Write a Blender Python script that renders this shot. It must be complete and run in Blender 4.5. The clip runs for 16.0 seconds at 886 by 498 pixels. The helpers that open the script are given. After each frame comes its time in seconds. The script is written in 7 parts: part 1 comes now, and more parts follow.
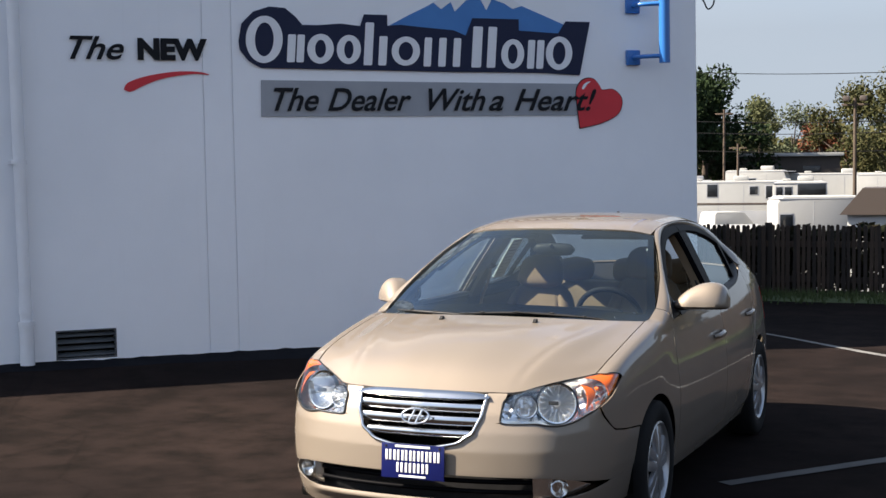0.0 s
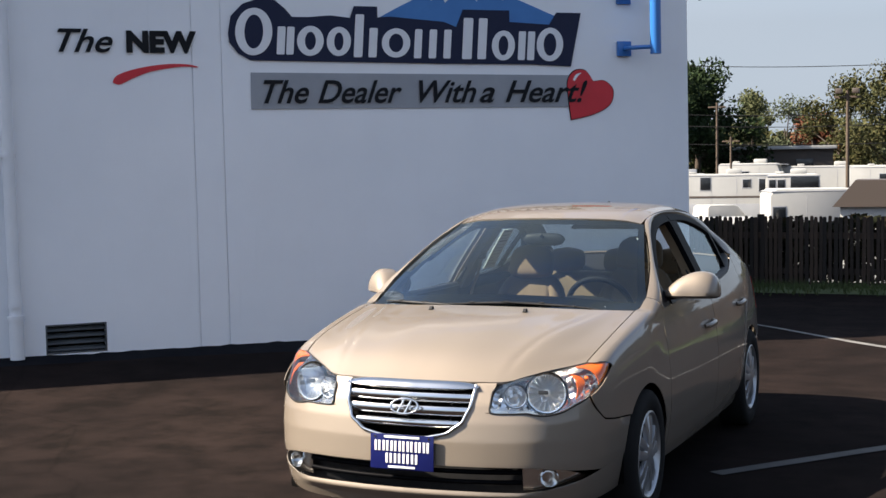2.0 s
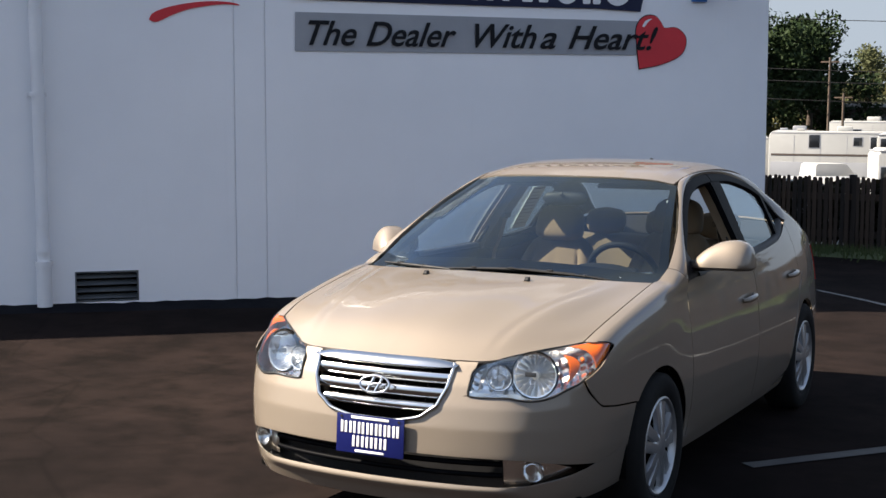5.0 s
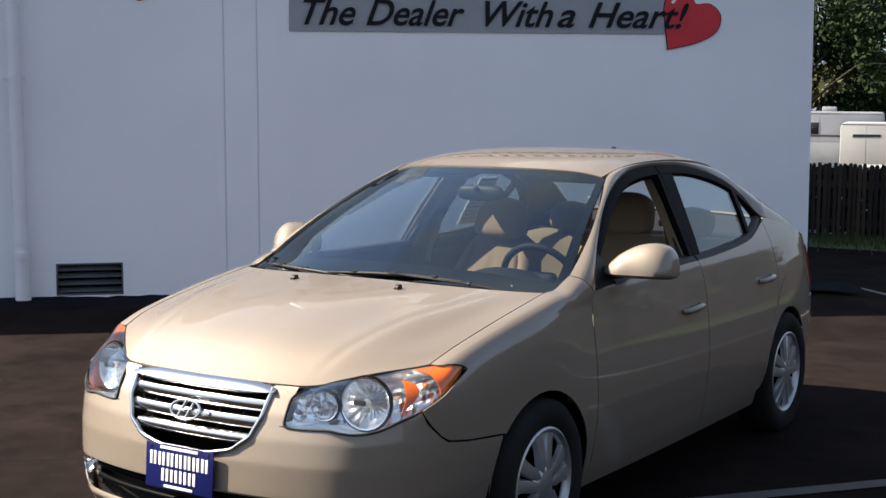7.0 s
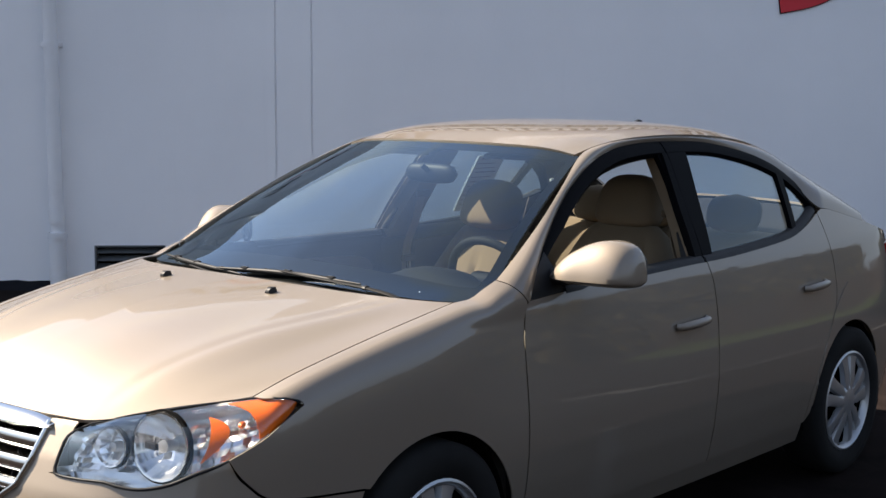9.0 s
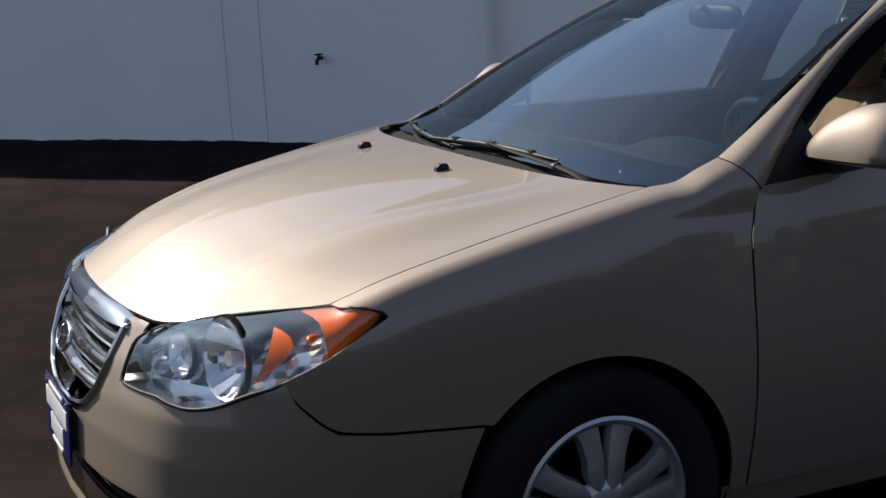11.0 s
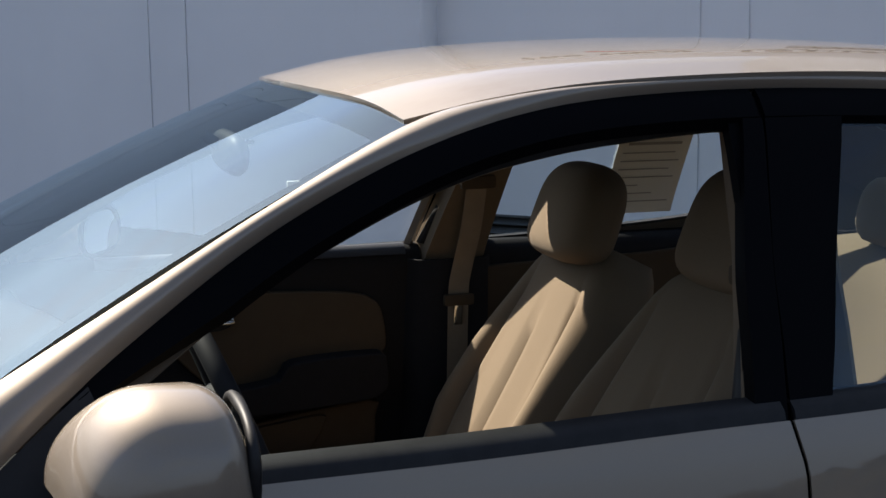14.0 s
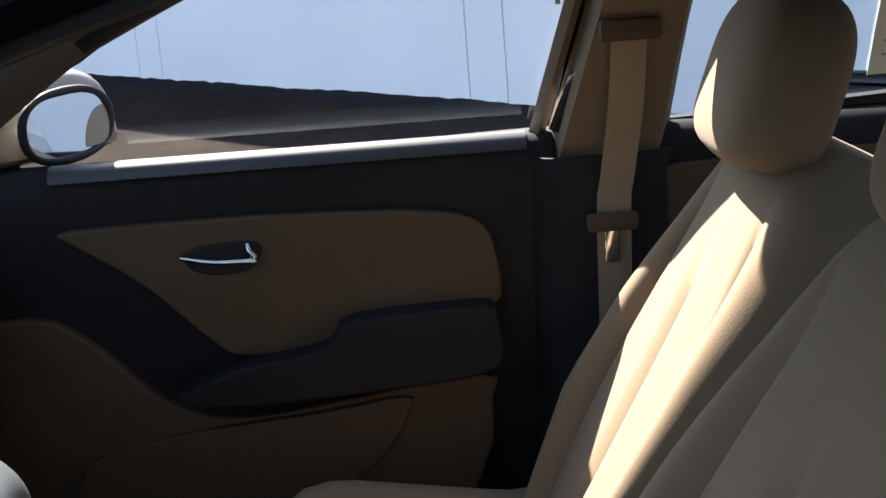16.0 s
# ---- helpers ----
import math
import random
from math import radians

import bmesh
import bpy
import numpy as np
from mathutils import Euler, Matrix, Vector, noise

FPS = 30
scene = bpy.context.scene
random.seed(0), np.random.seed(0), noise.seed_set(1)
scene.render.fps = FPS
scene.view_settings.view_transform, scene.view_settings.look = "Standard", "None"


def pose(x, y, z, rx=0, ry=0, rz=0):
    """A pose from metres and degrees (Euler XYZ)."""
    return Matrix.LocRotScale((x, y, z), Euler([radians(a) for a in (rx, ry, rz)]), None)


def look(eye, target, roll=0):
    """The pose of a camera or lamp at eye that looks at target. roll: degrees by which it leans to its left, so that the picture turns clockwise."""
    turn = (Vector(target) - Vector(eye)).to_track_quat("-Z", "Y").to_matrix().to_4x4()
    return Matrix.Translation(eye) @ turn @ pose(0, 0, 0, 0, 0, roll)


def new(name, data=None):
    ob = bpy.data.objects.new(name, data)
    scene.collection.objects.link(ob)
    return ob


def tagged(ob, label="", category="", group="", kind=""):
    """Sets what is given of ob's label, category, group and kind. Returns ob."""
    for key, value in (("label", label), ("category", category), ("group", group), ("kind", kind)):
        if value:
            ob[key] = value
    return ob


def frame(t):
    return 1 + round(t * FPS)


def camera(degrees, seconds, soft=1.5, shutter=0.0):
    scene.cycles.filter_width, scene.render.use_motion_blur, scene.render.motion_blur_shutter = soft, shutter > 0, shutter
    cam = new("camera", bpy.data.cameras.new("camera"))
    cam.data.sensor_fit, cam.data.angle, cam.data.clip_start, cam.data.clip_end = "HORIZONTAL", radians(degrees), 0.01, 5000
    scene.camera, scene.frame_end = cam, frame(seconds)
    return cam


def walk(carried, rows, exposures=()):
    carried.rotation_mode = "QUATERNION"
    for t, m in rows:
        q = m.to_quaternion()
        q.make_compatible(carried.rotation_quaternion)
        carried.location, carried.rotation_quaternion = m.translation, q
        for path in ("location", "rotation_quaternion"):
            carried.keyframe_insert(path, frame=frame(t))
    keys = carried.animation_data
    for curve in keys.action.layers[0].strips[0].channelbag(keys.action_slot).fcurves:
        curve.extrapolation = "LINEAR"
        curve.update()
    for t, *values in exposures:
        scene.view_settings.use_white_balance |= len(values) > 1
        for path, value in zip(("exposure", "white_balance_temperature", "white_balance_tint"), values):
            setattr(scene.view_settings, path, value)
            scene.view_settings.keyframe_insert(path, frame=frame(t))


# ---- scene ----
cam = camera(35.51, 16.0)


def stand(x, y, z, yaw, pitch, roll):
    """A camera pose: yaw to the left of +y, pitch up, roll as look() has it, in degrees."""
    a, b = radians(yaw), radians(pitch)
    way = Vector((-math.sin(a) * math.cos(b), math.cos(a) * math.cos(b), math.sin(b)))
    return look((x, y, z), Vector((x, y, z)) + way, roll)


PATH = [
    (0, 2.529, -6.454, 1.729, 23.23, -3.02, -0.55),
    (0.5, 2.517, -6.409, 1.711, 23.19, -3.04, -0.67),
    (1, 2.519, -6.412, 1.705, 23.09, -3.08, -0.67),
    (1.5, 2.528, -6.424, 1.704, 23.01, -3.16, -0.71),
    (2, 2.537, -6.412, 1.701, 22.98, -3.23, -0.81),
    (2.5, 2.553, -6.423, 1.707, 22.95, -3.44, -0.89),
    (3, 2.587, -6.399, 1.709, 23.21, -3.78, -1.11),
    (3.5, 2.628, -6.295, 1.711, 23.92, -4.20, -1.30),
    (4, 2.650, -6.112, 1.708, 24.87, -4.56, -1.06),
    (4.2, 2.667, -6.013, 1.702, 25.38, -4.65, -0.83),
    (6.3, 2.956, -4.678, 1.694, 30.90, -5.93, 1.00),
    (6.5, 3.052, -4.560, 1.681, 31.68, -5.73, 0.45),
    (7, 3.222, -4.292, 1.696, 32.80, -5.93, 0.50),
    (7.5, 3.280, -3.928, 1.672, 33.79, -5.87, 0.64),
    (8, 3.297, -3.569, 1.672, 34.85, -5.98, 1.16),
    (8.5, 3.355, -3.188, 1.651, 37.38, -5.84, 0.76),
    (9, 3.322, -2.755, 1.621, 40.91, -6.73, 0.73),
    (9.5, 3.318, -2.352, 1.567, 46.13, -8.79, -0.10),
    (9.7, 3.321, -2.217, 1.560, 48.36, -10.17, -0.55),
    (11.8, 3.207, -0.824, 1.524, 72.37, -11.24, -2.54),
    (12, 3.135, -0.671, 1.533, 72.98, -11.07, -2.46),
    (12.5, 2.966, -0.350, 1.534, 72.65, -10.12, -2.22),
    (13, 2.718, 0.002, 1.537, 71.96, -9.40, -1.70),
    (13.5, 2.605, 0.314, 1.518, 71.91, -8.53, -1.13),
    (14, 2.346, 0.619, 1.522, 72.28, -9.30, -0.17),
    (14.5, 2.051, 0.857, 1.515, 74.03, -10.74, -0.64),
    (15, 1.800, 1.107, 1.472, 79.11, -12.01, -1.45),
    (15.5, 1.530, 1.289, 1.421, 84.73, -13.34, -3.25),
    (16, 1.283, 1.374, 1.360, 90.08, -14.37, -4.38),
]
EXPOSURES = [(0, 1.80, 7000, 12), (6.0, 1.74, 7000, 12), (9.0, 1.80, 7050, 12), (9.6, 1.75, 7050, 12), (11.0, 0.9, 6600, 12), (12.0, 0.76, 6350, 12), (13.0, 0.88, 6450, 12), (13.5, 1.15, 6750, 12), (14.0, 1.5, 6850, 12), (14.5, 1.74, 7050, 12), (15.0, 2.5, 7000, 12), (15.5, 2.9, 6850, 12), (16, 3.1, 6750, 12)]
walk(cam, [(row[0], stand(*row[1:])) for row in PATH], EXPOSURES)


# ---- sky and sun ----
SUN_FROM = Vector((-1.0, -0.51, 1.0)).normalized()
world = bpy.data.worlds.new("sky")
scene.world = world
world.use_nodes = True
wn = world.node_tree.nodes
sky = wn.new("ShaderNodeTexSky")
sky.sky_type = "NISHITA"
sky.sun_disc = False
sky.sun_elevation = math.asin(SUN_FROM.z)
sky.sun_rotation = math.atan2(SUN_FROM.x, SUN_FROM.y)
sky.altitude, sky.air_density, sky.dust_density, sky.ozone_density = 100, 0.85, 1.1, 3.0
wn["Background"].inputs["Strength"].default_value = 0.088
# thin high cloud drawn over the blue
wl = world.node_tree.links
sky_at, sky_map, cloud, cloud_ramp, veil, lit, white = (wn.new("ShaderNode" + k) for k in ("TexCoord", "Mapping", "TexNoise", "ValToRGB", "Mix", "Mix", "RGBToBW"))
sky_map.inputs["Scale"].default_value = (1.0, 1.0, 3.2)
cloud.inputs["Scale"].default_value, cloud.inputs["Detail"].default_value, cloud.inputs["Roughness"].default_value = 2.2, 7, 0.62
cloud_ramp.color_ramp.elements[0].position, cloud_ramp.color_ramp.elements[0].color = 0.42, (0.12, 0.12, 0.12, 1)
cloud_ramp.color_ramp.elements[1].position, cloud_ramp.color_ramp.elements[1].color = 0.64, (0.95, 0.95, 0.95, 1)
veil.data_type = "RGBA"
wl.new(sky_at.outputs["Generated"], sky_map.inputs[0])
wl.new(sky_map.outputs[0], cloud.inputs["Vector"])
wl.new(cloud.outputs["Fac"], cloud_ramp.inputs[0])
# the cloud closes up towards the horizon
rise, low_down, bank = (wn.new("ShaderNode" + k) for k in ("SeparateXYZ", "MapRange", "Mix"))
low_down.inputs["From Min"].default_value, low_down.inputs["From Max"].default_value = 0.10, 0.40
low_down.inputs["To Min"].default_value, low_down.inputs["To Max"].default_value = 0.95, 0.0
wl.new(sky_at.outputs["Generated"], rise.inputs[0])
wl.new(rise.outputs["Z"], low_down.inputs["Value"])
wl.new(cloud_ramp.outputs[0], veil.inputs[0])
bank.data_type = "RGBA"
bank.inputs[7].default_value = (1.48, 1.80, 2.22, 1)
wl.new(low_down.outputs[0], bank.inputs[0])
wl.new(veil.outputs[2], bank.inputs[6])
# clouds take the brightness of the sky behind them, whiter and stronger
lit.data_type, lit.blend_type = "RGBA", "MULTIPLY"
lit.inputs[0].default_value = 1.0
lit.inputs[7].default_value = (1.06, 1.24, 1.48, 1)
wl.new(sky.outputs[0], white.inputs[0])
wl.new(white.outputs[0], lit.inputs[6])
wl.new(lit.outputs[2], veil.inputs[7])
wl.new(sky.outputs[0], veil.inputs[6])
wl.new(bank.outputs[2], wn["Background"].inputs["Color"])
sun = new("sun", bpy.data.lights.new("sun", "SUN"))
sun.data.energy, sun.data.angle, sun.data.color = 4.8, radians(0.53), (1.0, 0.93, 0.82)
sun.matrix_world = look(SUN_FROM * 40, (0, 0, 0))


# ---- materials ----
def principled(name, color, rough=0.5, metal=0.0, **more):
    m = bpy.data.materials.new(name)
    m.use_nodes = True
    b = m.node_tree.nodes["Principled BSDF"]
    b.inputs["Base Color"].default_value = (*color, 1)
    b.inputs["Roughness"].default_value = rough
    b.inputs["Metallic"].default_value = metal
    for key, value in more.items():
        b.inputs[key.replace("_", " ")].default_value = value
    return m


def link(m, a, b):
    m.node_tree.links.new(a, b)


def coords(m, scale=(1, 1, 1), use="Object"):
    n = m.node_tree.nodes
    c, mp = n.new("ShaderNodeTexCoord"), n.new("ShaderNodeMapping")
    mp.inputs["Scale"].default_value = scale
    link(m, c.outputs[use], mp.inputs[0])
    return mp.outputs[0]


def noise_node(m, vec, scale, detail=4, rough=0.6):
    t = m.node_tree.nodes.new("ShaderNodeTexNoise")
    t.inputs["Scale"].default_value, t.inputs["Detail"].default_value = scale, detail
    t.inputs["Roughness"].default_value = rough
    link(m, vec, t.inputs["Vector"])
    return t.outputs["Fac"]


def ramp(m, fac, stops):
    r = m.node_tree.nodes.new("ShaderNodeValToRGB")
    while len(r.color_ramp.elements) < len(stops):
        r.color_ramp.elements.new(0.5)
    for e, (p, c) in zip(r.color_ramp.elements, stops):
        e.position, e.color = p, (*c, 1) if len(c) == 3 else c
    link(m, fac, r.inputs[0])
    return r.outputs[0]


def mix(m, fac, a, b, blend="MIX"):
    x = m.node_tree.nodes.new("ShaderNodeMix")
    x.data_type, x.blend_type = "RGBA", blend
    for socket, v in ((x.inputs[0], fac), (x.inputs[6], a), (x.inputs[7], b)):
        if isinstance(v, (int, float)):
            socket.default_value = v
        elif isinstance(v, tuple):
            socket.default_value = (*v, 1)
        else:
            link(m, v, socket)
    return x.outputs[2]


def base(m, out, socket="Base Color"):
    link(m, out, m.node_tree.nodes["Principled BSDF"].inputs[socket])


def bump(m, height, strength=0.3, distance=0.01):
    b = m.node_tree.nodes.new("ShaderNodeBump")
    b.inputs["Strength"].default_value, b.inputs["Distance"].default_value = strength, distance
    link(m, height, b.inputs["Height"])
    link(m, b.outputs[0], m.node_tree.nodes["Principled BSDF"].inputs["Normal"])


def spread(m, fac, low, high):
    r = m.node_tree.nodes.new("ShaderNodeMapRange")
    r.inputs["To Min"].default_value, r.inputs["To Max"].default_value = low, high
    link(m, fac, r.inputs["Value"])
    return r.outputs[0]


def grained(name, a, b, scale, rough=0.8, relief=0.2, distance=0.004, coarse=None, **more):
    """A matt surface that varies at two scales between the colours a and b."""
    m = principled(name, a, rough, **more)
    v = coords(m)
    big, fine = noise_node(m, v, coarse or scale / 12, 3), noise_node(m, v, scale, 6, 0.7)
    c = mix(m, ramp(m, big, [(0.35, (0, 0, 0)), (0.65, (1, 1, 1))]), a, b)
    base(m, mix(m, 0.35, c, mix(m, fine, a, b)))
    bump(m, fine, relief, distance)
    return m


def car_paint(name="champagne_paint", smudged=False):
    """Metallic base under a clear coat; flakes and a thin film of dust vary it."""
    m = principled(name, (0.28, 0.232, 0.175), 0.55, 0.52, Coat_Weight=1.0, Coat_Roughness=0.03, Coat_IOR=1.52)
    v = coords(m)
    flake = noise_node(m, v, 900, 2)
    dust = noise_node(m, v, 3.0, 5, 0.7)
    c = mix(m, spread(m, flake, 0, 0.6), (0.205, 0.168, 0.130), (0.265, 0.219, 0.172))
    c = mix(m, spread(m, dust, 0.0, 0.22), c, (0.225, 0.192, 0.160))
    if smudged:  # dried brown streaks
        streak = noise_node(m, coords(m, (5, 1.6, 1)), 2.6, 4, 0.55)
        c = mix(m, ramp(m, streak, [(0.58, (0, 0, 0)), (0.65, (0.15, 0.15, 0.15)), (0.70, (0.03, 0.03, 0.03))]), c, (0.16, 0.10, 0.055))
    base(m, c)
    base(m, spread(m, dust, 0.58, 0.68), "Roughness")
    base(m, spread(m, dust, 0.015, 0.05), "Coat Roughness")
    return m


def thin_glass(name, tint, power=2.9, most=0.95):
    """A thin pane: it reflects like glass and lets the light straight through."""
    m = bpy.data.materials.new(name)
    m.use_nodes = True
    n = m.node_tree.nodes
    n.clear()
    out, t, g, x, lw, p, r = (n.new("ShaderNode" + k) for k in ("OutputMaterial", "BsdfTransparent", "BsdfGlossy", "MixShader", "LayerWeight", "Math", "MapRange"))
    t.inputs["Color"].default_value = (*tint, 1)
    lw.inputs["Blend"].default_value = 0.5
    p.operation, p.inputs[1].default_value = "POWER", power
    r.inputs["To Min"].default_value, r.inputs["To Max"].default_value = 0.06, most
    c, nz, rr = n.new("ShaderNodeTexCoord"), n.new("ShaderNodeTexNoise"), n.new("ShaderNodeMapRange")
    nz.inputs["Scale"].default_value = 5
    rr.inputs["To Min"].default_value, rr.inputs["To Max"].default_value = 0.002, 0.012
    link(m, c.outputs["Object"], nz.inputs["Vector"])
    link(m, nz.outputs["Fac"], rr.inputs["Value"])
    link(m, rr.outputs[0], g.inputs["Roughness"])
    g.inputs["Color"].default_value = (0.80, 0.93, 1.0, 1)
    link(m, lw.outputs["Facing"], p.inputs[0])
    link(m, p.outputs[0], r.inputs["Value"])
    link(m, r.outputs[0], x.inputs[0])
    link(m, t.outputs[0], x.inputs[1])
    link(m, g.outputs[0], x.inputs[2])
    link(m, x.outputs[0], out.inputs[0])
    return m


PAINT = car_paint()
ROOF_PAINT = car_paint("champagne_roof_paint", True)
CHROME = principled("chrome", (0.62, 0.62, 0.61), 0.13, 1.0)
SILVER = principled("silver_paint", (0.42, 0.43, 0.44), 0.35, 0.75)
BLACK_PLASTIC = grained("black_plastic", (0.010, 0.010, 0.011), (0.018, 0.018, 0.019), 300, 0.5, 0.15, 0.001, Specular_IOR_Level=0.2)
BLACK_GLOSS = principled("black_gloss_trim", (0.0024, 0.0025, 0.0034), 0.45, 0.0, Specular_IOR_Level=0.025)
RUBBER = grained("tyre_rubber", (0.009, 0.009, 0.009), (0.016, 0.0155, 0.015), 80, 0.85, 0.3, 0.002, Specular_IOR_Level=0.15)
DARK = principled("dark_void", (0.004, 0.004, 0.004), 0.9, Specular_IOR_Level=0.05)
WINDSHIELD_GLASS = thin_glass("windshield_glass", (0.60, 0.66, 0.65), 3.5)
SIDE_GLASS = thin_glass("side_glass", (0.93, 0.96, 0.955), 4.2, 0.7)
REAR_GLASS = thin_glass("tinted_rear_glass", (0.70, 0.77, 0.78), 4.0, 0.75)
LAMP_LENS = thin_glass("lamp_lens", (0.96, 0.97, 0.98))
ORANGE_LENS = principled("orange_lens", (0.62, 0.11, 0.004), 0.25, 0.0, Coat_Weight=0.3, Specular_IOR_Level=0.2)
RED_LENS = principled("red_lens", (0.35, 0.01, 0.01), 0.12, 0.0, Coat_Weight=1.0)
REFLECTOR = principled("lamp_reflector", (0.82, 0.82, 0.81), 0.2, 1.0)

# ---- mesh tools ----
def catmull(points, n):
    """n points on a smooth curve through the given ones, evenly along it."""
    p = np.asarray(points, float)
    if len(p) == 2:
        return p[0] + (p[1] - p[0]) * np.linspace(0, 1, n)[:, None]
    e = np.vstack([2 * p[0] - p[1], p, 2 * p[-1] - p[-2]])
    out = []
    for i in range(1, len(e) - 2):
        a, b, c, d = e[i - 1 : i + 3]
        t = np.linspace(0, 1, 24, endpoint=False)[:, None]
        out.append(0.5 * (2 * b + (c - a) * t + (2 * a - 5 * b + 4 * c - d) * t**2 + (3 * b - a - 3 * c + d) * t**3))
    out = np.vstack([*out, p[-1:]])
    s = np.r_[0, np.cumsum(np.linalg.norm(np.diff(out, axis=0), axis=1))]
    u = np.linspace(0, s[-1], n)
    return np.stack([np.interp(u, s, out[:, k]) for k in range(p.shape[1])], 1)


def loft(net, nu, nv):
    """A smooth surface through a net of rows of points."""
    rows = np.array([catmull(r, nv) for r in net])
    return np.stack([catmull(rows[:, j], nu) for j in range(nv)], 1)


def coons(bottom, top, left, right, nu, nv, smooth=False):
    """A patch between four curves: bottom and top run from left to right, left and right from bottom to top."""
    curve = catmull if smooth else along
    b, t, l, r = curve(bottom, nu), curve(top, nu), curve(left, nv), curve(right, nv)
    u, v = np.linspace(0, 1, nu)[:, None, None], np.linspace(0, 1, nv)[None, :, None]
    bi = (1 - u) * (1 - v) * b[0] + u * (1 - v) * b[-1] + (1 - u) * v * t[0] + u * v * t[-1]
    return (1 - v) * b[:, None] + v * t[:, None] + (1 - u) * l[None] + u * r[None] - bi


def along(points, n):
    """n points evenly along a polyline, its corners softened a little."""
    p = np.asarray(points, float)
    s = np.r_[0, np.cumsum(np.linalg.norm(np.diff(p, axis=0), axis=1))]
    u = np.linspace(0, s[-1], n)
    return np.stack([np.interp(u, s, p[:, k]) for k in range(p.shape[1])], 1)


def thing(name, label, category, at=None, group="", kind=""):
    ob = new(name)
    ob.empty_display_size = 0.1
    if at is not None:
        ob.matrix_world = at
    return tagged(ob, label, category, group, kind)


def make(name, verts, faces, mat, parent=None, label="", smooth=True):
    me = bpy.data.meshes.new(name)
    me.from_pydata([tuple(map(float, v)) for v in verts], [], [tuple(int(i) for i in f) for f in faces])
    me.validate()
    for m in mat if isinstance(mat, (list, tuple)) else [mat]:
        me.materials.append(m)
    if smooth:
        me.polygons.foreach_set("use_smooth", [True] * len(me.polygons))
        me.set_sharp_from_angle(angle=radians(52))
    ob = new(name, me)
    if parent is not None:
        ob.parent = parent
    if label:
        ob["label"] = label
    return ob


def part(name, bm, mat, parent=None, label="", smooth=False):
    """Links a bmesh as one mesh object under a thing or a part."""
    me = bpy.data.meshes.new(name)
    bm.to_mesh(me)
    bm.free()
    for m in mat if isinstance(mat, (list, tuple)) else [mat]:
        me.materials.append(m)
    if smooth:
        me.polygons.foreach_set("use_smooth", [True] * len(me.polygons))
        me.set_sharp_from_angle(angle=radians(52))
    ob = new(name, me)
    if parent is not None:
        ob.parent = parent
    if label:
        ob["label"] = label
    return ob


CAR_MIDDLE = np.array((0.0, 1.3, 0.75))


def grid_faces(nu, nv, start=0, flip=False):
    f = []
    for i in range(nu - 1):
        for j in range(nv - 1):
            a = start + i * nv + j
            q = (a, a + nv, a + nv + 1, a + 1)
            f.append(q[::-1] if flip else q)
    return f


def sheet(grids, thick=0.004, outward=None):
    """Vertices and faces of one or more grids as shells of a thickness, their outer side away from the middle."""
    verts, faces = [], []
    for g in grids:
        g = np.asarray(g, float)
        nu, nv = g.shape[:2]
        du, dv = np.gradient(g, axis=0), np.gradient(g, axis=1)
        n = np.cross(du, dv)
        n /= np.linalg.norm(n, axis=2, keepdims=True) + 1e-12
        ref = (g - CAR_MIDDLE if outward is None else np.broadcast_to(np.asarray(outward, float), g.shape))
        flip = (n * ref).sum() < 0
        if flip:
            n = -n
        k = len(verts)
        verts += list(g.reshape(-1, 3))
        faces += grid_faces(nu, nv, k, flip)
        if thick:
            k2 = len(verts)
            verts += list((g - n * thick).reshape(-1, 3))
            faces += grid_faces(nu, nv, k2, not flip)
            rim = [i * nv for i in range(nu)] + [(nu - 1) * nv + j for j in range(1, nv)] + [i * nv + nv - 1 for i in range(nu - 2, -1, -1)] + [j for j in range(nv - 2, 0, -1)]
            for a, b in zip(rim, rim[1:] + rim[:1]):
                q = (k + a, k2 + a, k2 + b, k + b)
                faces.append(q[::-1] if flip else q)
    return verts, faces


def panel(name, grids, mat, parent, label="", thick=0.004, outward=None, smooth=True):
    v, f = sheet(grids, thick, outward)
    return make(name, v, f, mat, parent, label, smooth)


def mirrored(g):
    return np.asarray(g) * (-1, 1, 1)


def tube(name, path, radius, mat, parent=None, label="", sides=10, n=None, closed=False, flat=1.0, up=(0, 0, 1)):
    """A round (or flattened) bar along a smooth path; radius: one, or one for each end and between."""
    p = catmull(path, n or max(6, 6 * len(path))) if len(path) > 2 or n else np.asarray(path, float)
    r = np.interp(np.linspace(0, 1, len(p)), np.linspace(0, 1, len(np.atleast_1d(radius))), np.atleast_1d(radius)) if np.ndim(radius) else np.full(len(p), radius)
    t = np.gradient(p, axis=0)
    if closed:
        t = np.roll(p, -1, 0) - np.roll(p, 1, 0)
    t /= np.linalg.norm(t, axis=1, keepdims=True) + 1e-12
    verts, faces = [], []
    for i in range(len(p)):
        side = np.cross(t[i], up)
        if np.linalg.norm(side) < 1e-3:
            side = np.cross(t[i], (1, 0, 0))
        side /= np.linalg.norm(side)
        top = np.cross(side, t[i])
        for k in range(sides):
            a = 2 * math.pi * k / sides
            verts.append(p[i] + r[i] * (math.cos(a) * side + flat * math.sin(a) * top))
    for i in range(len(p) - (0 if closed else 1)):
        for k in range(sides):
            a, b = i * sides + k, i * sides + (k + 1) % sides
            c, d = (a + sides) % len(verts), (b + sides) % len(verts)
            faces.append((a, b, d, c))
    if not closed:
        faces += [tuple(range(sides))[::-1], tuple(range(len(verts) - sides, len(verts)))]
    return make(name, verts, faces, mat, parent, label)


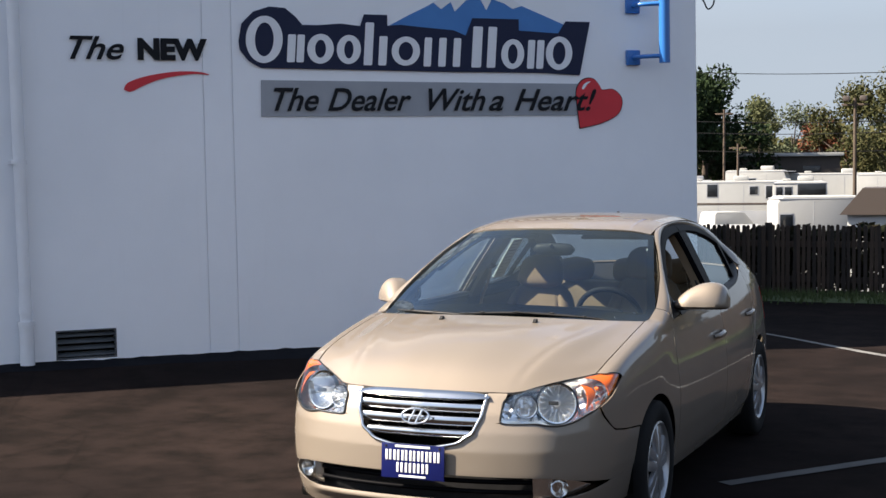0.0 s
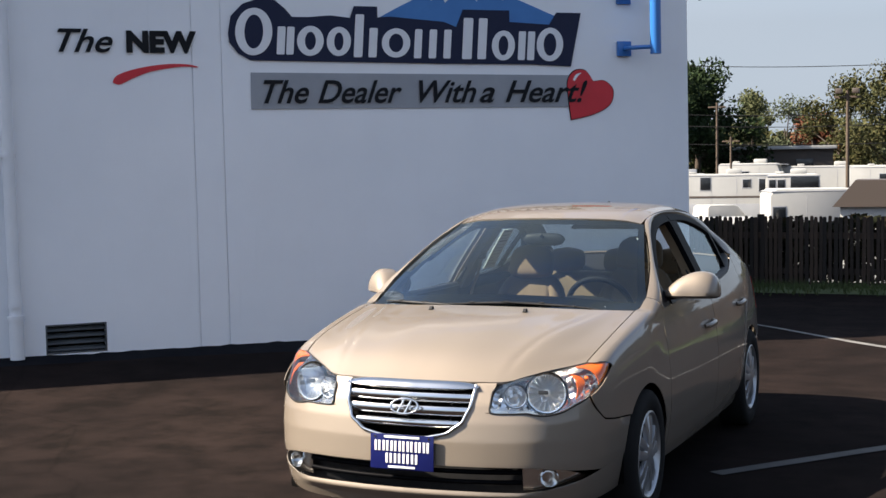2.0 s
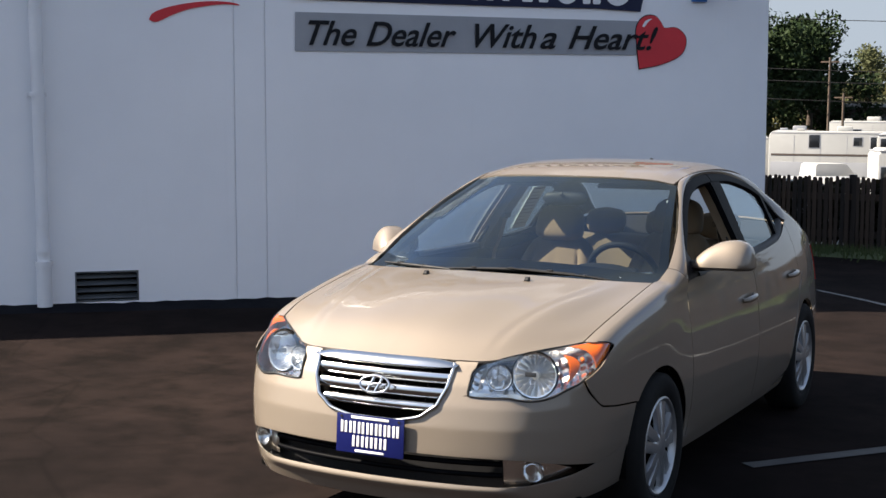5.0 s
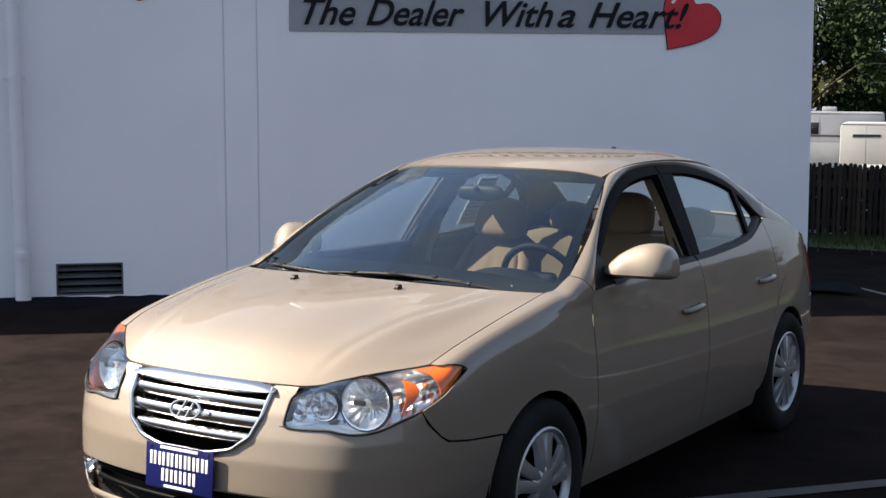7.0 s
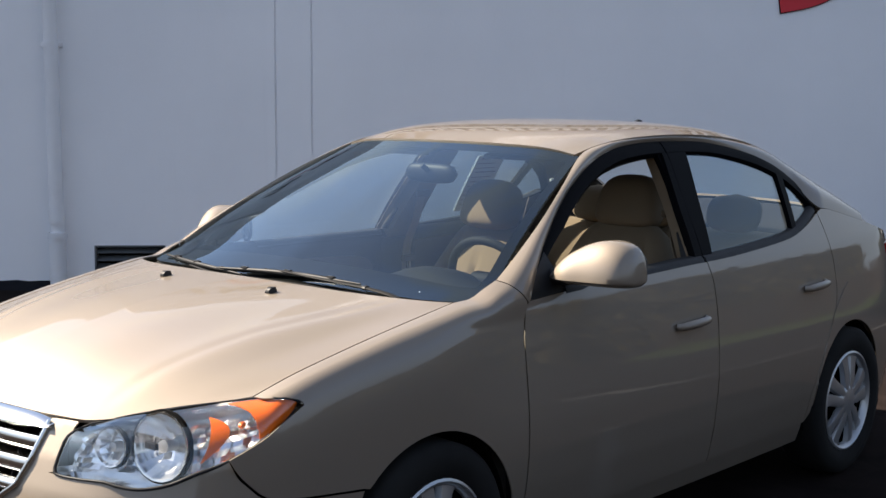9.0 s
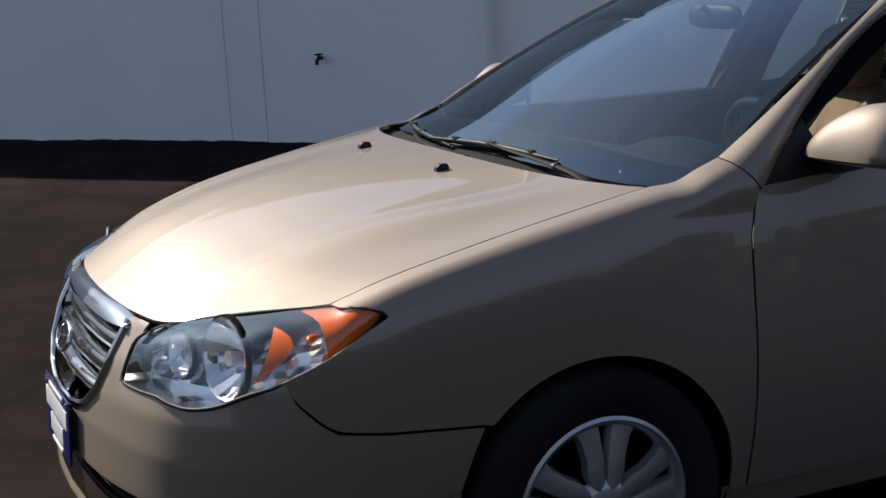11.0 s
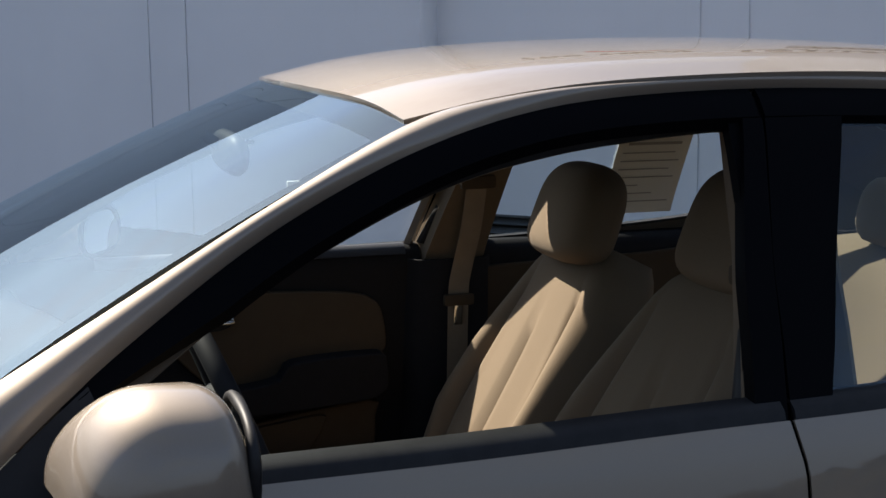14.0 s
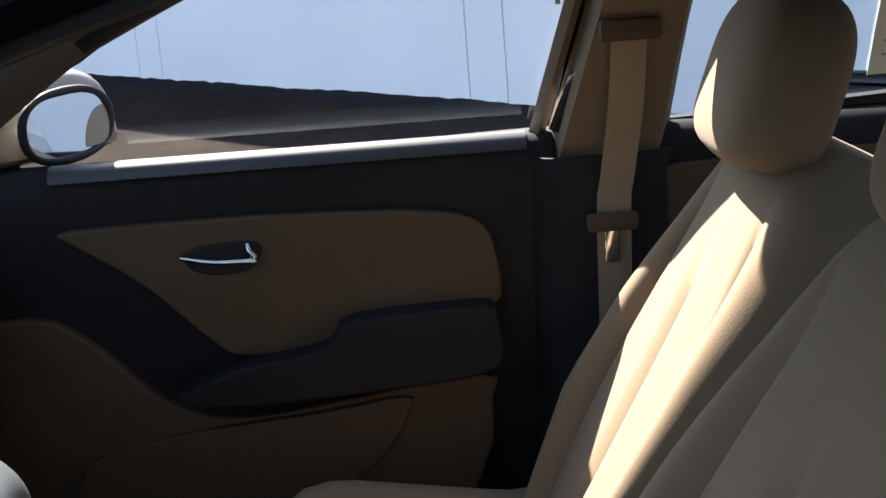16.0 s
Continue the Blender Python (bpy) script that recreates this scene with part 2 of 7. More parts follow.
def box(name, size, at, mat, parent=None, label="", bevel=0.01, turn=None, seg=2):
    """A bevelled box centred on at, turned by an optional matrix."""
    bm = bmesh.new()
    bmesh.ops.create_cube(bm, size=1, matrix=Matrix.Diagonal((*size, 1)))
    if bevel:
        bmesh.ops.bevel(bm, geom=bm.edges[:], offset=min(bevel, min(size) * 0.45), segments=seg, profile=0.6, affect="EDGES")
    bmesh.ops.transform(bm, matrix=Matrix.Translation(at) @ (turn or Matrix()), verts=bm.verts)
    return part(name, bm, mat, parent, label, bevel > 0)


def spun(name, profile, mat, parent=None, label="", at=Matrix(), steps=48, smooth=True):
    """A body turned round the local x axis: profile of (x, radius)."""
    verts, faces, n = [], [], len(profile)
    for k in range(steps):
        a = 2 * math.pi * k / steps
        for x, r in profile:
            verts.append(at @ Vector((x, r * math.cos(a), r * math.sin(a))))
    for k in range(steps):
        for j in range(n - 1):
            a, b = k * n + j, ((k + 1) % steps) * n + j
            faces.append((a, a + 1, b + 1, b))
    return make(name, verts, faces, mat, parent, label, smooth)


def flat_shape(name, outline, thick, mat, parent=None, label="", frame_at=Matrix(), smooth=False):
    """A flat outline in x and z, given a thickness towards -y."""
    bm = bmesh.new()
    vs = [bm.verts.new((x, 0, z)) for x, z in outline]
    face = bm.faces.new(vs)
    ext = bmesh.ops.extrude_face_region(bm, geom=[face])
    bmesh.ops.translate(bm, vec=(0, -thick, 0), verts=[v for v in ext["geom"] if isinstance(v, bmesh.types.BMVert)])
    bmesh.ops.triangulate(bm, faces=[f for f in bm.faces if len(f.verts) > 4])
    bmesh.ops.transform(bm, matrix=frame_at, verts=bm.verts)
    bmesh.ops.recalc_face_normals(bm, faces=bm.faces)
    return part(name, bm, mat, parent, label, smooth)


def lettering(name, text, size, depth, mat, at, shear=0.0, bold=0.0, width=None, parent=None, label=""):
    """Words in the built-in font as a mesh, standing in the x-z plane of at."""
    cu = bpy.data.curves.new(name, "FONT")
    cu.body, cu.size, cu.extrude, cu.shear, cu.offset, cu.resolution_u = text, size, depth, shear, bold, 4
    tmp = bpy.data.objects.new("lettering_tmp", cu)
    scene.collection.objects.link(tmp)
    dg = bpy.context.evaluated_depsgraph_get()
    me = bpy.data.meshes.new_from_object(tmp.evaluated_get(dg))
    bpy.data.objects.remove(tmp)
    bpy.data.curves.remove(cu)
    v = np.array([x.co for x in me.vertices])
    k = width / (v[:, 0].max() - v[:, 0].min()) if width else 1.0
    me.transform(Matrix.Diagonal((k, 1, 1, 1)))
    me.transform(Matrix.Rotation(radians(90), 4, "X"))
    me.transform(at)
    me.materials.clear()
    me.materials.append(mat)
    ob = new(name, me)
    if parent is not None:
        ob.parent = parent
    if label:
        ob["label"] = label
    return ob

# ---- the lot and the dealership wall ----
WALL_TURN, WALL_OFF = 44.39, 6.086
WALL = pose(0, 0, 0, 0, 0, WALL_TURN) @ pose(0.04, WALL_OFF, -0.002, 0, -0.53, 0)  # x along the wall, -y out of it
WALL_LEFT, WALL_RIGHT, WALL_TOP = -14.0, 4.93, 3.85


def wall_paint():
    m = principled("white_wall_paint", (0.72, 0.73, 0.75), 0.55)
    v = coords(m)
    big, fine = noise_node(m, v, 0.7, 4), noise_node(m, v, 55, 6, 0.65)
    streak = noise_node(m, coords(m, (6, 6, 0.35)), 1.6, 5, 0.7)
    c = mix(m, ramp(m, big, [(0.3, (0, 0, 0)), (0.7, (1, 1, 1))]), (0.82, 0.83, 0.85), (0.75, 0.765, 0.79))
    c = mix(m, ramp(m, streak, [(0.6, (0, 0, 0)), (0.9, (0.22, 0.22, 0.22))]), c, (0.6, 0.61, 0.62))
    base(m, c)
    bump(m, fine, 0.25, 0.004)
    return m


def lot_asphalt():
    m = principled("worn_asphalt", (0.08, 0.07, 0.062), 0.95, Specular_IOR_Level=0.02)
    v = coords(m)
    big, mid, fine = noise_node(m, v, 0.35, 5, 0.65), noise_node(m, v, 2.2, 5, 0.7), noise_node(m, v, 120, 4, 0.8)
    c = mix(m, ramp(m, big, [(0.35, (0, 0, 0)), (0.65, (1, 1, 1))]), (0.0066, 0.0051, 0.0050), (0.0205, 0.0140, 0.0122))
    c = mix(m, ramp(m, mid, [(0.42, (0, 0, 0)), (0.62, (0.9, 0.9, 0.9))]), c, (0.0047, 0.0038, 0.0034))
    c = mix(m, spread(m, fine, 0.0, 0.5), c, (0.0185, 0.0145, 0.0138))
    vo = m.node_tree.nodes.new("ShaderNodeTexVoronoi")
    vo.feature = "DISTANCE_TO_EDGE"
    vo.inputs["Scale"].default_value = 0.45
    n = m.node_tree.nodes
    warp = n.new("ShaderNodeMix")
    warp.data_type = "VECTOR"
    warp.inputs[0].default_value = 0.12
    tn = n.new("ShaderNodeTexNoise")
    tn.inputs["Scale"].default_value = 1.5
    link(m, v, tn.inputs["Vector"])
    link(m, v, warp.inputs[4])
    link(m, tn.outputs["Color"], warp.inputs[5])
    link(m, warp.outputs[1], vo.inputs["Vector"])
    crack = ramp(m, vo.outputs["Distance"], [(0.0, (0.35, 0.35, 0.35)), (0.006, (0, 0, 0))])
    base(m, mix(m, crack, c, (0.0035, 0.003, 0.003)))
    bump(m, fine, 0.35, 0.004)
    return m


WALL_PAINT = wall_paint()
ASPHALT = lot_asphalt()
# asphalt whose bluish tone stands in for the shade under the wall
BERM = grained("shade_toned_asphalt", (0.0078, 0.0083, 0.0108), (0.0142, 0.0147, 0.0172), 60, 0.95, 0.5, 0.01, Specular_IOR_Level=0.02)
LINE_PAINT = grained("faded_line_paint", (0.18, 0.176, 0.168), (0.08, 0.077, 0.074), 40, 0.8, 0.2, coarse=3)
# the same faded line paint, darkened for the line in the car's shade
SHADED_LINE = grained("shaded_line_paint", (0.085, 0.083, 0.08), (0.035, 0.034, 0.033), 40, 0.8, 0.2, coarse=3)
SIGN_NAVY = grained("navy_sign_paint", (0.009, 0.014, 0.042), (0.014, 0.019, 0.048), 40, 0.5, 0.1, Specular_IOR_Level=0.2)
SIGN_WHITE = grained("white_sign_paint", (0.72, 0.73, 0.75), (0.66, 0.67, 0.69), 40, 0.5, 0.1)
SIGN_BLACK = grained("black_sign_paint", (0.006, 0.007, 0.010), (0.010, 0.011, 0.014), 40, 0.6, 0.1, Specular_IOR_Level=0.15)
SIGN_BLUE = grained("blue_sign_paint", (0.03, 0.16, 0.42), (0.04, 0.19, 0.47), 40, 0.5, 0.1)
SIGN_GREY = grained("grey_sign_paint", (0.30, 0.315, 0.34), (0.26, 0.275, 0.30), 40, 0.55, 0.1)
SIGN_RED = grained("red_sign_paint", (0.62, 0.016, 0.03), (0.54, 0.013, 0.025), 40, 0.45, 0.1)
VENT_DARK = grained("galvanised_vent", (0.10, 0.11, 0.115), (0.055, 0.06, 0.065), 30, 0.6, 0.2)

# ground: one sheet, level under the car, rising a little to the foot of the wall
def ground_height(x, y):
    d = -math.sin(radians(WALL_TURN)) * x + math.cos(radians(WALL_TURN)) * y
    u = math.cos(radians(WALL_TURN)) * x + math.sin(radians(WALL_TURN)) * y
    k = min(1.0, max(0.0, (d - 4.0) / 1.9))
    fade = min(1.0, max(0.0, (6.3 - u) / 1.6))
    fall = min(1.0, max(0.0, (y - 14.2) / 6.0))
    return 0.10 * k * k * (3 - 2 * k) * fade * fade * (3 - 2 * fade) - 2.1 * fall * fall * (3 - 2 * fall)


def build_ground():
    xs = np.r_[-900, -300, -120, -50, -25, np.arange(-16, 22.01, 0.5), 30, 50, 120, 300, 900]
    verts, faces = [], []
    for x in xs:
        for y in xs:
            verts.append((x, y, ground_height(x, y)))
    faces = grid_faces(len(xs), len(xs))
    return tagged(make("ground", verts, faces, ASPHALT), "worn brown-grey asphalt car lot with cracks and stains", "ground", kind="structure")


build_ground()


def strip(name, a, b, width, mat, label, category):
    """A thin painted stripe on the ground from a to b."""
    a, b = Vector((*a, 0)), Vector((*b, 0))
    d = (b - a).normalized()
    side = Vector((-d.y, d.x, 0)) * width / 2
    n = 24
    top, low = [], []
    for i in range(n + 1):
        p = a.lerp(b, i / n)
        for s in (-1, 1):
            q = p + side * s * (1 + 0.15 * noise.noise(p * 6 + Vector((s, 0, 0))))
            top.append((q.x, q.y, ground_height(q.x, q.y) + 0.006))
    faces = [(2 * i, 2 * i + 2, 2 * i + 3, 2 * i + 1) for i in range(n)]
    faces = [f[::-1] for f in faces]
    return tagged(make(name, top, faces, mat), label, category, kind="structure")


strip("parking_line", (0.95, 1.16), (2.05, 2.57), 0.10, SHADED_LINE, "faded white painted parking line on the asphalt, darkened for the shade", "line")
strip("parking_line", (-0.45, 8.55), (4.5, 4.15), 0.10, LINE_PAINT, "faded white painted parking line on the asphalt", "line")


def on_wall(name, verts, faces, mat, label="", category="", kind="", smooth=False, parent=None):
    ob = make(name, verts, faces, mat, parent, smooth=smooth)
    ob.matrix_world = WALL
    return tagged(ob, label, category, kind=kind)


def build_wall():
    """The long side of the building, with grooves at its panel joints and a vent opening, its roof and far end."""
    bm = bmesh.new()
    grooves = sorted([-0.205, 0.062, -3.97, -3.66, -7.55, -7.24, -10.8, -10.5])
    cuts = [WALL_LEFT]
    for g in grooves:
        cuts += [g - 0.006, g + 0.006]
    cuts.append(WALL_RIGHT)
    zs = [-0.1, WALL_TOP]
    vent = (-1.56, -1.04, 0.165, 0.42)

    def quad(a, b, c, d):
        bm.faces.new([bm.verts.new(p) for p in (a, b, c, d)])

    for i in range(len(cuts) - 1):
        u0, u1 = cuts[i], cuts[i + 1]
        if i % 2:  # a groove, 12 mm deep
            for p, q in (((u0, 0), (u0, 0.012)), ((u0, 0.012), (u1, 0.012)), ((u1, 0.012), (u1, 0))):
                quad((p[0], p[1], zs[0]), (q[0], q[1], zs[0]), (q[0], q[1], zs[1]), (p[0], p[1], zs[1]))
        elif u0 < vent[0] < u1:
            a, b, z0, z1 = vent
            quad((u0, 0, zs[0]), (a, 0, zs[0]), (a, 0, zs[1]), (u0, 0, zs[1]))
            quad((b, 0, zs[0]), (u1, 0, zs[0]), (u1, 0, zs[1]), (b, 0, zs[1]))
            quad((a, 0, zs[0]), (b, 0, zs[0]), (b, 0, z0), (a, 0, z0))
            quad((a, 0, z1), (b, 0, z1), (b, 0, zs[1]), (a, 0, zs[1]))
            for p, q in (((a, z0), (b, z0)), ((b, z0), (b, z1)), ((b, z1), (a, z1)), ((a, z1), (a, z0))):
                quad((p[0], 0, p[1]), (q[0], 0, q[1]), (q[0], 0.16, q[1]), (p[0], 0.16, p[1]))
            quad((a, 0.16, z0), (b, 0.16, z0), (b, 0.16, z1), (a, 0.16, z1))
        else:
            quad((u0, 0, zs[0]), (u1, 0, zs[0]), (u1, 0, zs[1]), (u0, 0, zs[1]))
    L, R, T, D = WALL_LEFT, WALL_RIGHT, WALL_TOP, 14.0
    quad((R, 0, -0.1), (R, D, -0.1), (R, D, T), (R, 0, T))
    quad((L, D, -0.1), (L, 0, -0.1), (L, 0, T), (L, D, T))
    quad((R, D, -0.1), (L, D, -0.1), (L, D, T), (R, D, T))
    quad((L, 0, T), (R, 0, T), (R, D, T), (L, D, T))
    # the taller block behind, set back from the edge of the roof
    a, b, c, d, e = 0.0, R - 0.4, 2.6, D, 6.2
    quad((a, c, T), (b, c, T), (b, c, e), (a, c, e))
    quad((b, c, T), (b, d, T), (b, d, e), (b, c, e))
    quad((a, d, T), (a, c, T), (a, c, e), (a, d, e))
    quad((b, d, T), (a, d, T), (a, d, e), (b, d, e))
    quad((a, c, e), (b, c, e), (b, d, e), (a, d, e))
    ob = part("wall_front", bm, WALL_PAINT)
    ob.matrix_world = WALL
    return tagged(ob, "white painted block wall of a dealership, in shade, with panel joints", "wall", kind="structure")


build_wall()


def build_berm():
    """A ragged asphalt fillet along the foot of the wall, blue-dark for the shade there."""
    verts, n = [], 220
    for i in range(n + 1):
        u = WALL_LEFT + (WALL_RIGHT + 0.4 - WALL_LEFT) * i / n
        w = 0.42 + 0.10 * noise.noise((u * 0.9, 0, 0)) + 0.05 * noise.noise((u * 4, 3, 0))
        top = 0.142 - 0.0092 * u + 0.012 * noise.noise((u * 1.3, 7, 0)) + 0.014 * noise.noise((u * 9, 5, 0))
        for k, (d, h) in enumerate(((0.0, top), (0.02, top), (0.12, top - 0.012), (w * 0.6, None), (w, None))):
            p = WALL @ Vector((u, -d, 0))
            g = ground_height(p.x, p.y)
            z = h if h is not None else g + (0.012 if k == 3 else -0.01)
            verts.append((u, -d + 0.002, z))
    ob = on_wall("asphalt_berm", verts, grid_faces(n + 1, 5), BERM, "ragged asphalt strip along the foot of the wall, toned blue-dark for the shade", "pavement", "structure", True)
    return ob


build_berm()

# ---- painted signs and fittings on the wall ----
def wall_shape(name, outline, mat, out, label, category, thick=0.003, parent=None):
    ob = flat_shape(name, outline, thick, mat, parent)
    ob.matrix_world = WALL @ pose(0, -out, 0) if parent is None else Matrix()
    if parent is not None:
        ob.matrix_parent_inverse = Matrix()
        ob.matrix_basis = pose(0, -out, 0)
        if label:
            ob["label"] = label
        return ob
    return tagged(ob, label, category)


def smooth_outline(points, n):
    p = np.array([*points, points[0]])
    return [tuple(q) for q in catmull(p, n + 1)[:-1]]


def build_signs():
    navy = [(0.13, 2.97), (0.16, 3.13), (0.27, 3.24), (0.42, 3.29), (0.57, 3.28), (0.67, 3.20), (0.73, 3.13), (0.88, 3.13), (1.10, 3.15), (1.29, 3.13), (1.33, 3.24), (1.56, 3.24), (1.56, 3.14), (1.69, 3.15), (1.94, 3.13), (2.23, 3.11), (2.36, 3.06), (2.43, 3.23), (2.92, 3.23), (2.92, 3.12), (3.35, 3.10), (3.43, 3.22), (3.70, 3.22), (3.58, 2.69), (3.13, 2.71), (2.23, 2.71), (0.33, 2.73), (0.22, 2.79), (0.14, 2.89)]
    peak = [(1.56, 3.13), (1.77, 3.24), (1.96, 3.33), (2.18, 3.46), (2.40, 3.60), (2.54, 3.64), (2.66, 3.60), (2.80, 3.46), (2.96, 3.36), (3.20, 3.27), (3.41, 3.19), (3.40, 3.09), (2.36, 3.05)]
    snow = [(1.96, 3.33), (2.03, 3.37), (2.11, 3.31), (2.21, 3.38), (2.25, 3.29), (2.37, 3.40), (2.51, 3.43), (2.58, 3.31), (2.64, 3.42), (2.77, 3.38), (2.86, 3.33), (2.96, 3.36), (2.80, 3.462), (2.66, 3.602), (2.54, 3.642), (2.40, 3.602), (2.18, 3.462)]
    sign = wall_shape("wall_sign", navy, SIGN_NAVY, 0.010, "navy wall sign with white rings, bars and a blue mountain", "sign", 0.006)
    wall_shape("mountain", peak, SIGN_BLUE, -0.008, "blue mountain silhouette", "", 0.003, sign)
    wall_shape("snow_cap", snow, SIGN_WHITE, -0.005, "white snow cap", "", 0.003, sign)
    # white rings and bars in place of the wordmark
    def ring(u0, u1, z0, z1, w, lean):
        n = 40
        verts, faces = [], []
        for k in range(n):
            a = 2 * math.pi * k / n
            for shrink, d in ((0, 0), (0, -0.003), (w, -0.003), (w, 0)):
                z = (z0 + z1) / 2 + ((z1 - z0) / 2 - shrink * 0.72) * math.sin(a)
                verts.append(((u0 + u1) / 2 + ((u1 - u0) / 2 - shrink) * math.cos(a) + lean * (z - z0), d - 0.006, z))
        for k in range(n):
            for j in range(4):
                a, b = k * 4 + j, k * 4 + (j + 1) % 4
                faces.append((a, b, (b + 4) % (4 * n), (a + 4) % (4 * n)))
        make("ring", verts, faces, SIGN_WHITE, sign, smooth=False)

    def bar(u0, u1, z0, z1, lean):
        wall_shape("bar", [(u0 + 0.008, z0), (u1 - 0.008, z0), (u1, z0 + 0.01), (u1 + lean * (z1 - z0), z1 - 0.01), (u1 + lean * (z1 - z0) - 0.008, z1), (u0 + lean * (z1 - z0) + 0.008, z1), (u0 + lean * (z1 - z0), z1 - 0.01), (u0, z0 + 0.01)], SIGN_WHITE, 0.006, "", "", 0.003, sign)

    for u0, u1, z0, z1, w in ((0.185, 0.53, 2.775, 3.205, 0.085), (0.765, 1.02, 2.775, 3.05, 0.075), (1.05, 1.285, 2.775, 3.045, 0.072), (1.59, 1.875, 2.765, 3.04, 0.07), (2.72, 2.965, 2.745, 3.035, 0.07), (3.20, 3.49, 2.74, 3.07, 0.075)):
        ring(u0, u1, z0, z1, w, 0.05)
    for u0, u1, z0, z1 in ((0.575, 0.65, 2.785, 3.04), (0.665, 0.735, 2.785, 3.04), (1.315, 1.40, 2.765, 3.165), (1.46, 1.54, 2.765, 3.04), (1.915, 1.99, 2.76, 3.035), (2.065, 2.14, 2.76, 3.035), (2.215, 2.29, 2.76, 3.035), (2.41, 2.51, 2.755, 3.15), (2.57, 2.66, 2.755, 3.15), (3.0, 3.075, 2.75, 3.03), (3.10, 3.175, 2.75, 3.03)):
        bar(u0, u1, z0, z1, 0.07)
    band = wall_shape("slogan_band", [(0.325, 2.285), (3.545, 2.29), (3.575, 2.605), (0.33, 2.62)], SIGN_GREY, 0.006, "grey painted band with a black slogan in script letters", "sign", 0.004)
    heart_pts = smooth_outline([(3.58, 2.165), (3.55, 2.39), (3.545, 2.55), (3.62, 2.645), (3.73, 2.655), (3.80, 2.59), (3.83, 2.545), (3.95, 2.55), (4.045, 2.47), (4.04, 2.36), (3.97, 2.28), (3.80, 2.21)], 60)
    heart = wall_shape("heart", heart_pts, SIGN_RED, 0.012, "red painted heart with a dark rim and a white shine", "sign", 0.004)
    rim = [((u - 3.79) * 1.035 + 3.79, (z - 2.42) * 1.035 + 2.42) for u, z in heart_pts]
    wall_shape("rim", rim, SIGN_BLACK, -0.004, "thin dark rim", "", 0.003, heart)
    shine = smooth_outline([(3.60, 2.56), (3.635, 2.61), (3.70, 2.63), (3.66, 2.60), (3.62, 2.55)], 20)
    wall_shape("shine", shine, SIGN_WHITE, 0.0042, "white shine mark", "", 0.002, heart)
    sw = smooth_outline([(-0.91, 2.53), (-0.87, 2.59), (-0.70, 2.65), (-0.45, 2.69), (-0.24, 2.69), (-0.14, 2.662), (-0.29, 2.67), (-0.55, 2.63), (-0.72, 2.57), (-0.85, 2.51)], 60)
    wall_shape("swoosh", sw, SIGN_RED, 0.006, "faded red painted brush swoosh", "sign", 0.003)

    def words(name, text, u, z, size, width, shear, bold, label):
        ob = lettering(name, text, size, 0.0015, SIGN_BLACK, Matrix.Translation((u, 0, z)), shear, bold, width)
        ob.matrix_world = WALL @ pose(0, -0.019, 0)
        return tagged(ob, label, "sign")

    words("sign_word", "The", -1.44, 2.795, 0.285, 0.47, 0.38, 0.004, "black painted script word on the white wall")
    words("sign_word", "NEW", -0.785, 2.803, 0.245, 0.62, 0.0, 0.014, "bold black painted capital letters on the white wall")
    for text, u, width in (("The", 0.375, 0.43), ("Dealer", 0.94, 0.83), ("With", 1.885, 0.59), ("a", 2.57, 0.16), ("Heart!", 2.84, 0.90)):
        lettering("slogan_word", text, 0.30, 0.0015, SIGN_BLACK, Matrix.Translation((u, -0.017, 2.342)), 0.38, 0.004, width, band, "black script word")


build_signs()


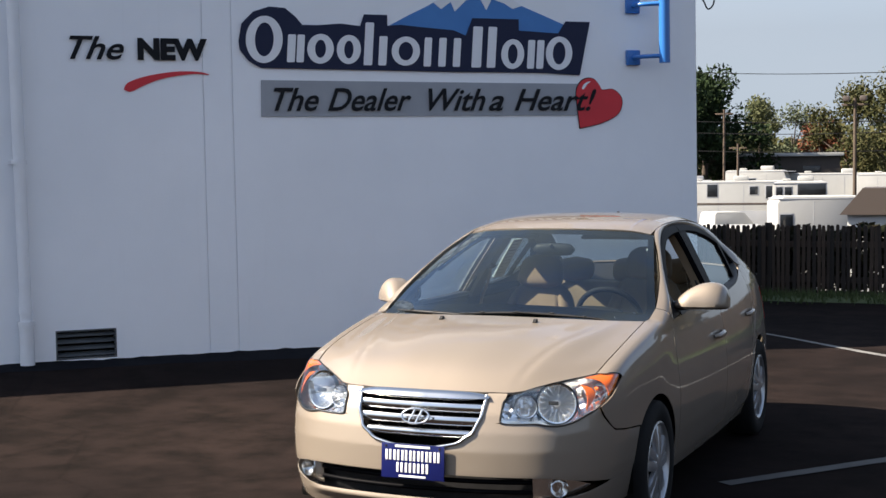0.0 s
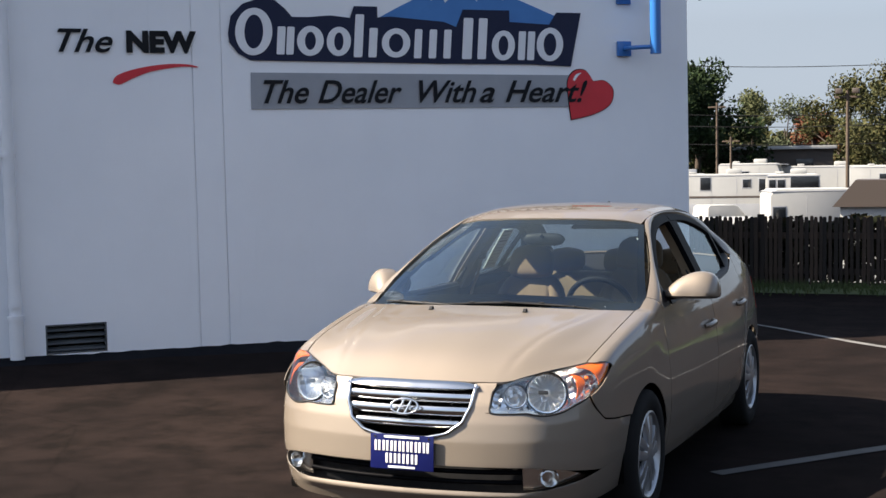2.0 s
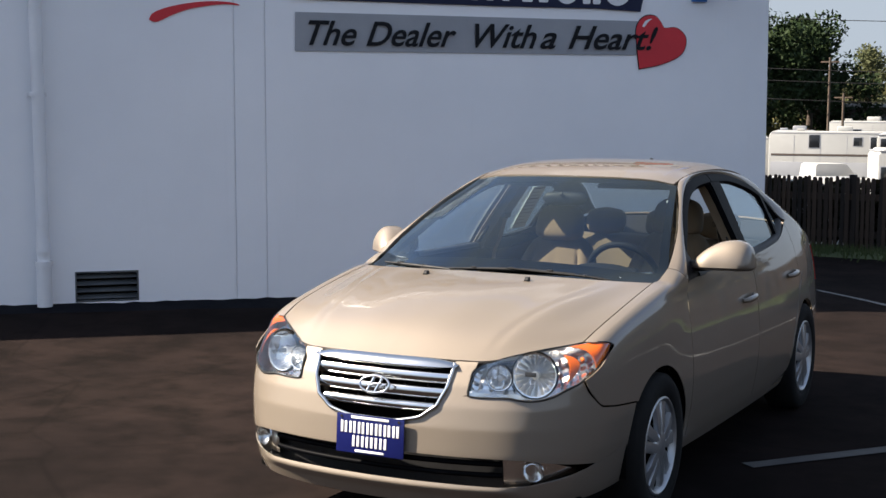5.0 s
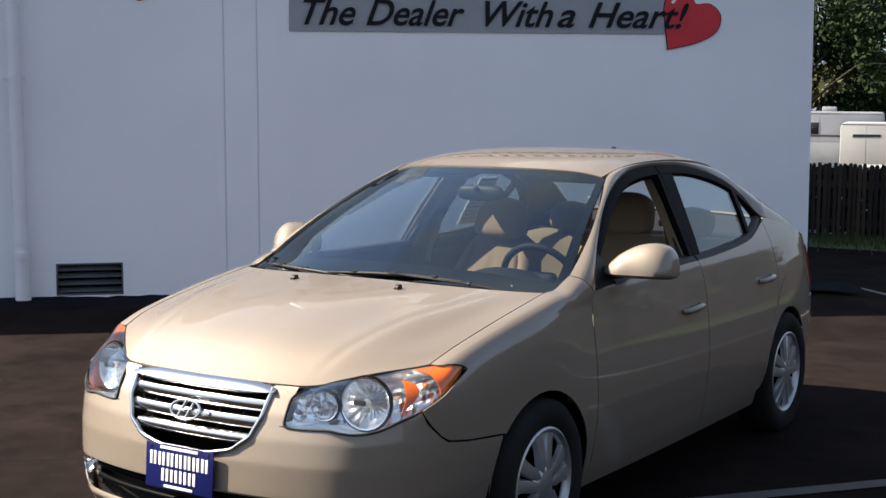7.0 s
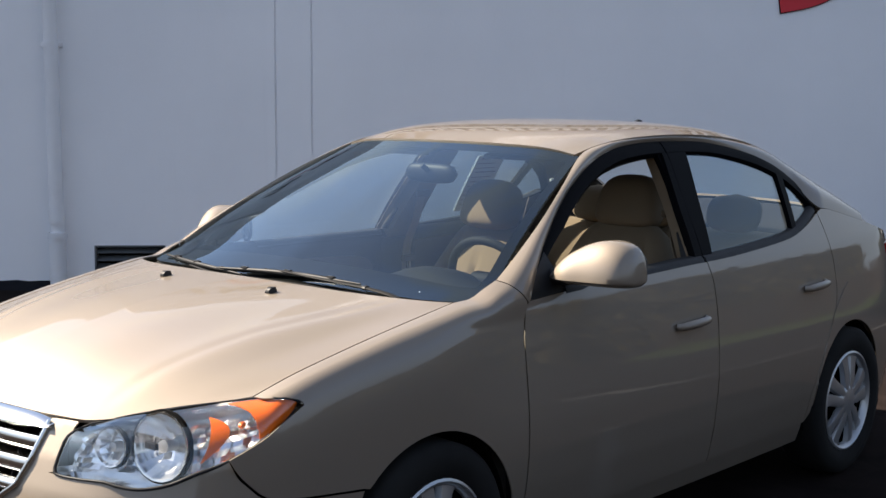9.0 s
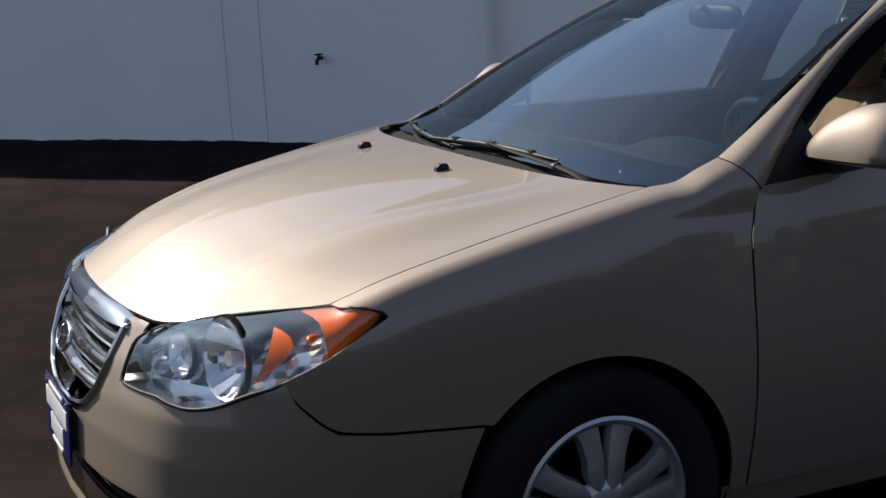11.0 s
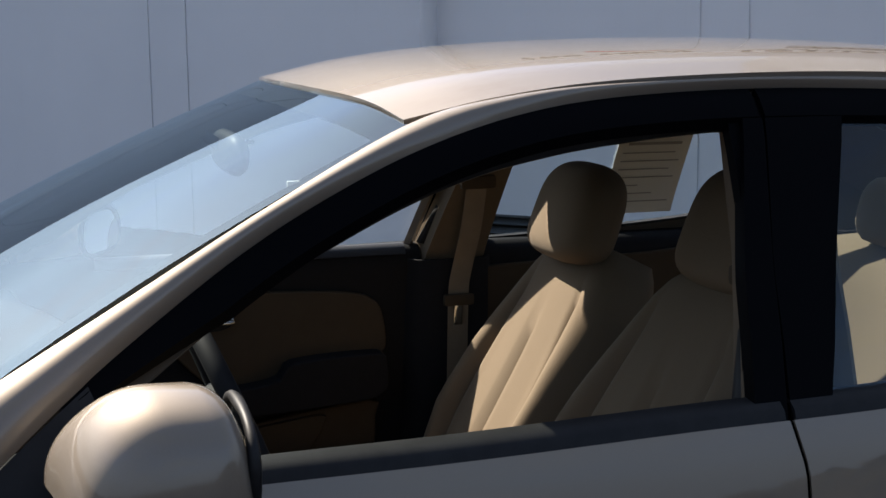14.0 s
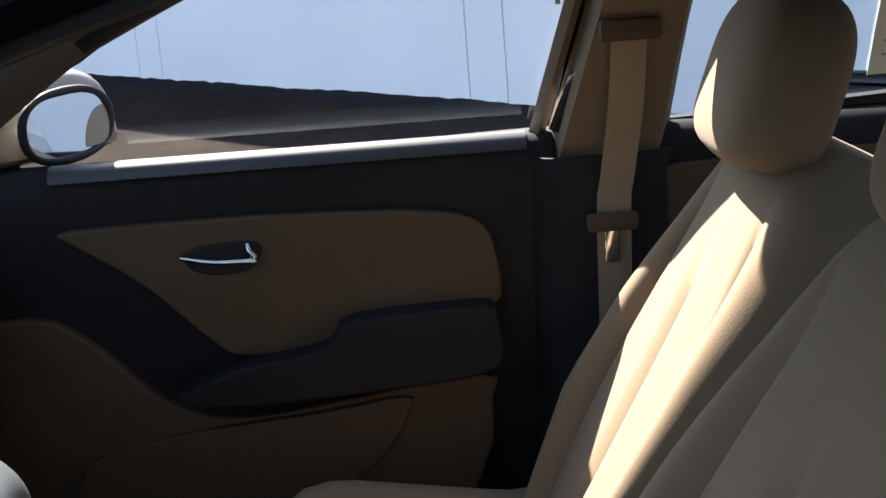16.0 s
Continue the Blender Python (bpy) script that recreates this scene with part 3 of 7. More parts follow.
def build_fittings():
    # downpipe
    pipe = thing("downpipe", "white painted metal downpipe with a collar on the wall", "pipe", WALL)
    tube("pipe", [(-1.835, -0.085, WALL_TOP), (-1.83, -0.085, 3.0), (-1.81, -0.085, 0.49)], 0.052, SIGN_WHITE, pipe, sides=20, n=30)
    tube("lower_pipe", [(-1.81, -0.09, 0.52), (-1.81, -0.09, 0.15)], 0.062, SIGN_WHITE, pipe, sides=20)
    tube("collar", [(-1.81, -0.09, 0.485), (-1.81, -0.09, 0.53)], 0.072, SIGN_WHITE, pipe, sides=20)
    tube("collar", [(-1.812, -0.088, 0.60), (-1.812, -0.088, 0.72)], [0.06, 0.054], SIGN_WHITE, pipe, sides=20)
    for z in (1.9, 3.4):
        box("strap", (0.16, 0.012, 0.035), (-1.83, -0.008, z), SIGN_WHITE, pipe, "", 0.004)
        tube("strap_band", [(-1.832, -0.086, z - 0.017), (-1.832, -0.086, z + 0.017)], 0.056, SIGN_WHITE, pipe, sides=20)
    # vent with sloping louvres
    vent = thing("wall_vent", "grey metal louvred vent low in the wall", "vent", WALL)
    u0, u1, z0, z1 = -1.555, -1.045, 0.17, 0.415
    box("vent_back", (0.51, 0.02, 0.245), (-1.30, 0.13, 0.29), DARK, vent, "", 0)
    for a, b in (((u0, z0), (u1, z0)), ((u0, z1), (u1, z1)), ((u0, z0), (u0, z1)), ((u1, z0), (u1, z1))):
        w = (abs(b[0] - a[0]) + 0.014, 0.03, abs(b[1] - a[1]) + 0.014)
        box("vent_frame", w, ((a[0] + b[0]) / 2, 0.012, (a[1] + b[1]) / 2), VENT_DARK, vent, "", 0.003)
    for k in range(4):
        z = z0 + 0.035 + k * 0.058
        box("louvre", (0.50, 0.062, 0.006), (-1.30, 0.035, z), VENT_DARK, vent, "", 0.002, Matrix.Rotation(radians(32), 4, "X"))
    # outdoor tap
    tap = thing("wall_tap", "small dark metal outdoor tap on the wall", "tap", WALL)
    tube("spout", [(-3.16, 0.0, 0.80), (-3.16, -0.05, 0.80), (-3.16, -0.085, 0.785), (-3.16, -0.09, 0.755)], 0.014, BLACK_PLASTIC, tap, sides=10)
    spun("wheel_handle", [(-0.006, 0.002), (-0.006, 0.03), (0.006, 0.03), (0.006, 0.002)], BLACK_PLASTIC, tap, "", pose(-3.16, -0.055, 0.83, 0, 90, 0), 16)
    tube("stem", [(-3.16, -0.055, 0.80), (-3.16, -0.055, 0.832)], 0.008, BLACK_PLASTIC, tap, sides=8)
    # blue post on two brackets
    post = thing("blue_pole", "glossy blue metal pole on two square wall brackets", "pole", WALL)
    blue = principled("blue_pole_paint", (0.02, 0.14, 0.42), 0.3)
    tube("pole", [(4.385, -0.30, 2.80), (4.385, -0.30, 5.2)], 0.055, blue, post, sides=20)
    for z in (2.87, 3.39):
        box("bracket_plate", (0.15, 0.04, 0.15), (4.18, -0.02, z), blue, post, "", 0.006)
        tube("bracket_arm", [(4.18, -0.03, z), (4.20, -0.16, z), (4.36, -0.30, z)], 0.022, blue, post, sides=10)
    # cable loop at the corner
    cable = tube("corner_cable", [(4.93, -0.02, 3.52), (5.0, -0.03, 3.47), (5.06, -0.03, 3.38), (5.13, -0.03, 3.45), (5.12, -0.03, 3.62)], 0.008, BLACK_PLASTIC, None)
    cable.matrix_world = WALL
    tagged(cable, "thin dark cable loop at the wall's corner", "cable")


build_fittings()

# ---- the car: front axle at y = 0, nose towards -y, driver's side at +x ----
car = thing("car", "champagne beige metallic four-door saloon parked with the driver's window down", "car")

PLAN = catmull([(0, -0.915), (0.2, -0.905), (0.4, -0.872), (0.58, -0.81), (0.715, -0.70), (0.785, -0.58), (0.82, -0.42), (0.838, -0.15), (0.855, 0.15), (0.868, 0.5),
                (0.878, 1.0), (0.882, 1.6), (0.878, 2.2), (0.866, 2.6), (0.846, 2.95), (0.805, 3.25), (0.72, 3.45), (0.55, 3.55), (0.3, 3.59), (0, 3.6)], 600)
PLAN_S = np.r_[0, np.cumsum(np.linalg.norm(np.diff(PLAN, axis=0), axis=1))]
PLAN_N = np.gradient(PLAN, axis=0)
PLAN_N = np.stack([PLAN_N[:, 1], -PLAN_N[:, 0]], 1)
PLAN_N /= np.linalg.norm(PLAN_N, axis=1, keepdims=True)
# how far the skin lies inside the plan line at each height: at the nose and along the sides
Z_KEYS = [0.15, 0.20, 0.26, 0.32, 0.42, 0.52, 0.60, 0.68, 0.76, 0.84, 0.90, 0.96, 1.00, 1.06, 1.14]
IN_NOSE = [0.09, 0.055, 0.02, 0.004, 0.0, 0.006, 0.022, 0.05, 0.095, 0.17, 0.26, 0.36, 0.42, 0.5, 0.6]
IN_SIDE = [0.085, 0.055, 0.035, 0.022, 0.006, 0.0, 0.0, 0.006, 0.016, 0.028, 0.040, 0.055, 0.068, 0.092, 0.13]


def s_at_y(y):
    """The place along the plan line at a given y, on the side of the car."""
    return np.interp(y, PLAN[:, 1], PLAN_S)


def s_at_x(x):
    """The place along the plan line at a given x, across the nose."""
    k = PLAN_S < s_at_y(-0.45)
    return np.interp(x, PLAN[k, 0], PLAN_S[k])


def skin(s, z, out=0.0):
    """The lower body's skin at s along the plan line and the height z."""
    s, z = np.asarray(s, float), np.asarray(z, float)
    p = np.stack([np.interp(s, PLAN_S, PLAN[:, k]) for k in (0, 1)], -1)
    n = np.stack([np.interp(s, PLAN_S, PLAN_N[:, k]) for k in (0, 1)], -1)
    n /= np.linalg.norm(n, axis=-1, keepdims=True)
    side = np.clip((s - s_at_x(0.34)) / (s_at_y(-0.35) - s_at_x(0.34)), 0, 1)
    side = side * side * (3 - 2 * side)
    inward = (1 - side) * np.interp(z, Z_KEYS, IN_NOSE) + side * np.interp(z, Z_KEYS, IN_SIDE) - out
    return np.concatenate([p - n * inward[..., None], z[..., None]], -1)


def skin_yz(y, z, out=0.0):
    return skin(s_at_y(y), z, out)


def arch(cy, r, a0, a1, n, cz=0.315):
    a = np.radians(np.linspace(a0, a1, n))
    return [(cy + r * math.cos(k), cz + r * math.sin(k)) for k in a]


# hood and fender share the seam line
SEAM = catmull([(0.712, -0.468, 0.832), (0.718, -0.43, 0.846), (0.727, -0.34, 0.874), (0.733, -0.21, 0.904), (0.736, -0.03, 0.940), (0.736, 0.155, 0.972), (0.735, 0.277, 0.992), (0.738, 0.35, 0.997), (0.741, 0.41, 1.021), (0.742, 0.466, 1.041)], 80)
HOOD_END = int(np.argmin(abs(SEAM[:, 1] - 0.277))) + 1


def build_hood():
    edge = catmull(SEAM[:HOOD_END], 7) + (-0.0055, 0, 0)
    front = [(0, -0.800, 0.772), (0.15, -0.795, 0.772), (0.31, -0.775, 0.770), (0.43, -0.735, 0.772), (0.58, -0.610, 0.802), tuple(edge[0])]
    rear = [(0, 0.115, 1.014), (0.22, 0.120, 1.012), (0.42, 0.142, 1.007), (0.58, 0.185, 1.001), (0.68, 0.235, 0.996), tuple(edge[-1])]
    front, rear = np.array(front), np.array(rear)
    net = []
    for i, k in enumerate(np.linspace(0, 1, 7)):
        row = front * (1 - k) + rear * k
        e = edge[i] - row[-1]
        w = np.array([0, 0.1, 0.3, 0.55, 0.85, 1.0])[:, None]
        row[:, 2] += 0.075 * math.sin(math.pi * k ** 0.72) * (1 - (row[:, 0] / 0.70) ** 2)
        row = row + w * e
        row[-1] = edge[i]
        # a soft crease that runs from beside the grille up to the windscreen pillars
        row[3, 2] += 0.014 * math.sin(math.pi * k)
        net.append(row)
    half = loft(np.array(net), 60, 70)
    # a pressed line from beside the lamp back towards the pillar
    press = np.interp(half[..., 1], [-0.74, -0.48, -0.28, -0.09, 0.10, 0.28], [0.40, 0.45, 0.49, 0.54, 0.58, 0.61])
    fade = np.clip((0.20 - half[..., 1]) / 0.25, 0, 1) * np.clip((half[..., 1] + 0.74) / 0.15, 0, 1)
    half[..., 2] -= 0.0035 * fade * np.exp(-(((half[..., 0] - press) / 0.020) ** 2))
    full = np.concatenate([mirrored(half[:, :0:-1]), half], 1)
    panel("hood", [full], PAINT, car, thick=0.012)


def fender_x(y, z):
    """The front wing's skin: from the waist over the shoulder to the hood seam."""
    xs, zs = np.interp(y, SEAM[:, 1], SEAM[:, 0]), np.interp(y, SEAM[:, 1], SEAM[:, 2])
    low = skin_yz(y, np.minimum(z, 0.58))[..., 0]
    waist = skin_yz(y, np.full_like(z, 0.58))[..., 0]
    q = np.clip((z - 0.58) / (zs - 0.58), 0, 1)
    over = xs + (waist - xs) * (1 - q**4.0) ** (1 / 3.0)
    # towards the door the wing takes the door's section and only its top rolls in to the pillar
    door = skin_yz(y, np.minimum(z, 0.93))[..., 0]
    k = np.clip((z - 0.93) / np.maximum(zs - 0.93, 1e-3), 0, 1)
    roll = xs + (door - xs) * (1 - k**3.6) ** (1 / 2.0)
    w = np.clip((y - 0.05) / 0.42, 0, 1)
    w = w * w * (3 - 2 * w)
    return np.where(z > 0.58, over * (1 - w) + np.where(z > 0.93, roll, door) * w, low)


def build_fender():
    top = [(y, z) for _, y, z in SEAM]
    bottom = [(-0.60, 0.703), (-0.575, 0.658), (-0.53, 0.612), (-0.50, 0.592), (-0.40, 0.577), (-0.19, 0.558)] + arch(0.085, 0.347, 137, -4, 24) + [(0.434, 0.28), (0.474, 0.28)]
    left = [(-0.60, 0.703), (-0.50, 0.748), (-0.422, 0.791), (-0.379, 0.812), (-0.384, 0.822), (-0.42, 0.835), top[0]]
    right = [(0.474, 0.28), (0.482, 0.5), (0.485, 0.75), (0.490, 0.87), (0.512, 0.945), (0.529, 0.972), (0.505, 1.004), tuple(SEAM[-1][1:])]
    g = coons(bottom, top, left, right, 70, 40)
    y, z = g[..., 0], g[..., 1]
    # more rows near the shoulder
    t = np.linspace(0, 1, 40) ** 0.55
    for i in range(70):
        s = np.linspace(0, 1, 40)
        y[i], z[i] = np.interp(t, s, y[i]), np.interp(t, s, z[i])
    g3 = np.stack([fender_x(y, z), y, z], -1)
    panel("front_fender", [g3], PAINT, car)
    panel("front_fender", [mirrored(g3)], PAINT, car)


def build_bumper():
    def sz(points):
        return [(s_at_x(a) if k == "x" else s_at_y(a), z) for k, a, z in points]

    grille_edge = sz([("x", 0, 0.530), ("x", 0.12, 0.534), ("x", 0.20, 0.550), ("x", 0.27, 0.600), ("x", 0.305, 0.67), ("x", 0.322, 0.766), ("x", 0.372, 0.767)])
    lamp_edge = sz([("x", 0.372, 0.644), ("x", 0.40, 0.643), ("x", 0.47, 0.643), ("x", 0.548, 0.645), ("x", 0.58, 0.639), ("x", 0.635, 0.635), ("x", 0.69, 0.647), ("x", 0.733, 0.671), ("y", -0.60, 0.700), ("y", -0.579, 0.652), ("y", -0.533, 0.606), ("y", -0.502, 0.585), ("y", -0.40, 0.570), ("y", -0.19, 0.551)])
    b1 = sz([("x", 0, 0.415), ("x", 0.3, 0.414), ("x", 0.372, 0.4135)])
    b2 = sz([("x", 0.372, 0.4135), ("x", 0.52, 0.412), ("x", 0.60, 0.408), ("x", 0.70, 0.39), ("y", -0.52, 0.365), ("y", -0.36, 0.385), ("y", -0.245, 0.42)])
    a1 = coons(b1, grille_edge, [b1[0], grille_edge[0]], [b1[-1], grille_edge[-1]], 50, 26)
    a2 = coons(b2, lamp_edge, [b2[0], lamp_edge[0]], [b2[-1], (s_at_y(-0.214), 0.50), lamp_edge[-1]], 90, 26)
    corner = sz([("x", 0.372, 0.645), ("x", 0.392, 0.648)]), sz([("x", 0.372, 0.767), ("x", 0.418, 0.767)])
    a3 = coons(corner[0], corner[1], [corner[0][0], corner[1][0]], sz([("x", 0.392, 0.648), ("x", 0.396, 0.70), ("x", 0.408, 0.742), ("x", 0.418, 0.767)]), 8, 20)
    low = sz([("x", 0, 0.205), ("x", 0.3, 0.207), ("x", 0.6, 0.215), ("y", -0.55, 0.225), ("y", -0.25, 0.23)])
    up = sz([("x", 0, 0.305), ("x", 0.3, 0.305), ("x", 0.52, 0.302), ("x", 0.62, 0.305), ("x", 0.71, 0.325), ("y", -0.52, 0.362), ("y", -0.36, 0.383), ("y", -0.246, 0.418)])
    b = coons(low, up, [low[0], up[0]], [low[-1], up[-1]], 80, 14)
    ga, gc, gd, gb = (skin(q[..., 0], q[..., 1]) for q in (a1, a2, a3, b))
    # the lip under the intake stands proud
    w = np.clip(1 - np.abs((gb[..., 2] - 0.285) / 0.03), 0, 1) * np.clip((0.62 - gb[..., 0]) / 0.1, 0, 1)
    gb[..., 1] -= 0.018 * w
    bumper = panel("front_bumper", [k for q in (ga, gc, gd, gb) for k in (q, mirrored(q))], PAINT, car)
    # the dark intake behind the opening
    g = np.array([[(x, -0.80 + 0.25 * abs(x) ** 2.5, z) for z in (0.22, 0.30, 0.36, 0.42, 0.46)] for x in np.linspace(-0.60, 0.60, 13)])
    panel("intake_back", [g], BLACK_PLASTIC, bumper, outward=(0, -1, 0))
    for z, r in ((0.385, 0.011), (0.34, 0.011)):
        row = [skin(s_at_x(x), z, -0.035) for x in np.linspace(0, 0.53, 8)]
        path = [mirrored(p) for p in row[:0:-1]] + row
        tube("intake_slat", path, r, BLACK_GLOSS, bumper, sides=8, n=40)
    return bumper


def build_grille():
    grille = panel("grille", [np.array([[(x, -0.80 + 0.35 * x * x, z) for z in np.linspace(0.50, 0.77, 6)] for x in np.linspace(-0.33, 0.33, 9)])], DARK, car, "black grille with chrome bars and a chrome surround", outward=(0, -1, 0))

    def edge(z):
        return float(np.interp(z, [0.535, 0.55, 0.60, 0.67, 0.755], [0.10, 0.19, 0.262, 0.298, 0.316]))

    for z, h in ((0.588, 0.018), (0.643, 0.021), (0.698, 0.021)):
        xs = np.linspace(-edge(z) - 0.005, edge(z) + 0.005, 31)
        g = []
        for x in xs:
            p = skin(s_at_x(abs(x)), z, -0.012)
            y = p[1]
            g.append([(x, y + 0.035, z + h), (x, y + 0.004, z + h), (x, y - 0.004, z + h * 0.5), (x, y - 0.002, z - h * 0.6), (x, y + 0.006, z - h), (x, y + 0.035, z - h)])
        panel("grille_bar", [np.array(g)], CHROME, grille, outward=(0, -1, 0), thick=0.002)
    g = []
    for x in np.linspace(-0.322, 0.322, 31):
        p = skin(s_at_x(abs(x)), 0.745, 0.0)
        t = 1 - 0.75 * (abs(x) / 0.322) ** 5
        g.append([(x, p[1] + 0.03, 0.750 + 0.022 * t), (x, p[1] + 0.012, 0.750 + 0.022 * t), (x, p[1] - 0.006, 0.750 + 0.007 * t), (x, p[1] - 0.013, 0.750 - 0.008 * t), (x, p[1] - 0.004, 0.750 - 0.020 * t), (x, p[1] + 0.03, 0.750 - 0.023 * t)])
    panel("grille_top_bar", [np.array(g)], CHROME, grille, outward=(0, -1, 0.3), thick=0.002)
    # chrome surround along the lower edge
    zs = np.r_[np.linspace(0.76, 0.60, 10), 0.575, 0.555, 0.543]
    right = [skin(s_at_x(edge(z) + 0.006), z, 0.003) for z in zs] + [skin(s_at_x(x), 0.5335, 0.003) for x in (0.10, 0.05, 0.0)]
    path = right + [mirrored(p) for p in right[-2::-1]]
    tube("surround", path, 0.008, CHROME, grille, "bright chrome grille surround", sides=8, n=90)
    for x in (-0.2, -0.1, 0.0, 0.1, 0.2):
        a, b = skin(s_at_x(abs(x)), 0.56, -0.03), skin(s_at_x(abs(x)), 0.735, -0.03)
        tube("upright", [(x, a[1], a[2]), (x, (a[1] + b[1]) / 2, 0.65), (x, b[1], b[2])], 0.005, BLACK_GLOSS, grille, sides=6)
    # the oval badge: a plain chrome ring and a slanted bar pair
    c, tilt = Vector((0, -0.893, 0.664)), pose(0, 0, 0, -22)
    ring = [(c + tilt @ Vector((0.066 * math.cos(a), 0, 0.034 * math.sin(a)))) for a in np.linspace(0, 2 * math.pi, 40, endpoint=False)]
    badge = make("badge", *ring_mesh(ring, 0.0058), CHROME, grille, "oval chrome badge ring")
    for x in (-0.018, 0.018):
        p, q = c + tilt @ Vector((x - 0.012, 0.002, -0.03)), c + tilt @ Vector((x + 0.012, 0.002, 0.03))
        tube("badge_bar", [tuple(p), tuple(q)], 0.006, CHROME, badge, sides=8)
    p, q = c + tilt @ Vector((-0.03, 0.001, -0.006)), c + tilt @ Vector((0.03, 0.001, 0.006))
    tube("badge_bar", [tuple(p), tuple(q)], 0.005, CHROME, badge, sides=8)


def ring_mesh(points, r, sides=8):
    p = np.array([tuple(q) for q in points])
    t = np.roll(p, -1, 0) - np.roll(p, 1, 0)
    mid = p.mean(0)
    verts, faces, n = [], [], len(p)
    for i in range(n):
        o = (p[i] - mid) / np.linalg.norm(p[i] - mid)
        d = np.cross(o, t[i] / np.linalg.norm(t[i]))
        for k in range(sides):
            a = 2 * math.pi * k / sides
            verts.append(p[i] + r * (math.cos(a) * o + math.sin(a) * d))
    for i in range(n):
        for k in range(sides):
            a, b = i * sides + k, i * sides + (k + 1) % sides
            faces.append((a, (a + sides) % len(verts), (b + sides) % len(verts), b))
    return verts, faces


build_hood()
build_fender()
build_bumper()
build_grille()

# ---- side: belt, doors, pillars ----
BELT = catmull([(0.47, 0.972), (0.533, 0.976), (0.8, 0.990), (1.15, 0.995), (1.45, 1.003), (1.80, 1.010), (2.24, 1.036), (2.43, 1.072), (2.56, 1.108), (2.66, 1.13), (2.9, 1.085), (3.2, 1.02), (3.45, 0.97)], 120)


def belt(y):
    return np.interp(y, BELT[:, 0], BELT[:, 1])


def house_x(z, y=1.5):
    """How far out the sides of the cabin stand at a height."""
    return np.interp(z, [0.95, 1.0, 1.1, 1.2, 1.3, 1.36, 1.40, 1.425], [0.812, 0.795, 0.745, 0.688, 0.628, 0.592, 0.563, 0.54]) - 0.05 * np.clip((y - 2.3) / 0.5, 0, 1) ** 2


def side_patch(bottom, top, left, right, nu=50, nv=30, out=0.0):
    g = coons(bottom, top, left, right, nu, nv)
    return skin(s_at_y(g[..., 0]), g[..., 1], out)


REAR_CUT = [(1.565, 0.285), (1.575, 0.5), (1.60, 0.8), (1.605, 0.94), (1.59, 1.004)]
FRONT_CUT = [(0.478, 0.28), (0.486, 0.5), (0.489, 0.75), (0.494, 0.87), (0.516, 0.945), (0.533, 0.976)]
TAIL_CUT = [(2.335, 0.292), (2.36, 0.42), (2.45, 0.565), (2.55, 0.665), (2.60, 0.80), (2.605, 0.95), (2.585, 1.118)]


def gap(cut, d):
    return [(y + d, z) for y, z in cut]


def belt_line(a, b, n=16):
    return [(y, float(belt(y))) for y in np.linspace(a, b, n)]


def build_sides():
    made = {}
    for name, left, right, low in (("front_door", gap(FRONT_CUT, 0.0015), gap(REAR_CUT, -0.003), (0.283, 0.287)), ("rear_door", gap(REAR_CUT, 0.003), gap(TAIL_CUT, -0.003), (0.287, 0.292))):
        bottom = [left[0], right[0]]
        top = belt_line(left[-1][0], right[-1][0])
        left, right = left[:-1] + [top[0]], right[:-1] + [top[-1]]
        g = side_patch(bottom, top, left, right, 60, 40)
        for m, k in ((1, "l"), (-1, "r")):
            made[name, k] = panel(name, [g * (m, 1, 1)], PAINT, car)
    # quarter panel behind the rear door, round the rear arch to the bumper
    qb = [(2.341, 0.292)] + arch(2.735, 0.348, 178, 3, 26) + [(3.09, 0.30), (3.13, 0.27)]
    qt = belt_line(2.588, 3.42, 20)
    ql = gap(TAIL_CUT, 0.002)
    ql = ql[:-1] + [qt[0]]
    qr = [(3.13, 0.27), (3.13, 0.5), (3.17, 0.62), (3.30, 0.72), (3.40, 0.85), qt[-1]]
    g = coons(qb, qt, ql, qr, 70, 40)
    gs = skin(s_at_y(g[..., 0]), g[..., 1])
    # the rocker under the doors
    rb = np.array([[(skin_yz(y, z) - (0.012, 0, 0)) for z in (0.207, 0.226, 0.246, 0.266, 0.286)] for y in np.linspace(0.42, 2.345, 24)])
    # rear bumper and tail
    s0 = s_at_y(3.13)
    rr = np.array([[skin(s, z) for z in np.r_[np.linspace(0.22, 0.66, 12)]] for s in np.linspace(s0, PLAN_S[-1], 40)])
    for m in (1, -1):
        panel("rear_quarter", [gs * (m, 1, 1)], PAINT, car)
        panel("rocker_panel", [rb * (m, 1, 1)], PAINT, car)
    panel("rear_bumper", [rr, mirrored(rr)], PAINT, car)
    return made


DOORS = build_sides()


def build_roof():
    ys = [1.140, 1.28, 1.46, 1.75, 2.05, 2.3, 2.50]
    zc = [1.424, 1.460, 1.482, 1.493, 1.488, 1.465, 1.428]
    ze = [1.392, 1.421, 1.441, 1.449, 1.440, 1.414, 1.370]
    net = []
    for i, y in enumerate(ys):
        bow = -0.06 if i == 0 else (-0.025 if i == 1 else (0.05 if i == 6 else 0))
        row = []
        for x, k in ((0, 0.0), (0.18, 0.04), (0.34, 0.17), (0.45, 0.44), (0.54, 1.0)):
            row.append((x, y + bow * (1 - (x / 0.54) ** 2), zc[i] * (1 - k) + ze[i] * k))
        net.append(row)
    half = loft(np.array(net), 44, 26)
    panel("roof", [np.concatenate([mirrored(half[:, :0:-1]), half], 1)], ROOF_PAINT, car, thick=0.008)
    return half


ROOF = build_roof()

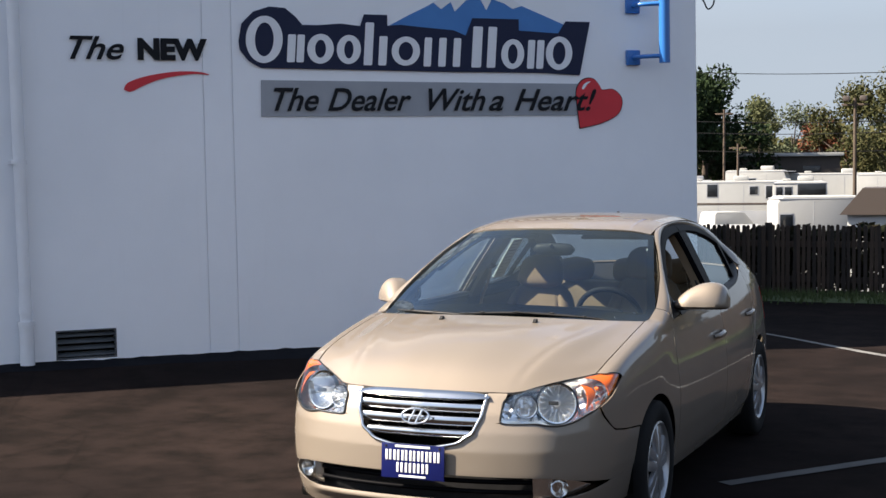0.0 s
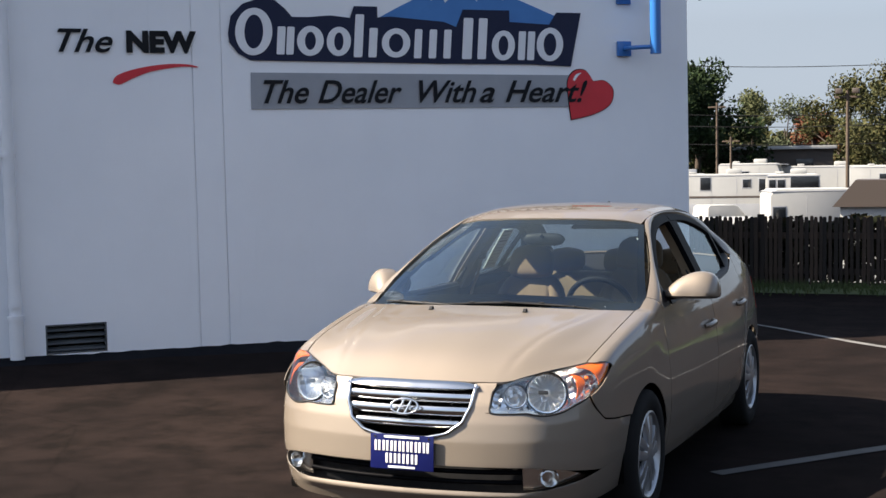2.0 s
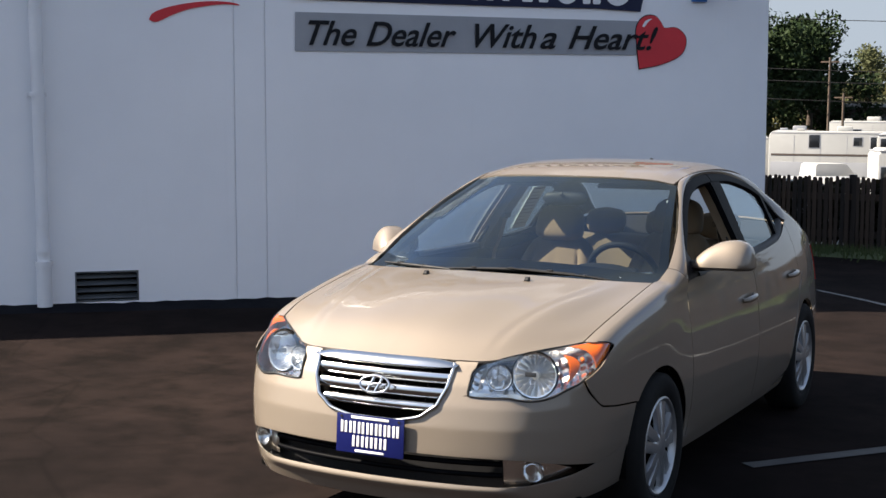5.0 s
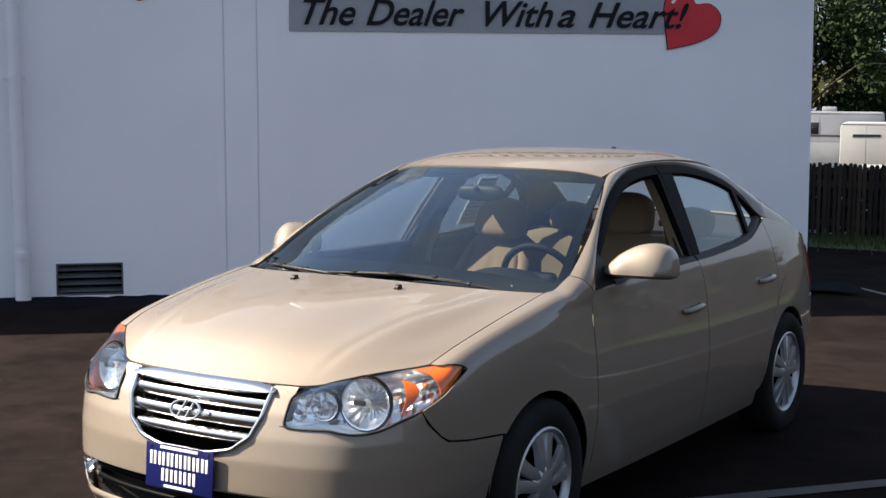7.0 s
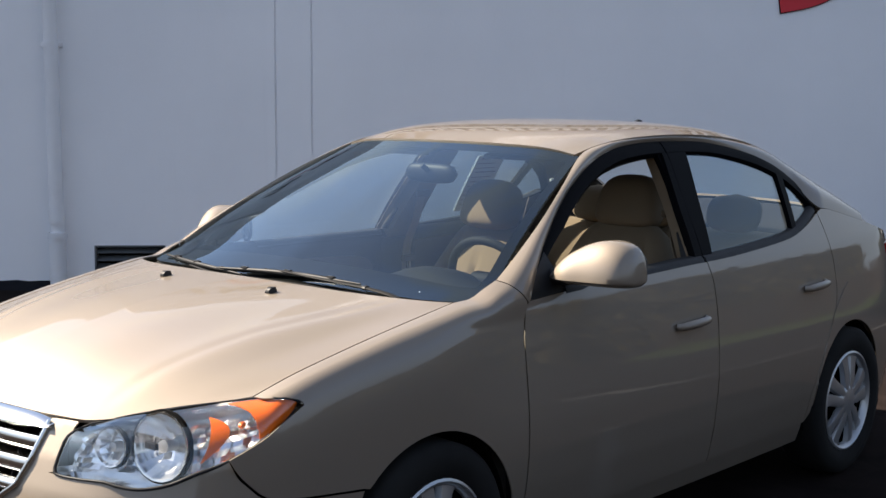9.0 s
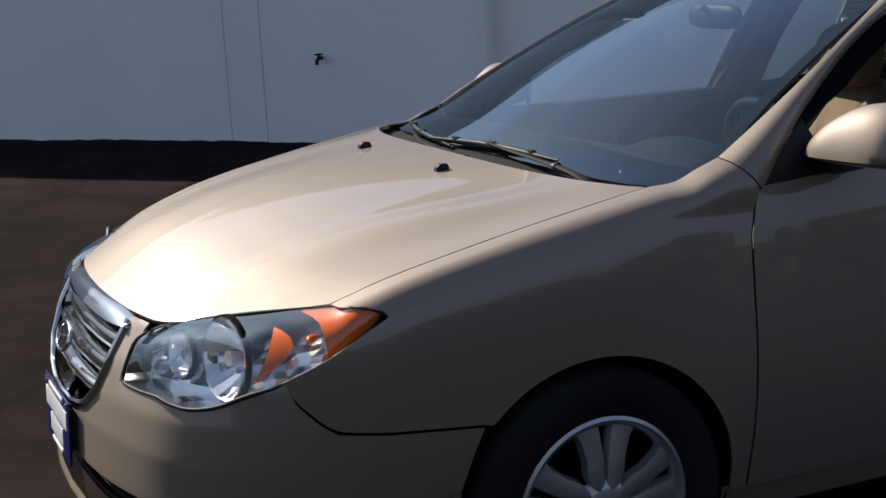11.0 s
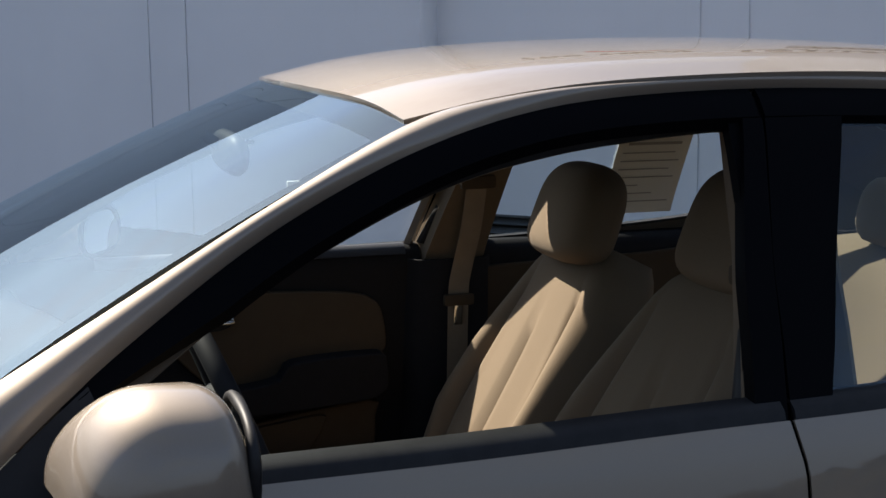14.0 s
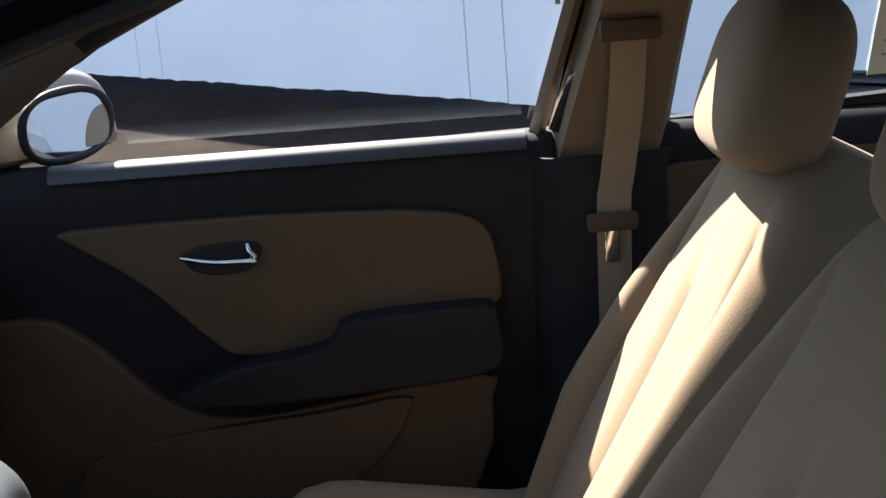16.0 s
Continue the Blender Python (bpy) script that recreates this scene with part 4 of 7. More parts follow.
# outer line of the black window surround, in y and z
DLO_TOP = catmull([(0.535, 0.976), (0.60, 1.036), (0.70, 1.113), (0.80, 1.181), (0.90, 1.243), (1.003, 1.296), (1.131, 1.350), (1.267, 1.390), (1.408, 1.413), (1.60, 1.424), (1.80, 1.424), (2.0, 1.414), (2.19, 1.384), (2.33, 1.350), (2.452, 1.305), (2.56, 1.24), (2.63, 1.175), (2.655, 1.135)], 90)


def cabin(yz, out=0.0):
    yz = np.asarray(yz, float)
    return np.stack([house_x(yz[..., 1], yz[..., 0]) + out, yz[..., 0], yz[..., 1]], -1)


def build_rails():
    """The painted pillar and roof rail from the wing over the doors down to the tail."""
    inner = catmull([(0.742, 0.470, 1.043), (0.728, 0.58, 1.106), (0.690, 0.76, 1.203), (0.632, 0.95, 1.302), (0.560, 1.145, 1.389), (0.543, 1.28, 1.420), (0.538, 1.45, 1.436), (0.536, 1.75, 1.442), (0.536, 2.05, 1.432), (0.536, 2.3, 1.406), (0.536, 2.5, 1.364), (0.56, 2.75, 1.262), (0.60, 2.95, 1.172), (0.62, 3.10, 1.105)], 110)
    dl = catmull(np.vstack([DLO_TOP[:-2:3], [(2.68, 1.128), (2.85, 1.10), (3.05, 1.058)]]), 110)
    outer = cabin(dl)
    outer[:10, 0] += np.linspace(0.012, 0, 10)
    tail = dl[:, 0] > 2.56
    w = np.clip((dl[tail, 0] - 2.56) / 0.10, 0, 1)[:, None]
    outer[tail] = outer[tail] * (1 - w) + (skin_yz(dl[tail, 0], belt(dl[tail, 0]) + 0.002) + (-0.004, 0, 0)) * w
    mid = (inner + outer) / 2
    t = np.clip((inner[:, 1:2] - 0.6) / 0.7, 0, 1)
    n = np.array((0.93, -0.1, 0.35)) * (1 - t) + np.array((0.72, -0.05, 0.69)) * t
    d = np.linalg.norm(outer - inner, axis=1)[:, None] * (1.25 - 0.25 * t)
    grow = np.clip(np.linspace(0, 8, 110), 0, 1)[:, None] * 0.85 + 0.15
    mid = mid + n * (0.006 + 0.13 * d) * grow
    q1, q3 = (inner + mid) / 2 + n * 0.055 * d * grow, (mid + outer) / 2 + n * 0.055 * d * grow
    g = np.stack([inner, q1, mid, q3, outer], 1)
    g = np.stack([catmull(r, 12) for r in g])
    # the foot of the pillar takes up the section of the wing
    foot = catmull([(y, z) for y, z in ((0.466, 1.041), (0.505, 1.004), (0.529, 0.972))], 12)
    foot = np.stack([fender_x(foot[:, 0], foot[:, 1]), foot[:, 0] + 0.004, foot[:, 1] + 0.001], 1)
    k = np.clip(np.arange(110) / 16, 0, 1)
    k = (1 - k * k * (3 - 2 * k))[:, None, None]
    g = g + (foot - g[0])[None] * k
    for m in (1, -1):
        panel("roof_rail", [g * (m, 1, 1)], PAINT, car, thick=0.012)


build_rails()


def build_surround():
    """Black window frames, the glass in them and the door furniture."""
    inset = 0.055
    top = catmull(DLO_TOP, 480)
    t = np.gradient(top, axis=0)
    t /= np.linalg.norm(t, axis=1, keepdims=True)
    inner = top + np.stack([t[:, 1], -t[:, 0]], 1) * (inset * np.clip((top[:, :1] - 0.5) / 0.35, 0.05, 1))
    for m, k in ((1, "l"), (-1, "r")):
        fd, rd = DOORS["front_door", k], DOORS["rear_door", k]
        for door, a, b in ((fd, 0.665, 1.667), (rd, 1.672, 2.66)):
            sel = (top[:, 0] >= a) & (top[:, 0] <= b)
            o, i2 = top[sel], inner[sel]
            g = cabin(np.stack([o, o * 0.75 + i2 * 0.25, o * 0.3 + i2 * 0.7, i2], 1), 0.0) + np.array([[[0.002, 0, 0], [0.006, 0, 0], [0.004, 0, 0], [-0.016, 0, 0]]])
            panel("window_frame", [g * (m, 1, 1)], BLACK_GLOSS, door, "black window frame", thick=0.03)
        # the mirror corner in front of the pane
        edge = [(y, float(np.interp(y, top[:, 0], top[:, 1])) - 0.004) for y in np.linspace(0.542, 0.70, 12)]
        tri = coons([(0.540, 0.977), (0.745, 0.988)], edge, [(0.540, 0.977), edge[0]], [(0.745, 0.989), (0.725, 1.05), edge[-1]], 24, 12)
        panel("mirror_corner", [cabin(tri, 0.006) * (m, 1, 1)], BLACK_PLASTIC, fd, "black mirror corner piece", thick=0.02)
        # black posts between the doors
        for door, f0, f1, b0, b1 in ((fd, 1.543, 1.636, 1.592, 1.668), (rd, 1.597, 1.672, 1.658, 1.80)):
            g = coons([(f0, 1.0), (b0, 1.002)], [(f1, 1.385), (b1, 1.385)], [(f0, 1.0), ((f0 + f1) / 2 - 0.012, 1.19), (f1, 1.385)], [(b0, 1.002), ((b0 + b1) / 2 - 0.008, 1.19), (b1, 1.385)], 6, 14)
            panel("door_post", [cabin(g, 0.006) * (m, 1, 1)], BLACK_GLOSS, door, "black post beside the window", thick=0.03)
        # the black centre pillar behind both posts
        post = coons([(1.572, 0.985), (1.66, 0.99)], [(1.62, 1.412), (1.74, 1.412)], [(1.572, 0.985), (1.62, 1.412)], [(1.66, 0.99), (1.74, 1.412)], 6, 14)
        panel("centre_pillar", [cabin(post, -0.006) * (m, 1, 1)], BLACK_GLOSS, car, "black centre pillar", thick=0.02)
        bar = coons([(2.325, 1.052), (2.365, 1.06)], [(2.425, 1.31), (2.465, 1.29)], [(2.325, 1.052), (2.425, 1.31)], [(2.365, 1.06), (2.465, 1.29)], 4, 10)
        panel("window_divider", [cabin(bar, 0.005) * (m, 1, 1)], BLACK_GLOSS, rd, "black divider", thick=0.02)
        # belt strips
        top_k = 1.0 if m > 0 else 0.1
        for door, a, b in ((fd, 0.735, 1.585), (rd, 1.60, 2.60)):
            g = np.array([[(house_x(belt(y) + h, y) + d, y, belt(y) + h) for h, d in ((-0.006, 0.012), (0.010 * top_k, 0.014), (0.020 * top_k, 0.006), (0.022 * top_k, -0.02))] for y in np.linspace(a, b, 30)])
            panel("belt_strip", [g * (m, 1, 1)], BLACK_PLASTIC, door, "black rubber belt strip", thick=0.006)
        # panes: the driver's is wound down
        rear = coons([(1.655, 1.008), (2.0, 1.02), (2.34, 1.05)], [(1.78, 1.375), (2.0, 1.366), (2.2, 1.335), (2.42, 1.275)], [(1.655, 1.008), (1.78, 1.375)], [(2.34, 1.05), (2.42, 1.275)], 20, 12)
        ob = panel("window_pane", [cabin(rear, -0.012) * (m, 1, 1)], REAR_GLASS, rd, "tinted rear door pane", thick=0)
        quart = coons([(2.36, 1.055), (2.62, 1.128)], [(2.46, 1.265), (2.55, 1.21), (2.625, 1.14)], [(2.36, 1.055), (2.46, 1.265)], [(2.62, 1.128), (2.625, 1.14)], 12, 8)
        panel("quarter_pane", [cabin(quart, -0.012) * (m, 1, 1)], REAR_GLASS, rd, "tinted corner pane", thick=0)
        if m < 0:
            front = coons([(0.73, 1.0), (1.548, 1.004)], [(0.72, 1.075), (0.87, 1.17), (1.0, 1.245), (1.2, 1.325), (1.4, 1.36), (1.635, 1.368)], [(0.73, 1.0), (0.72, 1.075)], [(1.548, 1.004), (1.635, 1.368)], 20, 12)
            panel("window_pane", [cabin(front, -0.012) * (m, 1, 1)], SIDE_GLASS, fd, "clear front door pane", thick=0)


build_surround()


def build_glass():
    # windscreen: bowed net from the cowl to the roof edge
    rows = []
    low = [(0, 0.225, 1.000), (0.27, 0.234, 0.998), (0.49, 0.250, 0.994), (0.64, 0.278, 0.989), (0.728, 0.330, 0.988)]
    foot = [(0, 0.345, 1.070), (0.27, 0.358, 1.064), (0.49, 0.388, 1.053), (0.64, 0.428, 1.040), (0.738, 0.468, 1.034)]
    high = [(0, 1.085, 1.420), (0.18, 1.090, 1.418), (0.34, 1.104, 1.412), (0.45, 1.120, 1.404), (0.556, 1.144, 1.385)]
    low, foot, high = np.array(low), np.array(foot), np.array(high)
    rows.append(low)
    for k in np.linspace(0, 1, 5):
        r = foot * (1 - k) + high * k
        r += np.array((0, -0.42, 0.87)) * 0.016 * math.sin(math.pi * k)
        rows.append(r)
    half = loft(np.array(rows), 24, 18)
    full = np.concatenate([mirrored(half[:, :0:-1]), half], 1)
    ws = panel("windshield", [full], WINDSHIELD_GLASS, car, "clear windscreen with a black ceramic border", thick=0)
    # black border band just inside the edges
    n = full.shape[1]
    shift = np.array((0, 0.006, -0.006))
    bands = []
    u = np.linspace(0, 1, 24)

    def sub(u0, u1, v0, v1, nu, nv):
        U, V = np.linspace(u0, u1, nu) * 23, np.linspace(v0, v1, nv) * (n - 1)
        i, j = np.clip(U.astype(int), 0, 22), np.clip(V.astype(int), 0, n - 2)
        a, b = (U - i)[:, None, None], (V - j)[None, :, None]
        q = lambda x, y: full[np.ix_(x, y)]
        return (1 - a) * (1 - b) * q(i, j) + a * (1 - b) * q(i + 1, j) + (1 - a) * b * q(i, j + 1) + a * b * q(i + 1, j + 1) + shift

    for r in ((0, 0.125, 0, 1, 6, 60), (0.945, 1, 0, 1, 3, 40), (0.125, 0.945, 0, 0.03, 24, 3), (0.125, 0.945, 0.97, 1, 24, 3)):
        bands.append(sub(*r))
    panel("windshield_border", bands, DARK, ws, "black border of the windscreen", thick=0)
    # rear window, rear shelf edge and boot lid
    hi = np.array([(0, 2.555, 1.414), (0.2, 2.55, 1.408), (0.38, 2.53, 1.392), (0.525, 2.505, 1.362)])
    lo = np.array([(0, 3.12, 1.125), (0.2, 3.11, 1.122), (0.42, 3.09, 1.112), (0.60, 3.05, 1.10)])
    rows = [hi * (1 - k) + lo * k + np.array((0, 0.3, 0.6)) * 0.04 * math.sin(math.pi * k) for k in np.linspace(0, 1, 5)]
    half = loft(np.array(rows), 18, 12)
    panel("rear_window", [np.concatenate([mirrored(half[:, :0:-1]), half], 1)], SIDE_GLASS, car, "tinted rear window", thick=0)
    a = np.array([(0, 3.13, 1.12), (0.3, 3.115, 1.115), (0.60, 3.05, 1.095), (0.725, 2.99, 1.058)])
    b = np.array([(0, 3.46, 1.085), (0.3, 3.44, 1.08), (0.56, 3.37, 1.05), (0.70, 3.27, 0.985)])
    c = np.array([(0, 3.53, 1.055), (0.3, 3.51, 1.048), (0.55, 3.44, 1.01), (0.69, 3.34, 0.92)])
    d = np.array([(0, 3.565, 0.86), (0.3, 3.545, 0.855), (0.54, 3.49, 0.84), (0.66, 3.41, 0.80)])
    e = np.array([(0, 3.59, 0.665), (0.3, 3.575, 0.665), (0.54, 3.53, 0.665), (0.66, 3.47, 0.665)])
    half = loft(np.array([a, b, c, d, e]), 36, 16)
    panel("trunk_lid", [np.concatenate([mirrored(half[:, :0:-1]), half], 1)], PAINT, car, thick=0.01)


build_glass()


def build_wheel(at, name):
    """One wheel, its axle along x, outer side towards +x."""
    prof = [(-0.09, 0.20), (-0.10, 0.25), (-0.095, 0.295), (-0.075, 0.313), (0.0, 0.317), (0.075, 0.313), (0.093, 0.295), (0.098, 0.26), (0.092, 0.222), (0.075, 0.205)]
    tyre_at = at
    w = spun(name, [(0.05, 0.198), (0.045, 0.15), (0.02, 0.10), (-0.05, 0.08), (-0.06, 0.001)], DARK, car, "dark wheel with a silver five-petal cover", at)
    spun("tyre", prof, RUBBER, w, "black rubber tyre", at)
    spun("rim", [(0.072, 0.206), (0.088, 0.213), (0.092, 0.205), (0.084, 0.193), (0.06, 0.188)], SILVER, w, "silver cover edge", at)
    spun("hub_cap", [(0.074, 0.072), (0.088, 0.066), (0.094, 0.045), (0.096, 0.001)], SILVER, w, "silver hub centre", at, 24)
    bm = bmesh.new()
    spokes = 5
    for k in range(spokes):
        rot = Matrix.Rotation(2 * math.pi * k / spokes + 0.25, 4, "X")
        for side in (-1, 1):
            vs = []
            for r, mid, half, x in ((0.045, 0.015, 0.016, 0.090), (0.08, 0.025, 0.025, 0.090), (0.12, 0.028, 0.026, 0.087), (0.16, 0.037, 0.030, 0.081), (0.203, 0.057, 0.045, 0.077)):
                row = [(x - 0.02, r, mid - half), (x, r, mid - half * 0.8), (x + 0.004, r, mid), (x, r, mid + half * 0.8), (x - 0.02, r, mid + half)]
                vs.append([bm.verts.new(at @ (rot @ Vector((p[0], p[1], side * p[2])))) for p in row])
            for i in range(len(vs) - 1):
                for j in range(4):
                    bm.faces.new((vs[i][j], vs[i + 1][j], vs[i + 1][j + 1], vs[i][j + 1]))
    bmesh.ops.recalc_face_normals(bm, faces=bm.faces)
    part("spokes", bm, SILVER, w, "silver spokes", True)
    return w


for x, y in ((0.765, 0.085), (0.765, 2.735), (-0.765, 0.085), (-0.765, 2.735)):
    build_wheel(pose(x, y, 0.315, 0, 0, 0 if x > 0 else 180), "wheel")


def build_under():
    # wheel housings, floor pan
    for cy, r in ((0.085, 0.351), (2.735, 0.352)):
        for m in (1, -1):
            g = np.array([[(m * x, cy + r * math.cos(a), 0.315 + r * math.sin(a)) for x in (0.50, 0.62, 0.74, 0.822)] for a in np.radians(np.linspace(-12, 192, 25))])
            panel("wheel_housing", [g], DARK, car, "black wheel housing", thick=0.004)
    box("underbody", (1.5, 3.9, 0.06), (0, 1.35, 0.21), DARK, car, "black underbody", 0.02)


build_under()

# ---- lamps, mirrors, wipers and the other fittings of the car ----
WIPER_GREY = grained("faded_black_metal", (0.011, 0.011, 0.012), (0.019, 0.0185, 0.018), 120, 0.65, 0.1, 0.001, Specular_IOR_Level=0.08)
COWL_GREY = grained("faded_cowl_plastic", (0.014, 0.014, 0.0145), (0.024, 0.0235, 0.023), 60, 0.85, 0.2, 0.001, Specular_IOR_Level=0.08)


def lamp_curves():
    low = [skin(s_at_x(x), z, 0.002) for x, z in ((0.390, 0.660), (0.400, 0.644), (0.47, 0.642), (0.548, 0.644), (0.580, 0.638), (0.635, 0.634), (0.69, 0.646), (0.733, 0.670))]
    low += [skin_yz(y, z, -0.004) for y, z in ((-0.60, 0.695), (-0.50, 0.740), (-0.422, 0.786))] + [np.array((0.774, -0.384, 0.813))]
    high = [np.array(p) for p in ((0.415, -0.746, 0.762), (0.50, -0.680, 0.787), (0.59, -0.598, 0.806), (0.712, -0.470, 0.829))] + [np.array((fender_x(np.array(y), np.array(z)) + 0.0, y, z)) for y, z in ((-0.44, 0.833), (-0.41, 0.829), (-0.392, 0.822))] + [np.array((0.773, -0.382, 0.817))]
    return catmull(low, 48), catmull(high, 48)


def build_lamp(m):
    low, high = lamp_curves()
    inner = [low[0], skin(s_at_x(0.396), 0.700, 0.004), skin(s_at_x(0.405), 0.738, 0.002), high[0]]
    tip = [low[-1], (low[-1] + high[-1]) / 2, high[-1]]
    lens = coons(low, high, catmull(inner, 14), tip, 48, 14, True)
    across, up = np.linspace(0, 1, 48)[:, None, None], np.linspace(0, 1, 14)[None, :, None]
    size = np.linalg.norm(lens[:, -1] - lens[:, 0], axis=1)[:, None, None]
    out = np.concatenate([0.45 + 0.3 * across, -0.75 + 0.4 * across, 0.35 + 0 * across], 2)
    lens = lens + out * 0.15 * size * 4 * up * (1 - up) * np.clip(across * 8, 0, 1) * np.clip((1 - across) * 8, 0, 1)
    lamp = panel("headlamp", [lens * (m, 1, 1)], LAMP_LENS, car, "clear headlamp with round chrome reflectors and an orange corner", thick=0)
    lamp.visible_shadow = False
    back = lens + np.array((-0.035, 0.125, -0.045)) * np.sin(np.linspace(0.25, 1.45, 48) * math.pi / 1.6).clip(0)[:, None, None]
    step = np.where(np.arange(48) % 6 < 3, 0.007, -0.007) * np.where(np.arange(48) < 40, 1, 0)
    back[:, 3:11] += np.stack([step * 0.3, -step, step * 0], 1)[:, None] * np.where(np.arange(8) % 4 < 2, 1, -1)[None, :, None]
    back[:, 0], back[:, -1] = lens[:, 0], lens[:, -1]
    panel("reflector", [back * (m, 1, 1)], REFLECTOR, lamp, "chrome reflector with stepped facets", thick=0, smooth=False)
    edge = list(low) + list(high[::-1]) + list(catmull(inner, 10)[-2:0:-1])
    edge = [p * (m, 1, 1) for p in edge]
    make("rubber_edge", *ring_mesh(edge, 0.005), BLACK_PLASTIC, lamp, "black lamp edge")

    def bowl(name, c, r, depth, bulb):
        c = Vector(c)
        to = Vector((0.22, -0.95, 0.12)).normalized()
        rot = to.to_track_quat("X", "Z").to_matrix().to_4x4()
        at = Matrix.Diagonal((m, 1, 1, 1)) @ Matrix.Translation(c) @ rot
        prof = [(-depth * (1 - (k / 8) ** 2), max(0.001, r * k / 8)) for k in range(9)] + [(0.003, r * 1.03), (0.004, r * 1.10), (-0.01, r * 1.12)]
        b = spun(name, prof, REFLECTOR, lamp, "round faceted chrome bowl", at, 18, False)
        spun("bowl_gap", [(-0.002, r * 1.10), (-0.002, r * 1.17), (-0.012, r * 1.18)], DARK, b, "dark gap", at, 40)
        spun("bulb_cap", [(-depth, 0.014), (-depth * 0.45, 0.014), (-depth * 0.40, bulb), (-depth * 0.15, bulb), (-depth * 0.12, 0.001)], SILVER, b, "", at, 20)
        return b

    # dark shield in front of the main bulb
    box("bulb_shield", (0.045, 0.012, 0.018), (m * 0.578, -0.686, 0.722), WIPER_GREY, lamp, "grey bulb shield", 0.004)
    bowl("low_beam", (0.585, -0.664, 0.716), 0.080, 0.06, 0.016)
    bowl("high_beam", (0.462, -0.725, 0.704), 0.046, 0.05, 0.012)
    # orange turn signal towards the tip and an orange strip before it
    def leaf(rows):
        out = []
        for v, u0, u1 in rows:
            u = np.linspace(u0, u1, 12)
            a, b = int(v), min(int(v) + 1, 13)
            line = lens[:, a] * (1 - v + a) + lens[:, b] * (v - a)
            out.append(np.stack([np.interp(u, np.arange(48), line[:, c]) for c in range(3)], 1))
        return np.array(out)

    orange = leaf([(v, float(np.interp(v, [0.8, 3, 6, 9, 11, 12.4], [37.2, 36.8, 36.0, 34.4, 32.0, 29.2])), 47.0) for v in np.linspace(0.8, 12.4, 16)]) + np.array((-0.003, 0.0035, -0.001))
    panel("turn_signal", [orange * (m, 1, 1)], ORANGE_LENS, lamp, "orange turn signal", thick=0.003)
    strip_o = leaf([(v, 26.4 + 1.3 * (1 - k * k), 26.6 + 1.3 * (1 - k * k) + 3.2 * max(0.0, 1 - k * k)) for v, k in zip(np.linspace(1.4, 9.6, 12), np.linspace(-1, 1, 12))]) + np.array((-0.006, 0.007, -0.002))
    c = Vector((0.728, -0.522, 0.770))
    at = Matrix.Diagonal((m, 1, 1, 1)) @ Matrix.Translation(c) @ Vector((0.6, -0.8, 0)).to_track_quat("X", "Z").to_matrix().to_4x4()
    spun("signal_bulb", [(-0.02, 0.006), (-0.005, 0.009), (0.004, 0.008), (0.010, 0.001)], ORANGE_LENS, lamp, "small amber bulb", at, 16)
    panel("marker_strip", [strip_o * (m, 1, 1)], ORANGE_LENS, lamp, "orange marker strip", thick=0.003)


for m in (1, -1):
    build_lamp(m)


def build_fog(m):
    low = [(0.535, 0.306), (0.62, 0.309), (0.70, 0.326), (0.762, 0.352)]
    high = [(0.530, 0.408), (0.60, 0.405), (0.69, 0.388), (0.766, 0.358)]

    def grid(out):
        a = np.array([skin(s_at_x(x), z, out) for x, z in catmull(low, 16)])
        b = np.array([skin(s_at_x(x), z, out) for x, z in catmull(high, 16)])
        k = np.linspace(0, 1, 8)[None, :, None]
        return a[:, None] * (1 - k) + b[:, None] * k

    fog = panel("fog_lamp", [grid(-0.004) * (m, 1, 1)], LAMP_LENS, car, "clear fog lamp in the bumper corner", thick=0)
    fog.visible_shadow = False
    panel("fog_back", [grid(-0.035) * (m, 1, 1)], REFLECTOR, fog, "silver fog lamp housing", thick=0.002)
    c = Vector(skin(s_at_x(0.64), 0.358, -0.02))
    at = Matrix.Diagonal((m, 1, 1, 1)) @ Matrix.Translation(c) @ Vector((0.3, -0.95, 0)).to_track_quat("X", "Z").to_matrix().to_4x4()
    spun("fog_bowl", [(-0.03, 0.004), (-0.02, 0.02), (0.0, 0.036), (0.006, 0.038), (0.0, 0.042)], REFLECTOR, fog, "", at, 24)


for m in (1, -1):
    build_fog(m)


def build_plate():
    blue = grained("blue_plate_enamel", (0.005, 0.008, 0.068), (0.007, 0.011, 0.082), 60, 0.25, 0.02)
    white = principled("white_plate_print", (0.75, 0.75, 0.76), 0.35)
    at = pose(0, -0.926, 0.465, -3, 0, 0)
    plate = box("dealer_plate", (0.306, 0.006, 0.154), (0, 0, 0), blue, car, "blue dealer plate with white bars", 0.004)
    plate.data.transform(at)
    box("plate_mount", (0.24, 0.03, 0.10), at @ Vector((0, 0.02, 0)), BLACK_PLASTIC, plate, "", 0.006)
    bars = [(0, 0.066, 0.17, 0.010), (0, -0.066, 0.13, 0.009)]
    bars += [(-0.117 + 0.039 * k + d, 0.026, 0.011, 0.046) for k in range(7) for d in (-0.009, 0.009)]
    bars += [(-0.062 + 0.041 * k + d, -0.028, 0.011, 0.043) for k in range(4) for d in (-0.010, 0.010)]
    for x, z, w, h in bars:
        b = box("white_bar", (w, 0.003, h), (x, -0.0040, z), white, plate, "", 0.0012)
        b.data.transform(at)
    for x in (-0.13, 0.13):
        tube("plate_screw", [tuple(at @ Vector((x, -0.002, 0.066))), tuple(at @ Vector((x, -0.006, 0.066)))], 0.005, CHROME, plate, sides=10)


build_plate()


